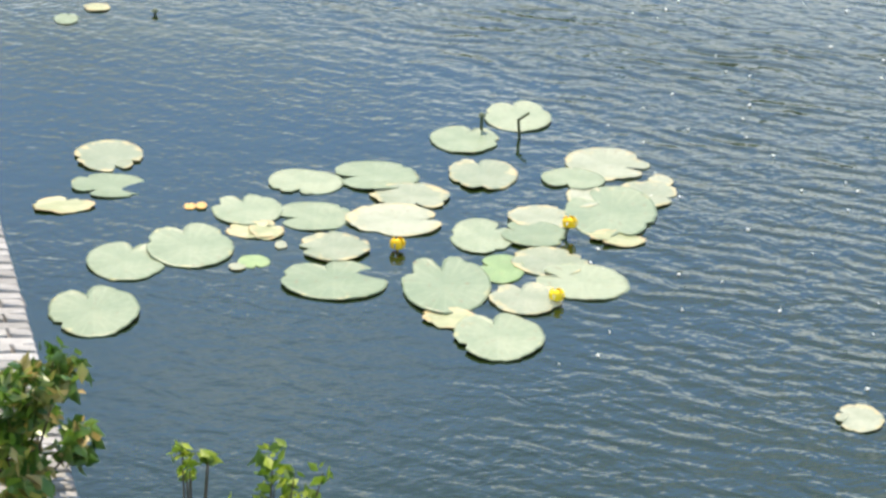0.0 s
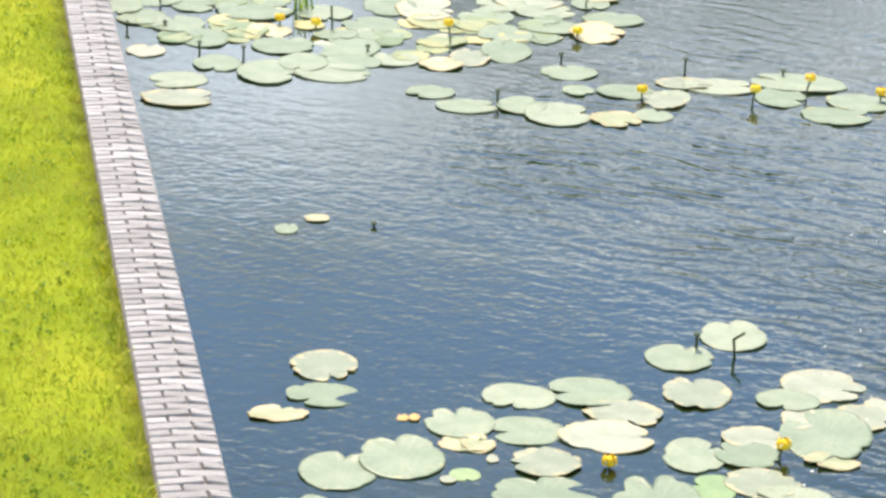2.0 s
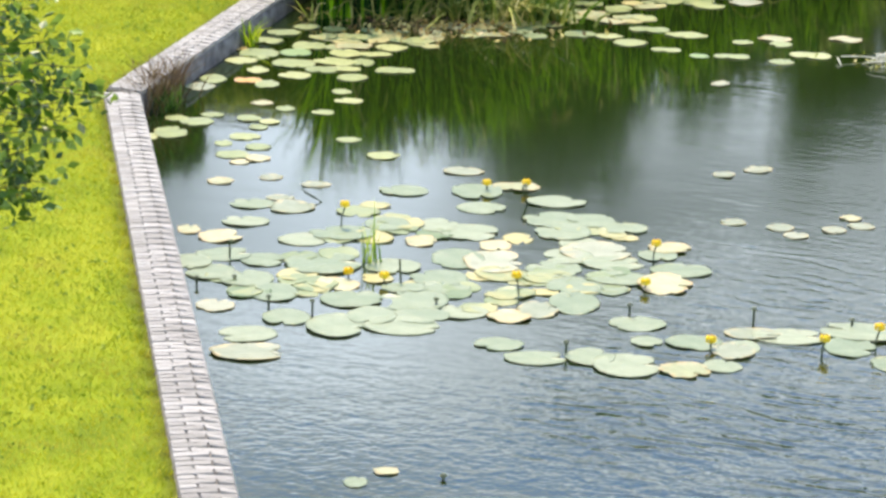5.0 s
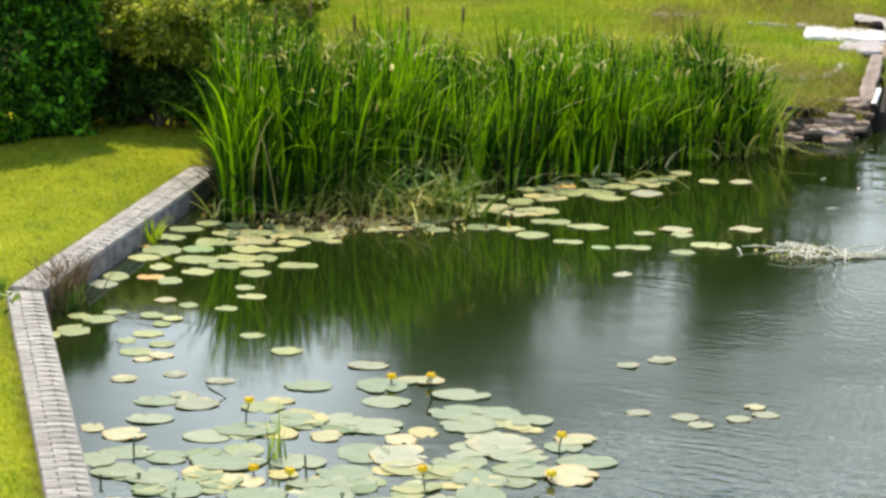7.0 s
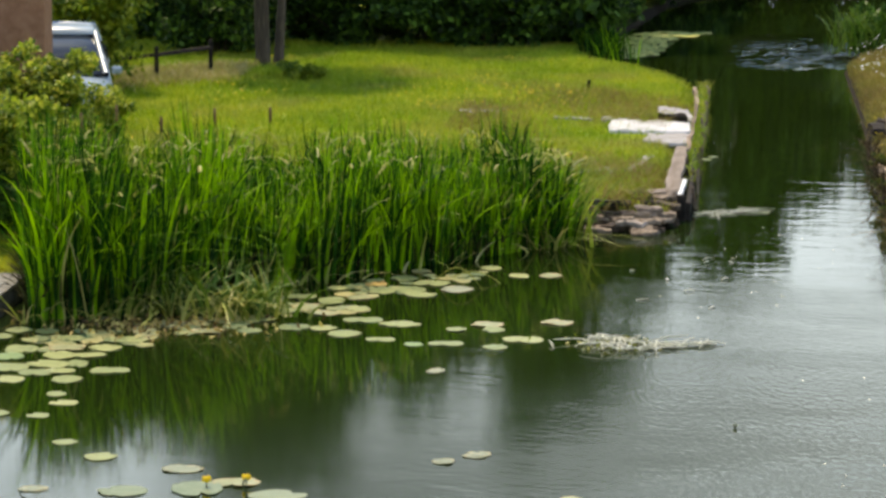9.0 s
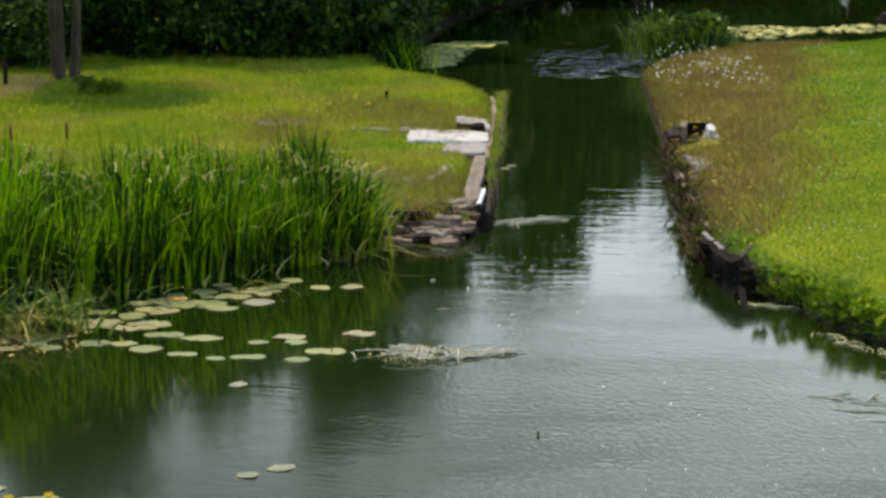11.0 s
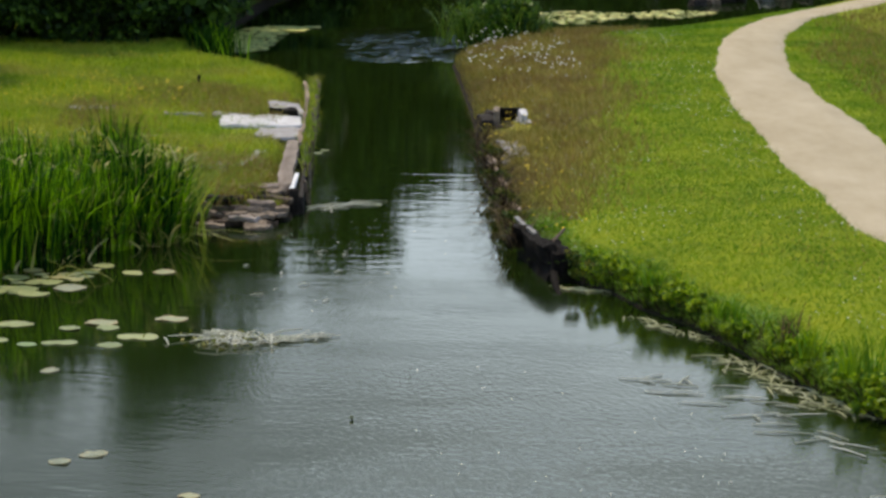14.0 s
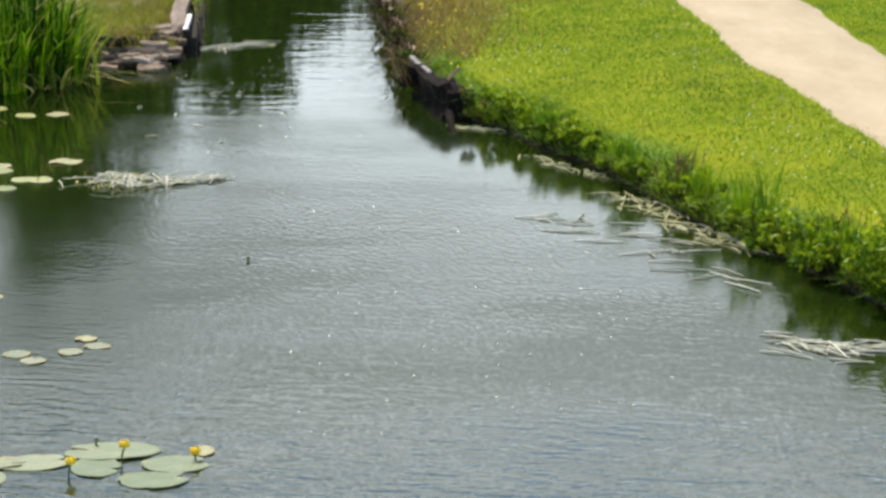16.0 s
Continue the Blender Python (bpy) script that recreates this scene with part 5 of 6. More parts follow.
# dry tips, kept pale so that they also stand in for glints on the leaves
bb, u = along_front(r6, 760, 2.2)
bb[:, 2] = 1.62 - 1.0 * r6.uniform(0, 1, 760) ** 1.6 - 0.15 * u
thing("reed_tips", mesh_of("reed_tips", *blades(r6, bb, 0.17, 0.030, 0.8, 1.4, 5, 0.7)), M_OLDREED, "dry broken reed leaf tips, pale to paint their glints", "reeds", kind="stuff")
bb, u = along_front(r6, 180, 0.75)
bb[:, 1] -= 0.30
thing("reed_litter", mesh_of("reed_litter", *blades(r6, bb, 0.55, 0.032, 0.6, 1.2, 6, 0.9)), M_OLDREED, "arching dry leaves and green shoots at the reeds' foot", "reeds", kind="stuff")
for x, y in zip(np.linspace(-6.05, -4.35, 13), 26.70 + 0.24 * np.sin(np.arange(13) * 2.4)):
    e = empty("iris", x, y, -0.05, "iris plant with arching green and yellowed leaves", "iris", "irises before the reeds")
    size = r6.uniform(0.55, 0.9)
    for q in r6.normal(0, 0.10, (16, 2)):
        child("leaf", blades(r6, np.array([[q[0], q[1], -0.05]]), size, 0.042, 0.30, 0.7, 7, 0.92), M_IRIS, e)
bb = np.stack([r6.normal(-5.25, 0.55, 70), r6.normal(26.6, 0.18, 70), np.full(70, -0.05)], 1)
thing("arching_leaves", mesh_of("arching_leaves", *blades(r6, bb, 0.55, 0.030, 0.35, 1.1, 8, 0.8)), M_OLDREED, "yellowed arching leaves drooping over the pads", "reeds", kind="stuff")
bb = np.stack([r6.normal(-5.2, 0.6, 30), r6.normal(26.35, 0.14, 30), np.full(30, -0.05)], 1)
thing("drooping_leaves", mesh_of("drooping_leaves", *blades(r6, bb, 0.46, 0.034, 0.4, 1.3, 8, 0.7)), M_OLDREED, "bleached leaves arching down onto the pads", "reeds", kind="stuff")
bb = np.stack([r6.normal(-5.5, 0.55, 380), r6.normal(25.95, 0.34, 380), r6.uniform(0.010, 0.035, 380)], 1)
thing("raft_litter", mesh_of("raft_litter", *leaves(r6, bb, 0.030, 0.0)), M_LITTER, "curled brown and yellow scraps among the pads", "plant litter", kind="stuff")
bb = np.stack([r6.normal(-2.0, 0.17, 130), r6.normal(31.3, 0.2, 130), np.full(130, -0.1)], 1)
thing("leaning_reeds", mesh_of("leaning_reeds", *blades(r6, bb, 0.95, 0.034, 0.35, 0.25, 6, 0.92)), M_SHRUB, "yellow-green leaning reeds at the bed's end", "reeds", kind="stuff")
for x, y, h in ((-6.3, 28.3, 1.75), (-5.9, 28.6, 1.6), (-6.6, 28.0, 1.7), (-4.9, 29.4, 1.62), (-5.4, 28.9, 1.66)):
    e = empty("cattail", x, y, 0, "brown cattail head on a thin reed stem", "cattail", "cattails")
    child("stem", tube([(0, 0, -0.1), (0.01, 0, h * 0.6), (0.03, 0, h)], [0.006, 0.005, 0.004], 5), M_REED, e)
    child("head", tube([(0.028, 0, h * 0.93), (0.029, 0, h * 0.94), (0.03, 0, h), (0.03, 0, h + 0.05), (0.03, 0, h + 0.06)], [0.004, 0.016, 0.018, 0.016, 0.003], 7), M_RUST, e, "dark brown velvety seed head")


# ---- shrubs, hedge and trees ----
def clumps(r, n, centre, half, size):
    c = r.uniform(-1, 1, (n, 3)) ** 3 * 0.25 + r.uniform(-1, 1, (n, 3)) * 0.75
    return np.asarray(centre) + c * np.asarray(half), r.uniform(0.6, 1.3, n) * size


def shrub(name, x, y, w, d, h, n, size, mat, label, category, seed, z=None, low=0.12, k=34, squash=0.8, grain=0.17, reach=(0, 0), single=False):
    """Stems from the root and a crown of leaf clumps with gaps."""
    r = np.random.default_rng(seed)
    z = float(land(np.array([x]), np.array([y]))[0]) if z is None else z
    e = empty(name, x, y, z, label, category)
    c, rad = clumps(r, k, (0, 0, h * (0.5 + low / 2)), (w / 2, d / 2, h * (0.5 - low / 2)), grain * min(w, h * 1.4))
    c[:, 2] = np.clip(c[:, 2], rad * 0.5, h - rad * 0.6)
    c[:, :2] += np.array(reach)
    stems = [tube([(0, 0, -0.05), tuple(q * np.array([0.4, 0.4, 0.45])), tuple(q)], [0.004 + 0.009 * h, 0.003 + 0.005 * h, 0.002], 5) for q in c[:: max(1, k // 12)]]
    if single:
        for v, f in stems:
            child("stem", (v, f), M_BARK, e)
    else:
        tagged(child("branchwork", stack(*stems), M_BARK, e), kind="stuff")
    pick = r.choice(k, n, p=rad ** 2 / (rad ** 2).sum())
    dv = r.normal(size=(n, 3))
    dv /= np.linalg.norm(dv, axis=1)[:, None]
    pos = c[pick] + dv * (rad[pick] * r.uniform(0.35, 1.1, n))[:, None] * np.array([1, 1, squash])
    pos[:, 2] = np.maximum(pos[:, 2], 0.02)
    child("foliage", leaves(r, pos, size, 0.2, dv * 0.8), mat, e)
    return e


def tree(x, y, h, w, n, size, seed, label, stems=1, low=0.12, mat=None):
    """A tapered trunk or several, limbs, and a crown of many leaf clumps."""
    r = np.random.default_rng(seed)
    z = float(land(np.array([x]), np.array([y]))[0])
    e = empty("tree", x, y, z, label, "tree", "trees of the wood")
    k = 46
    c, rad = clumps(r, k, (0, 0, h * (0.5 + low / 2)), (w / 2, w / 2, h * (0.5 - low / 2)), 0.15 * w)
    c[:, :2] *= (1.05 - 0.45 * (c[:, 2:] / h) ** 2)
    tr = []
    for s in range(stems):
        a, lean = s * 2.1 + 0.4, 0.10 * (stems > 1)
        foot = 0.17 * (stems > 1)
        pts = [(math.cos(a) * (foot + lean * h * t * 0.5), math.sin(a) * (foot + lean * h * t * 0.5), h * t * 0.85 - 0.1) for t in (0, 0.04, 0.2, 0.5, 1.0)]
        r0 = 0.018 * h / (1.0 if stems == 1 else 1.6)
        tr.append(tube(pts, [r0 * 1.5, r0 * 1.1, r0 * 0.9, r0 * 0.6, r0 * 0.15], 9))
    child("trunk", stack(*tr), M_BARK, e)
    limbs = [tube([(0, 0, q[2] * 0.45 + 0.1 * h), tuple(q * np.array([0.5, 0.5, 0.85])), tuple(q)], [0.006 * h, 0.004 * h, 0.002 * h], 5) for q in c[::3]]
    child("branchwork", stack(*limbs), M_BARK, e)
    pick = r.choice(k, n, p=rad ** 2 / (rad ** 2).sum())
    dv = r.normal(size=(n, 3))
    dv /= np.linalg.norm(dv, axis=1)[:, None]
    pos = c[pick] + dv * (rad[pick] * r.uniform(0.3, 1.15, n))[:, None]
    pos[:, 2] = np.maximum(pos[:, 2], 0.05)
    child("crown", leaves(r, pos, size, 0.4, dv * 0.5), mat or M_WOOD_LEAF, e)
    return e


# clipped evergreen hedge: leaves over a rounded block, dark inside
r7 = np.random.default_rng(70)
e = empty("hedge", -9.96, 28.14, 0.24, "dense dark evergreen hedge with sunlit top leaves", "hedge")
e.rotation_euler = (0, 0, radians(50))
n = 42000
pos = np.stack([r7.uniform(-2.2, 1.30, n), r7.uniform(-0.62, 0.62, n), r7.uniform(0.02, 2.02, n)], 1)
face = r7.integers(0, 3, n)
lump_ = 0.13 * np.sin(pos[:, 0] * 6.0 + 1.3 * np.sin(pos[:, 2] * 4)) * np.cos(pos[:, 2] * 7 + pos[:, 0] * 2) + r7.normal(0, 0.05, n)
pos[face == 0, 1] = -0.44 - 0.13 * pos[face == 0, 2] - lump_[face == 0]
pos[face == 1, 2] = 1.96 + lump_[face == 1]
end = (face == 2) & (r7.uniform(0, 1, n) < 0.75)
pos[end, 0] = 1.20 + 0.14 * np.sin(pos[end, 2] * 6 + pos[end, 1] * 5) + r7.normal(0, 0.06, end.sum())
child("foliage", leaves(r7, pos, 0.046, -0.1), M_HEDGE, e)
child("branchwork", stack(*[tube([(x, 0, -0.05), (x + 0.1, 0.05, 0.8), (x + 0.15, -0.05, 1.5)], [0.04, 0.03, 0.012], 6) for x in np.arange(-2.0, 1.0, 0.45)]), M_BARK, e)
shrub("garden_shrub", -8.2, 29.45, 2.3, 1.2, 1.50, 17000, 0.040, M_GARDEN, "broad yellow-green garden shrub overhanging shade", "shrub", 71, low=0.50, k=110, grain=0.11)
shrub("garden_shrub", -7.70, 30.9, 1.30, 1.0, 1.92, 10000, 0.040, M_GARDEN, "taller leafy green garden shrub", "shrub", 72, low=0.3, k=80, grain=0.12)
# an added dark leaf mass that stands for the shade below the crown
shrub("shade_fill_shrub", -8.10, 29.50, 2.3, 1.0, 0.80, 20000, 0.036, M_WOOD_LEAF, "low dark leaf mass added as the shade under the garden shrub", "shrub", 73, low=0.0, k=60)
TWIG_TIPS = ((-3.05, 3.14), (-3.1, 3.1), (-3.18, 3.18), (-3.19, 3.13), (-3.17, 3.05), (-3.16, 3.02), (-3.23, 2.97), (-3.25, 2.88), (-3.31, 2.78), (-3.26, 2.8), (-3.34, 2.8), (-3.15, 3.3), (-3.1, 3.26), (-3.14, 3.33), (-3.23, 3.38), (-3.29, 3.34), (-3.3, 3.46), (-3.34, 3.41), (-3.27, 3.25), (-3.23, 3.23), (-3.31, 3.12), (-3.29, 3.03), (-3.27, 2.95), (-3.34, 2.94), (-3.25, 3.07), (-3.34, 3.06))

def overhang_shrub():
    """An airy shrub whose arching twigs, hung with small rounded leaves, reach over the lawn."""
    r = np.random.default_rng(74)
    root = np.array((-5.2, 8.8, float(land(np.array([-5.2]), np.array([8.8]))[0])))
    e = empty("lawn_shrub", *root, "airy shrub with small rounded green leaves reaching over the lawn", "shrub")
    spots, twigs = [], []
    for k, (x, z) in enumerate(TWIG_TIPS):
        tip = np.array((x, 9.0 + r.normal(0, 0.10), z)) - root
        crook = tip + np.array((-0.30 - r.uniform(0, 0.15), r.normal(0, 0.1), r.uniform(-0.10, 0.06)))
        twigs.append(tube([(0, 0, -0.05), (tip[0] * 0.2, 0.0, tip[2] * 0.55), tuple(crook), tuple(tip)], [0.02, 0.012, 0.0035, 0.0015], 5))
        inner = x < -3.24
        for q in range(40 if inner else 12):
            u = r.uniform(0.45 if inner else 0.72, 1.02)
            spots.append(crook + (tip - crook) * u + r.normal(0, (0.055 if inner else 0.026), 3))
    tagged(child("branchwork", stack(*twigs), M_BARK, e), kind="stuff")
    child("foliage", leaves(r, np.array(spots), 0.025, 0.2), M_OVERHANG, e)


overhang_shrub()
shrub("bramble", -2.20, 8.55, 0.44, 0.70, 0.60, 1000, 0.036, M_BRAMBLE, "green shrub with reddish leaf tips on the brick edge", "shrub", 75, z=0.2, low=0.0, k=36, single=True)
shrub("willow_shoot", -1.22, 7.75, 0.42, 0.2, 1.27, 150, 0.028, M_SHRUB, "slender yellow-green willow shoot by the water", "shrub", 76, z=0.0, low=0.3, k=9)
shrub("willow_shoot", -1.45, 7.75, 0.12, 0.12, 0.98, 60, 0.024, M_SHRUB, "thin yellow-green willow shoot by the water", "shrub", 77, z=0.0, low=0.80, k=7, grain=0.3)
bb = np.stack([r7.normal(2.75, 0.42, 900), r7.normal(51.8, 0.35, 900), np.full(900, 0.1)], 1)
thing("bush_sedge", mesh_of("bush_sedge", *blades(r7, bb, 0.85, 0.026, 0.35, 0.5, 5, 0.9)), M_CANALBUSH, "long green sedge leaves through the canal mouth bush", "sedge", kind="stuff")
shrub("canal_bush", 2.85, 51.9, 1.6, 1.3, 0.72, 6500, 0.06, M_CANALBUSH, "low rounded green bush at the canal mouth", "shrub", 78, low=0.05)
shrub("yellow_shrub", -7.7, 33.3, 1.0, 0.7, 1.25, 7000, 0.028, M_GARDEN, "yellow-flowering green shrub before the parked car", "shrub", 82, low=0.1)
shrub("meadow_shrub", -6.9, 44.6, 0.9, 0.7, 0.26, 2500, 0.05, M_SHRUB, "low leafy weeds on the meadow", "shrub", 79, low=0.05)
shrub("roadside_shrub", -10.4, 43.0, 2.6, 1.6, 1.9, 9000, 0.06, M_SHRUB, "loose green shrub behind the parked car", "shrub", 80, low=0.1)
shrub("roadside_shrub", -8.9, 48.6, 2.6, 1.5, 1.6, 8000, 0.06, M_WOOD_LEAF, "loose dark green shrub behind the fence", "shrub", 81, low=0.05)
# weeds at the corner of the edging
bb = np.stack([r7.normal(-6.96, 0.08, 260), r7.normal(22.1, 0.24, 260), np.full(260, 0.0)], 1)
thing("dead_weeds", mesh_of("dead_weeds", *blades(r7, bb, 0.42, 0.008, 0.35, 0.3, 3, 0.8)), M_RUST, "dry reddish weed stems at the wall's corner", "weeds")
bb = np.stack([r7.normal(-6.87, 0.05, 60), r7.normal(22.0, 0.2, 60), np.full(60, 0.0)], 1)
thing("green_weeds", mesh_of("green_weeds", *blades(r7, bb, 0.2, 0.018, 0.4, 0.4, 3, 0.8)), M_CANALBUSH, "small green weeds at the wall's foot", "weeds")
bb = np.stack([r7.normal(-6.90, 0.03, 14), r7.normal(24.6, 0.1, 14), np.full(14, 0.0)], 1)
thing("green_weeds", mesh_of("green_weeds", *blades(r7, bb, 0.24, 0.03, 0.35, 0.4, 3, 0.8)), M_WEED, "small yellow-green plant growing at the wall's foot", "weeds")

WOOD = ((-14.5, 54.0, 8.0), (-11.8, 53.0, 6.8), (-9.2, 54.0, 9.4), (-6.6, 52.8, 6.4), (-4.5, 52.6, 6.0), (-3.5, 56.5, 8.8), (-2.9, 60.5, 6.0), (-2.4, 65.5, 5.8),
        (0.0, 69.5, 7.0), (1.9, 70.6, 5.6), (4.0, 71.6, 4.8), (6.6, 72.6, 4.8), (9.6, 74.2, 5.0), (13.2, 76.0, 5.5), (17.0, 78.0, 6.0), (21.5, 80.0, 6.5), (26.0, 80.5, 7.0), (-17.5, 50.0, 8.0))
for i, (x, y, h) in enumerate(WOOD):
    tree(x, y, h, 4.6, 13000, 0.125, 100 + i, "dense dark green broadleaf tree with foliage near the ground", low=0.0)
for i, (x, y, w, h) in enumerate(((-12.5, 50.6, 3.4, 1.8), (-9.6, 51.0, 3.2, 1.7), (-6.9, 50.6, 3.0, 1.6), (-4.6, 50.4, 2.6, 1.7), (-3.1, 51.6, 2.0, 1.5), (-3.0, 54.2, 2.2, 1.9), (-2.8, 57.6, 2.4, 2.0),
                                  (-2.3, 61.5, 2.6, 2.0), (-1.7, 64.6, 3.0, 1.9), (0.2, 67.0, 3.4, 1.8), (2.4, 68.0, 3.4, 1.8), (4.8, 68.8, 3.4, 1.8), (7.2, 69.6, 3.4, 1.8), (9.6, 70.4, 3.4, 1.8), (12.2, 71.4, 3.6, 1.9), (15.0, 72.4, 3.6, 1.9), (18.4, 74.0, 3.8, 2.0), (1.0, 69.5, 4.0, 2.6), (4.6, 71.0, 4.0, 2.6), (8.4, 72.2, 4.0, 2.6), (12.4, 73.6, 4.0, 2.6), (16.6, 75.4, 4.0, 2.6), (0.2, 72.4, 4.2, 3.4), (3.0, 73.6, 4.2, 3.4), (5.8, 74.6, 4.2, 3.4), (8.8, 75.6, 4.2, 3.4), (11.8, 77.0, 4.2, 3.4), (14.8, 78.4, 4.2, 3.4), (-5.6, 51.2, 3.0, 2.4), (-8.3, 51.4, 3.2, 2.4), (-11.0, 51.6, 3.2, 2.4))):
    shrub("waterside_bush", x, y, w, 1.6, h, 6500, 0.075, M_WOOD_LEAF, "dark green bush hanging over the far water", "shrub", 140 + i, z=0.12, low=0.0)
tree(-7.8, 46.9, 7.2, 3.6, 9000, 0.075, 190, "multi-stemmed tree shading the meadow's corner", stems=4, low=0.42)
r8 = np.random.default_rng(88)
bb = np.stack([r8.normal(-2.35, 0.22, 260), r8.normal(50.6, 0.3, 260), np.full(260, -0.05)], 1)
thing("far_reeds", mesh_of("far_reeds", *blades(r8, bb, 0.7, 0.03, 0.2, 0.3, 4, 0.9)), M_REED, "reed clump at the meadow's far corner", "reeds", kind="stuff")
# rafts of far pads, too many to count
def raft(name, n, x0, x1, y0, y1, keep, label):
    x, y = r8.uniform(x0, x1, n), r8.uniform(y0, y1, n)
    k = keep(x, y, shore_distance(x, y))
    v, f = specks(r8, np.stack([x[k], y[k], np.full(k.sum(), 0.0)], 1), np.full(k.sum(), 0.012), 0.065)
    v[:, 2] = 0.012 + (v[:, 2] - 0.012) * 0.12
    thing(name, mesh_of(name, v, f), M_RAFT, label, "lily pads", kind="stuff")


raft("far_pads", 1300, -2.4, -0.5, 51.1, 56.2, lambda x, y, d: (d < -0.03) & (x < np.interp(y, [51.2, 51.6, 53.0, 54.8, 55.5, 56.1], [-1.75, -1.5, -1.32, -1.22, -0.75, -0.55]) + 0.07 * np.sin(9 * y)) & (x > np.interp(y, [51.2, 55.0, 56.1], [-2.4, -2.3, -1.7])), "raft of pale lily pads beside the wood")
raft("far_lily_raft", 950, 3.6, 7.8, 56.4, 61, lambda x, y, d: (d < -0.1) & (np.abs(y - 58.2 - 0.42 * (x - 3.9)) < 1.45 - 0.25 * (x - 3.6) + 0.3 * np.sin(3 * x)), "long raft of yellowish lily pads on the back water")

# ---- canal walls, timber and stones ----
r9 = np.random.default_rng(9)


def stone(name, x, y, z, size, turn, mat, label, category, group="", rough=0.012):
    me = bpy.data.meshes.new(name)
    b = lump(size, rough=rough * 3, rng=r9, cuts=4, scale=max(1.0, 0.8 / max(size)))
    b.to_mesh(me)
    b.free()
    o = thing(name, me, mat, label, category, group)
    o.matrix_world = pose(x, y, z, *turn)
    return o


def lump(size, at=(0, 0, 0), turn=(0, 0, 0), rough=0.06, rng=None, cuts=3, taper=0.0, scale=1.0):
    """A broken, uneven block: a cut-up cube pushed about by smooth noise, narrower at the top by taper."""
    bm = bmesh.new()
    bmesh.ops.create_cube(bm, size=1.0)
    bmesh.ops.subdivide_edges(bm, edges=bm.edges[:], cuts=cuts, use_grid_fill=True)
    off = Vector(rng.uniform(-50, 50, 3))
    for v in bm.verts:
        c = v.co.copy()
        rnd = c.normalized() * 0.62
        c = c.lerp(rnd, 0.13)
        c = Vector((c.x * (1 - taper * (c.z + 0.5)), c.y * (1 - taper * (c.z + 0.5)), c.z))
        c = Vector((c.x * size[0], c.y * size[1], c.z * size[2]))
        v.co = c + noise.noise_vector(c * (4.0 * scale) + off) * rough + noise.noise_vector(c * (14.0 * scale) + off) * rough * 0.35
    bmesh.ops.transform(bm, matrix=pose(*at, *turn), verts=bm.verts)
    return bm


e = empty("quay_edge", -0.58, 32.9, 0.0, "weathered timber quay edge with posts along the canal", "quay")
part("beam", lump((0.17, 4.0, 0.10), (-0.14, 2.3, 0.25), (0, 0, -0.6), 0.03, r9, 9), M_PLANK, e, "wide sunbleached pinkish plank")
part("beam", lump((0.46, 0.34, 0.08), (-0.33, 0.52, 0.24), (1, -2, 8), 0.03, r9, 5), M_PLANK, e, "short cap plank at the corner")
for i in range(3):
    part("beam", lump((0.055, 2.50, 0.09), (-0.03 + 0.01 * r9.normal(), 5.4 + 2.5 * i, 0.22 + 0.02 * r9.normal()), (r9.normal(0, 0.5), 0, r9.normal(0, 0.8)), 0.03, r9, 7), M_TIMBER, e)
part("cap", lump((0.05, 1.35, 0.05), (-0.04, 0.75, 0.265), (0, 0, -2.0), 0.012, r9, 7), M_FRAME, e, "bleached white board along the edge")
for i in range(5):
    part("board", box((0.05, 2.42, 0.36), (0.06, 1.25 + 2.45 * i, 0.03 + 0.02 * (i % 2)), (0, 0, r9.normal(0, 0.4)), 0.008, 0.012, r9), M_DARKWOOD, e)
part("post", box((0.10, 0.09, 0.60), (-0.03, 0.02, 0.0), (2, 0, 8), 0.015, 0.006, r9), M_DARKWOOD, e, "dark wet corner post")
for i in range(10):
    part("post", box((0.035, 0.035, 0.62), (0.13, 0.9 + 1.2 * i, -0.04 + 0.04 * (i % 3)), (r9.normal(0, 3), r9.normal(0, 3), 10 * i), 0.01, 0.005, r9), M_TIMBER, e)
b2 = np.stack([np.full(900, -0.53) + r9.normal(0, 0.04, 900), 34.4 + 10.8 * r9.uniform(0, 1, 900) ** 0.7, np.full(900, 0.18)], 1)
thing("quay_grass", mesh_of("quay_grass", *blades(r9, b2, 0.15, 0.011, 0.5, 0.5, 3, 0.9)), M_MEADOW, "yellow-green grass hanging over the timber quay", "grass", kind="stuff")
# a tumbled corner of flat stones stepping down to the water
for k, (x0, x1, y0, z0, count) in enumerate(((-1.62, -0.86, 31.95, 0.02, 6), (-1.55, -0.80, 32.25, 0.07, 6), (-1.42, -0.76, 32.55, 0.12, 5), (-1.25, -0.74, 32.85, 0.17, 4), (-1.15, -0.72, 33.1, 0.20, 3), (-2.05, -1.50, 32.75, 0.14, 4), (-2.0, -1.55, 32.4, 0.06, 3))):
    for q in range(count):
        x = x0 + (x1 - x0) * (q + 0.5) / count + r9.normal(0, 0.04)
        stone("flat_stone", x, y0 + r9.normal(0, 0.07) + 0.10 * (q % 2), z0 + r9.uniform(0, 0.03), (r9.uniform(0.20, 0.40), r9.uniform(0.16, 0.30), r9.uniform(0.045, 0.075)), (r9.normal(0, 6), r9.normal(0, 7), r9.uniform(-30, 30)), M_RUBBLE,
              "rough brown flat stone stacked at the quay's corner", "stone", "stacked stones at the quay corner", 0.008)
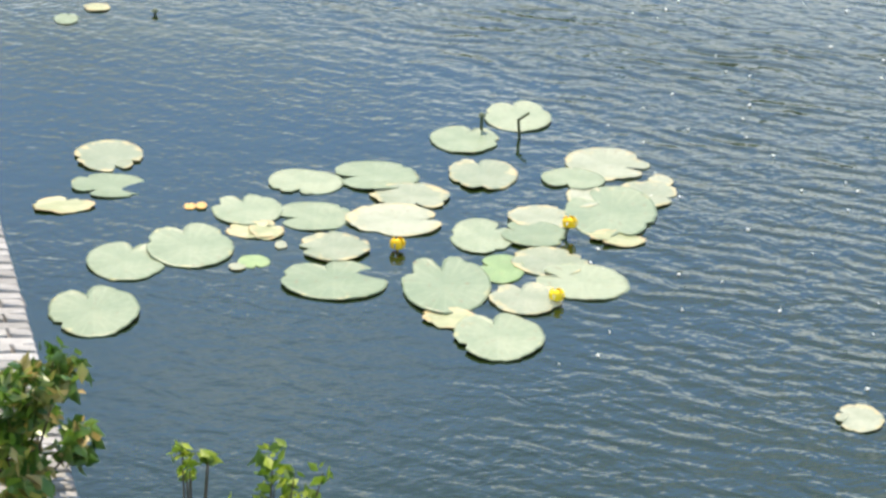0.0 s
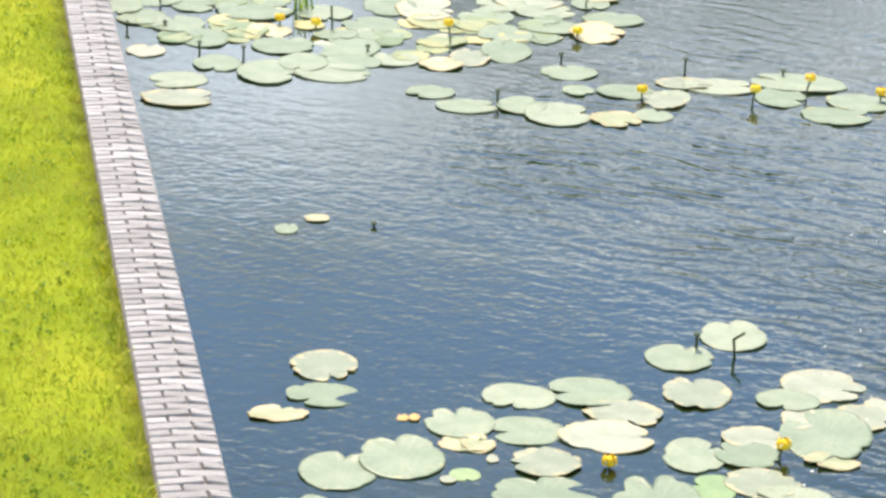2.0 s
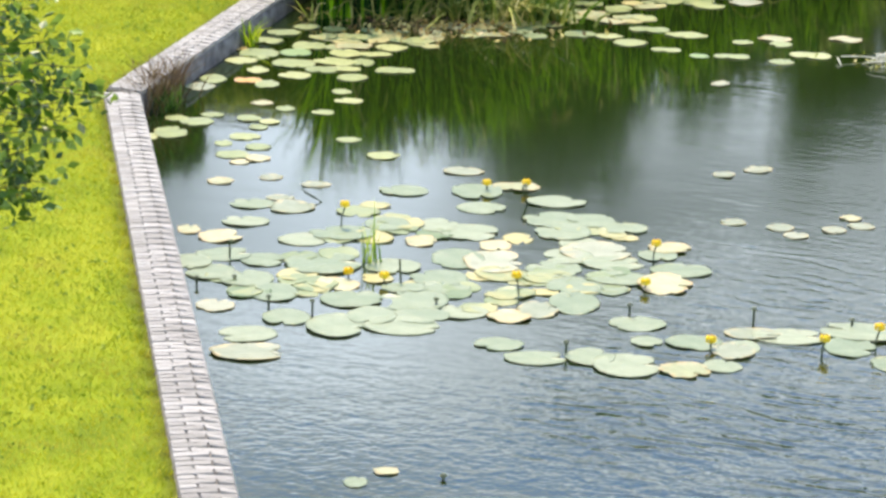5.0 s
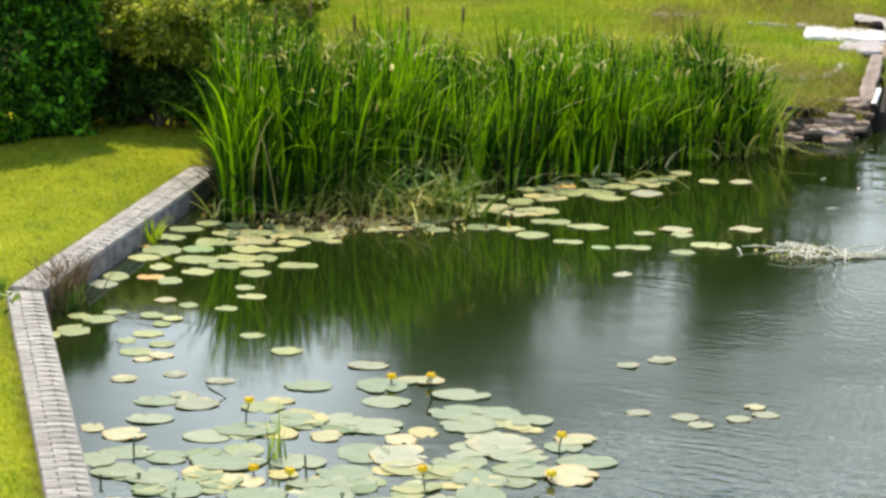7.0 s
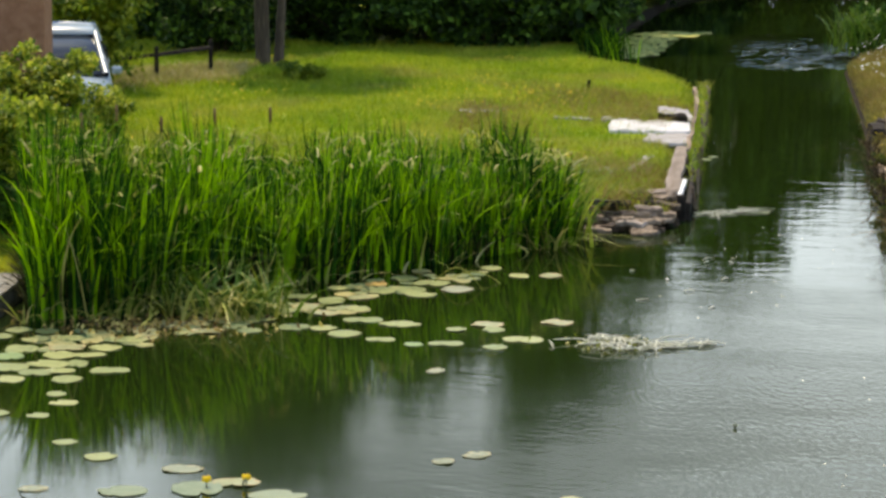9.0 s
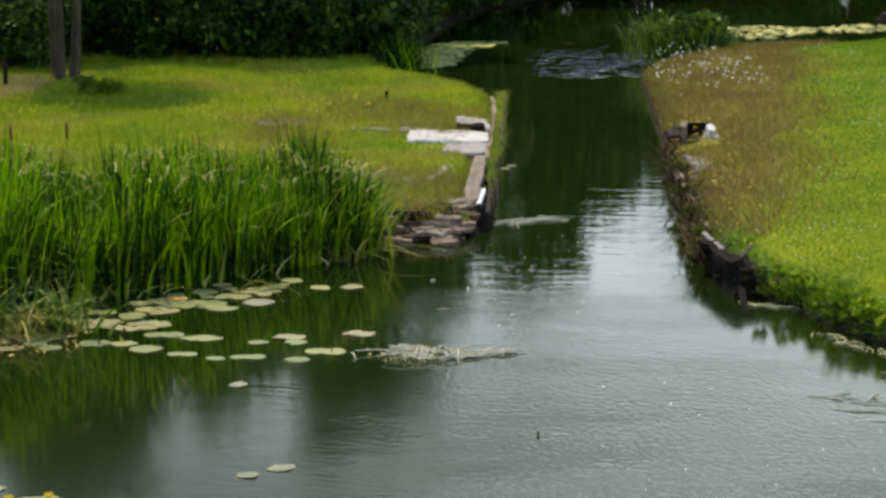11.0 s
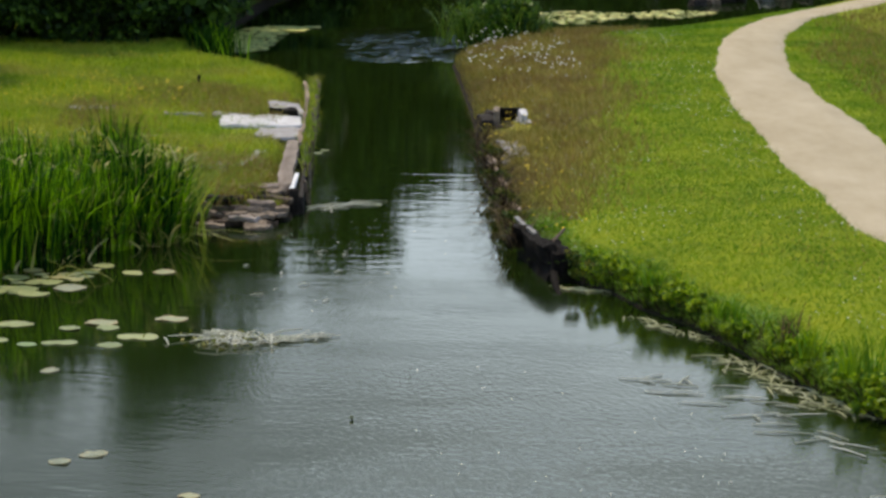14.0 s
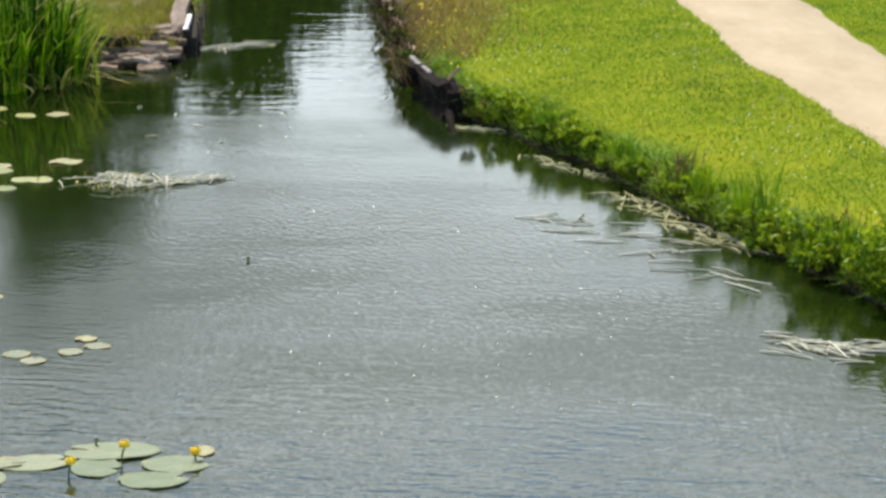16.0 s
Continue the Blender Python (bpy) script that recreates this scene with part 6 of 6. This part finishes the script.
for x, y, z, w, d, turn in ((-1.16, 32.02, 0.09, 0.34, 0.20, -14), (-0.98, 32.50, 0.20, 0.30, 0.18, 10), (-0.92, 31.85, 0.015, 0.16, 0.12, 40)):
    stone("flat_stone", x, y, z, (w, d, 0.045), (r9.normal(0, 4), r9.normal(0, 4), turn), M_PLANK, "pale brown flat stone lying on the heap", "stone", "stacked stones at the quay corner", 0.008)
for x, y, z, w, d, turn in ((-0.98, 33.28, 0.22, 0.55, 0.16, 3), (-1.38, 32.74, 0.19, 0.34, 0.16, -12), (-1.70, 32.55, 0.24, 0.85, 0.10, 20)):
    stone("log", x, y, z, (w, d, 0.07), (0, 3, turn), M_DARKWOOD, "dark weathered timber lying on the stones", "log", "timbers on the stones")
bq = np.stack([r9.normal(-1.35, 0.22, 160), r9.normal(33.0, 0.22, 160), np.full(160, 0.16)], 1)
thing("heap_grass", mesh_of("heap_grass", *blades(r9, bq, 0.24, 0.013, 0.5, 0.6, 4, 0.9)), M_DRYGRASS, "golden grass growing between the heaped stones", "grass", kind="stuff")
stone("concrete_slab", -1.19, 39.42, 0.245, (1.12, 1.10, 0.07), (0, 0, 1), M_SLAB, "bright bleached concrete slab lying in the meadow", "slab", "slabs in the meadow")
stone("concrete_slab", -0.92, 38.30, 0.228, (0.62, 0.85, 0.06), (1, 0, -3), M_STONE, "pale lilac-grey slab lying in the meadow", "slab", "slabs in the meadow")
stone("concrete_slab", -0.86, 40.75, 0.25, (0.46, 0.85, 0.08), (4, 3, 6), M_STONE, "grey broken slab tilted in the grass", "slab", "slabs in the meadow")
# a dark block set where the tilted slab throws its shadow
stone("timber_beam", -0.90, 40.35, 0.28, (0.40, 0.14, 0.10), (0, 3, 4), M_DARKWOOD, "dark strip laid as the tilted slab's shadow", "timber")
stone("concrete_slab", -1.62, 40.20, 0.235, (0.55, 0.40, 0.06), (0, 2, -3), M_STONE, "grey slab edge showing through the grass", "slab", "slabs in the meadow")
stone("concrete_slab", -2.28, 40.32, 0.235, (0.62, 0.26, 0.05), (0, 2, 3), M_STONE, "grey sunken slab edge in the grass", "slab", "slabs in the meadow")
stone("concrete_slab", -1.20, 35.9, 0.232, (0.13, 1.5, 0.05), (0, 0, -7), M_STONE, "narrow grey paving strip in the meadow", "slab", "slabs in the meadow")
for x, y in ((-1.62, 35.4), (-1.9, 35.8), (-1.75, 35.1), (-3.5, 41.0), (-3.85, 41.02)):
    stone("concrete_slab", x, y, 0.228, (r9.uniform(0.25, 0.45), r9.uniform(0.15, 0.4), 0.05), (0, 0, r9.uniform(-15, 15)), M_STONE, "small worn slab sunk in the meadow", "slab", "slabs in the meadow")
stone("stake", -2.29, 43.8, 0.31, (0.04, 0.04, 0.22), (8, 10, 20), M_DARKWOOD, "short dark stake leaning in the meadow", "stake", rough=0.004)
# rocks in the back water
for x, y, w, mat in ((7.6, 61.6, 0.45, M_DARKWOOD), (7.95, 62.0, 0.5, M_RUBBLE), (8.3, 62.4, 0.55, M_DARKWOOD), (8.65, 62.7, 0.4, M_DARKWOOD), (9.3, 63.0, 0.4, M_LEDGE), (9.75, 63.4, 0.5, M_RUBBLE), (10.3, 63.9, 0.45, M_DARKWOOD)):
    stone("shore_rock", x, y, 0.02, (w * 0.75, 0.3, 0.22), (r9.normal(0, 12), r9.normal(0, 12), r9.uniform(-40, 40)), mat, "half-sunken rough rock in the back water", "rock", "rocks in the back water", 0.02)
# right side of the canal
stone("stone_block", 1.98, 39.9, 0.16, (0.22, 0.9, 0.24), (0, 0, 2), M_DARKWOOD, "dark weathered masonry block at the canal's edge", "stone", "blocks by the canal")
stone("stone_block", 2.06, 40.4, 0.22, (0.14, 0.3, 0.16), (0, 8, 2), M_RUBBLE, "brown masonry block at the canal's edge", "stone", "blocks by the canal")
e = empty("masonry_box", 2.28, 39.75, 0.16, "low stone box with a dark hollow in the grass", "stone")
# back slab and hollow are near-black, painted as the shade inside the box
for q, (sx, sy, sz, px, py, mat) in enumerate(((0.40, 0.10, 0.06, 0.0, -0.30, M_RUBBLE), (0.40, 0.10, 0.24, 0.0, 0.30, M_ROT_AND_SHADE), (0.08, 0.55, 0.26, -0.17, 0.0, M_RUBBLE), (0.10, 0.62, 0.22, 0.20, 0.0, M_SLAB))):
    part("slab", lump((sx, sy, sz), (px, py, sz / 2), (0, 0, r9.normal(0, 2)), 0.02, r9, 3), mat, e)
part("hollow", lump((0.28, 0.50, 0.05), (0.0, 0.0, 0.03), (0, 0, 0), 0.01, r9, 2), M_ROT_AND_SHADE, e, "black fill painted as the box's shaded hollow")
stone("stone_block", 2.52, 39.6, 0.22, (0.16, 0.55, 0.12), (0, 6, 12), M_SLAB, "pale stone block in the grass", "stone", "blocks by the canal")
stone("concrete_slab", 2.20, 37.1, 0.20, (0.30, 1.3, 0.06), (0, 0, 4), M_STONE, "pale slab beside the canal", "slab", "blocks by the canal")
stone("concrete_slab", 2.06, 36.2, 0.18, (0.10, 0.8, 0.05), (0, 0, -3), M_STONE, "narrow pale slab beside the canal", "slab", "blocks by the canal")
for i in range(6):
    stone("edge_board", 1.96 - 0.02 * i, 30.4 + 1.15 * i, 0.18, (0.06, 0.9, 0.09), (r9.normal(0, 2), r9.normal(0, 3), r9.normal(2, 1.5)), M_TIMBER, "broken weathered edge board along the canal", "board", "boards by the canal")
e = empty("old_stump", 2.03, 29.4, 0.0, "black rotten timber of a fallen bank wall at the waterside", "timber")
part("plank", lump((0.16, 1.7, 0.52), (-0.02, 0.10, 0.10), (0, -10, 9), 0.05, r9, 7, 0.1), M_ROT_AND_SHADE, e)
part("post", lump((0.34, 0.8, 0.50), (0.12, -0.45, 0.08), (4, 6, 10), 0.06, r9, 5, 0.35), M_ROT_AND_SHADE, e)
part("cap", lump((0.05, 0.9, 0.03), (-0.12, 0.55, 0.37), (2, -8, 9), 0.012, r9, 5), M_LEDGE, e, "pale weathered top edge")
child("branch", tube([(0.02, -0.55, 0.22), (0.13, -0.25, 0.34), (0.26, 0.0, 0.42)], [0.028, 0.024, 0.016], 6), M_TIMBER, e, "broken branch propped across")
child("branch", tube([(0.10, -0.75, 0.08), (0.09, -1.2, 0.03), (0.12, -1.6, -0.04)], [0.05, 0.04, 0.02], 6), M_ROT_AND_SHADE, e, "dead branch dipping into the water")
for k, (x, y, w, h) in enumerate(((1.90, 31.2, 0.35, 0.30), (1.86, 32.6, 0.40, 0.26), (1.85, 34.4, 0.35, 0.24), (1.88, 36.6, 0.35, 0.26), (2.42, 28.5, 0.45, 0.34))):
    shrub("canal_weed", x, y, w, w * 1.8, h, 500, 0.026, M_CANALWEED, "dark leafy weeds hanging at the canal's edge", "weeds", 250 + k, low=0.0, k=12)
bb = np.stack([r9.normal(1.83, 0.06, 560), 29.9 + 9.0 * r9.uniform(0, 1, 560) ** 1.4, np.full(560, 0.12)], 1)
thing("hanging_weeds", mesh_of("hanging_weeds", *blades(r9, bb, 0.34, 0.016, 0.9, 1.2, 5, 0.9)), M_DEADWEED, "brown dead weeds hanging over the canal's edge", "weeds", kind="stuff")
BANK_Y = [q[1] for q in SHORE if q[0] > 2.1 and 16 < q[1] < 29][::-1]
BANK_X = [q[0] for q in SHORE if q[0] > 2.1 and 16 < q[1] < 29][::-1]
for i in range(24):
    y = 20.0 + 0.365 * i + r9.normal(0, 0.08)
    w, h = r9.uniform(0.30, 0.52), r9.uniform(0.16, 0.30) + 0.10 * (y < 22)
    shrub("bank_weed", float(np.interp(y, BANK_Y, BANK_X)) + r9.uniform(0.06, 0.16), y, w, w * 1.3, h, 620, 0.026, M_WEED, "leafy green weeds overhanging the bank", "weeds", 200 + i, low=0.0, k=14)
for x, y, h in ((4.15, 22.9, 0.34), (4.85, 20.9, 0.40), (3.45, 25.3, 0.22), (2.95, 27.0, 0.2), (4.7, 21.5, 0.3), (4.35, 23.0, 0.45), (5.15, 21.3, 0.5), (5.45, 21.0, 0.35), (3.95, 23.6, 0.3)):
    bb = np.stack([r9.normal(x, 0.06, 26), r9.normal(y, 0.06, 26), np.full(26, 0.28)], 1)
    thing("sedge_tuft", mesh_of("sedge_tuft", *blades(r9, bb, h, 0.018, 0.25, 0.2, 4, 0.9)), M_BANK, "upright tuft of green sedge on the bank", "sedge", "sedge tufts")

for k, (x, y, w, h) in enumerate(((4.68, 21.6, 0.7, 0.42), (4.92, 20.9, 0.7, 0.46), (5.12, 20.2, 0.8, 0.50), (4.36, 22.5, 0.5, 0.32))):
    shrub("tall_bank_weed", x, y, w, w * 1.1, h, 1100, 0.03, M_WEED, "tall leafy green weeds crowding the bank", "weeds", 230 + k, low=0.0, k=18)
for x, y in ((4.75, 21.9), (5.0, 21.2), (3.9, 24.4)):
    bb = np.stack([r9.normal(x, 0.10, 40), r9.normal(y, 0.12, 40), np.full(40, 0.28)], 1)
    thing("dock_stems", mesh_of("dock_stems", *blades(r9, bb, 0.24, 0.010, 0.35, 0.2, 3, 0.7)), M_RUST, "reddish brown dock stems in the bank grass", "weeds", kind="stuff")


def floating(name, n, x0, y0, x1, y1, spread, length, label, mat, z=0.012, turn=None):
    """Cut reed stalks lying on the water."""
    r = np.random.default_rng(int(abs(x0 * 100 + y0 * 7)))
    t = r.uniform(0, 1, n)
    ps = []
    base_turn = math.atan2(y1 - y0, x1 - x0) if turn is None else turn
    for q in t:
        x, y = x0 + (x1 - x0) * q + r.normal(0, spread), y0 + (y1 - y0) * q + r.normal(0, spread)
        a, l = base_turn + r.normal(0, 0.6), length * r.uniform(0.4, 1.3)
        c, s = math.cos(a) * l / 2, math.sin(a) * l / 2
        up = abs(r.normal(0, 0.005))
        ps.append(tube([(x - c, y - s, z - 0.005), (x, y, z + up), (x + c, y + s, z - 0.004)], [0.004, 0.007, 0.004], 4))
    v, f = stack(*ps)
    thing(name, mesh_of(name, v, f), mat, label, "plant litter", kind="stuff")


floating("floating_reeds", 90, 3.38, 24.9, 4.18, 22.6, 0.11, 0.34, "cut straw and reed stalks drifting against the bank", M_STRAW)
floating("bank_straw", 22, 2.12, 28.25, 2.58, 28.05, 0.03, 0.20, "pale straw caught along the bank", M_STRAW)
floating("bank_straw", 30, 2.72, 26.75, 3.30, 25.6, 0.05, 0.18, "pale straw caught along the bank", M_STRAW)
floating("drifting_stalks", 26, 2.8, 24.2, 3.7, 21.6, 0.24, 0.40, "loose pale reed stalks drifting on the water", M_BLEACH, turn=-0.2)
floating("drifting_stalks", 40, 3.95, 19.75, 4.55, 19.35, 0.13, 0.36, "pale reed stalks drifting on the water", M_BLEACH)
floating("floating_branch", 26, -0.75, 25.55, -0.25, 25.75, 0.06, 0.45, "bleached reed stalks trailing from a floating tangle", M_BLEACH, 0.02)
e = empty("floating_tangle", -1.05, 25.6, 0.0, "floating tangle of bleached twigs and grey-green weed", "plant litter")
rq = np.random.default_rng(52)
for k in range(46):
    q, a, ln = rq.normal(0, (0.22, 0.12)), rq.uniform(0, 6.28), rq.uniform(0.08, 0.24)
    child("twig", tube([(q[0] - math.cos(a) * ln, q[1] - math.sin(a) * ln, 0.0), (q[0], q[1], rq.uniform(0.02, 0.09)), (q[0] + math.cos(a) * ln, q[1] + math.sin(a) * ln, rq.uniform(0.0, 0.08))], [0.004, 0.008, 0.004], 5), M_BLEACH, e)
tagged(child("weed", leaves(rq, np.stack([rq.normal(0, 0.24, 90), rq.normal(0, 0.13, 90), rq.uniform(0.0, 0.05, 90)], 1), 0.03, 0.0), M_OLDREED, e), kind="stuff")
floating("canal_litter", 26, -0.45, 33.2, 0.3, 33.8, 0.10, 0.4, "straw drifting at the canal's mouth", M_BLEACH)
floating("canal_litter", 10, -0.9, 27.5, 0.0, 30.5, 0.3, 0.12, "small plant litter drifting on the water", M_BLEACH)
for a, b, h in (((-3.05, 28.6, 0), (-2.5, 28.2, 0), 0.20), ((-2.9, 28.9, 0), (-2.35, 28.6, 0), 0.10)):
    mid = [(a[0] + (b[0] - a[0]) * t, a[1] + (b[1] - a[1]) * t, h * math.sin(math.pi * t) - 0.01) for t in np.linspace(0, 1, 8)]
    thing("bent_reed_stem", smooth(mesh_of("bent_reed_stem", *tube(mid, [0.006] * 8, 6))), M_OLDREED, "dry reed stem arched over the water", "reed")
for i in range(14):
    q = A + EDGE_U * 9.0 * r9.uniform(0, 1) ** 1.3 - IN * r9.uniform(0.0, 0.02)
    stone("waterline_stone", q.x, q.y, -0.018, (r9.uniform(0.04, 0.07), r9.uniform(0.10, 0.24), 0.04), (r9.normal(0, 3), r9.normal(0, 3), 20 + r9.normal(0, 6)), M_LEDGE, "pale broken footing stone at the waterline", "stone", "stones along the edging", 0.008)

# ---- house, car, fence ----
house = empty("house", -9.2, 35.4, 0.2, "brown brick house behind the garden shrubs", "house")
part("wall", box((1.25, 0.4, 3.0), (-0.13, 0.0, 1.5), bevel=0.01), M_WALL, house)
part("main_wall", box((3.2, 4.4, 3.0), (-2.25, 2.4, 1.5), bevel=0.01), M_WALL, house)
TURN = -9
part("terrace_wall", box((0.15, 5.4, 1.35), (-1.02, -2.87, 0.675), (0, 0, TURN), bevel=0.01), M_WALL, house, "low brown brick terrace wall")
part("side_wall", box((0.3, 5.4, 2.5), (-2.05, -2.7, 1.25), (0, 0, TURN), bevel=0.01), M_WALL, house)
w = part("window", box((0.05, 4.6, 1.1), (-1.88, -2.7, 1.55), (0, 0, TURN), bevel=0.005), M_GLASS, house, "dark window band")
part("frame", box((0.08, 4.8, 0.08), (-1.85, -2.7, 1.95), (0, 0, TURN), bevel=0.01), M_FRAME, w, "white window frame")
part("fascia", box((0.3, 5.4, 0.40), (-1.73, -2.7, 2.22), (0, 0, TURN), bevel=0.01), M_FRAME, house, "grey-white fascia board")
part("coping", box((0.19, 5.4, 0.04), (-1.02, -2.87, 1.37), (0, 0, TURN), bevel=0.01), M_FRAME, house, "white coping on the terrace wall")
part("railing", box((0.05, 5.4, 0.05), (-1.02, -2.87, 1.52), (0, 0, TURN), bevel=0.01), M_FRAME, house, "white handrail")
for k in range(5):
    v = 0.5 + 1.1 * k
    part("baluster", box((0.04, 0.04, 0.16), (-0.60 - 0.156 * v, -0.2 - 0.988 * v, 1.45), (0, 0, TURN), bevel=0.006), M_FRAME, house)
part("roof", box((3.6, 4.8, 0.2), (-2.3, 2.5, 3.08), bevel=0.03), M_DARKWOOD, house)


def car(x, y, z, turn):
    """A small hatchback: lofted body, glass, wheels, lamps."""
    e = empty("car", x, y, z, "pale silver-blue parked car beside the house", "car")
    e.rotation_euler = (0, 0, radians(turn))

    def loft(secs, half):
        vs, fs = [], []
        for px, z0, z1, w0, w1 in secs:
            vs += [(px, -w0, z0), (px, -w0 * 1.02, (z0 + z1) / 2), (px, -w1, z1), (px, -w1 * 0.5, z1 + half), (px, w1 * 0.5, z1 + half), (px, w1, z1), (px, w0 * 1.02, (z0 + z1) / 2), (px, w0, z0)]
        for i in range(len(secs) - 1):
            for k in range(8):
                fs.append([i * 8 + k, i * 8 + (k + 1) % 8, (i + 1) * 8 + (k + 1) % 8, (i + 1) * 8 + k])
        for s in (0, len(secs) - 1):
            fs += [[s * 8 + 0, s * 8 + 1, s * 8 + 6, s * 8 + 7], [s * 8 + 1, s * 8 + 2, s * 8 + 5, s * 8 + 6], [s * 8 + 2, s * 8 + 3, s * 8 + 4, s * 8 + 5]]
        return np.array(vs), np.array(fs)

    child("body", loft([(-2.0, 0.35, 0.85, 0.70, 0.68), (-1.9, 0.22, 0.95, 0.82, 0.78), (-0.9, 0.2, 0.97, 0.84, 0.80), (0.8, 0.2, 0.95, 0.84, 0.79), (1.6, 0.22, 0.82, 0.82, 0.72), (1.95, 0.3, 0.66, 0.72, 0.62)], 0.03), M_CAR, e)
    child("cabin_glass", loft([(-1.85, 0.93, 1.0, 0.74, 0.72), (-1.5, 0.93, 1.40, 0.76, 0.60), (0.2, 0.93, 1.42, 0.77, 0.60), (1.05, 0.93, 0.98, 0.76, 0.70)], 0.01), M_GLASS, e, "dark car windows")
    child("roof", loft([(-1.6, 1.385, 1.40, 0.62, 0.58), (-0.6, 1.42, 1.45, 0.63, 0.58), (0.25, 1.40, 1.43, 0.62, 0.58)], 0.02), M_CAR, e)
    for px, a, b in ((0.2, (0.2, 0.615, 1.42), (1.08, 0.735, 0.95)), (-0.5, (-0.5, 0.63, 1.42), (-0.5, 0.785, 0.95)), (-1.6, (-1.5, 0.615, 1.41), (-1.85, 0.75, 0.97))):
        for s in (1, -1):
            child("pillar", tube([(a[0], a[1] * s, a[2]), (b[0], b[1] * s, b[2])], [0.035, 0.045], 6), M_CAR, e)
    for s in (1, -1):
        part("mirror", box((0.08, 0.15, 0.11), (0.75, 0.88 * s, 0.98), bevel=0.03), M_CAR, e)
        part("headlight", box((0.16, 0.26, 0.14), (1.80, 0.56 * s, 0.62), (0, 0, -18 * s), 0.03), M_FRAME, e)
        for px in (-1.25, 1.25):
            bm = bmesh.new()
            bmesh.ops.create_cone(bm, cap_ends=True, segments=20, radius1=0.30, radius2=0.30, depth=0.19, matrix=pose(px, 0.76 * s, 0.30, 90, 0, 0))
            wh = part("wheel", bm, M_RUBBER, e, "black tyre")
            bm = bmesh.new()
            bmesh.ops.create_cone(bm, cap_ends=True, segments=16, radius1=0.19, radius2=0.17, depth=0.03, matrix=pose(px, 0.855 * s, 0.30, 90 * s, 0, 0))
            part("rim", bm, M_FRAME, wh)
    return e


car(-9.2, 37.4, 0.23, -76)
fence = empty("fence", -9.4, 43.4, 0.2, "dark weathered post and rail fence on the meadow", "fence")
for i in range(3):
    x, y = 0.64 * i - 0.4, 1.22 * i - 0.3
    part("post", box((0.07, 0.07, 0.68), (x, y, 0.23), (0, 0, 25), 0.01, 0.004, r9), M_DARKWOOD, fence)
    if i < 2:
        part("rail", box((1.39, 0.035, 0.06), (x + 0.32, y + 0.61, 0.44), (0, 0, 62), 0.008, 0.004, r9), M_DARKWOOD, fence)

# ---- bricks of the edging, row by row ----
br = random.Random(4)
PITCH = 0.068
SKEW = 3.5
BOND = (((0.10, 0.2, True), (0.25, 0.1, False)), ((0.05, 0.1, True), (0.20, 0.2, False)))


def joined_course(name, a, u, inward, first, last, parent, tight=1.0, skew=0):
    """The farther courses of the edging, laid in the same bond but in one mesh."""
    vs, fs, nv, turn = [], [], 0, math.degrees(math.atan2(inward.y, inward.x))
    for i in range(first, last):
        for off, ln, nose in BOND[i % 2]:
            me = br.choice(BRICKS[(ln, nose)])
            q = a + u * (0.035 + i * PITCH - (off - 0.15) * math.tan(radians(skew))) + inward * (off + 0.002)
            m = pose(q.x, q.y, 0.197 + br.gauss(0, 0.0014), br.gauss(0, 0.4), 0, turn + skew + br.gauss(0, 0.3)) @ Matrix.Diagonal((1, tight, 1, 1))
            vs += [tuple(m @ v.co) for v in me.vertices]
            fs += [[nv + k for k in p.vertices] for p in me.polygons]
            nv += len(me.vertices)
    me = bpy.data.meshes.new(name)
    me.from_pydata(vs, [], fs)
    thing(name, me, M_BRICK_FAR, kind="stuff", parent=parent)


rows = int((C - A).length / PITCH)
for i in range(150):
    for off, ln, nose in BOND[i % 2]:
        lay(wall_1, A + EDGE_U * (0.035 + i * PITCH - (off - 0.15) * math.tan(radians(SKEW))) + IN * (off + 0.002), EDGE_U, IN, ln, nose, br)
joined_course("far_bricks", A, EDGE_U, IN, 150, rows, wall_1, 1.04, SKEW)
joined_course("coping_bricks", C + Vector((0, 0.05, 0)), Vector((0, 1, 0)), Vector((-1, 0, 0)), 0, int(5.7 / PITCH), wall_2, 1.085)
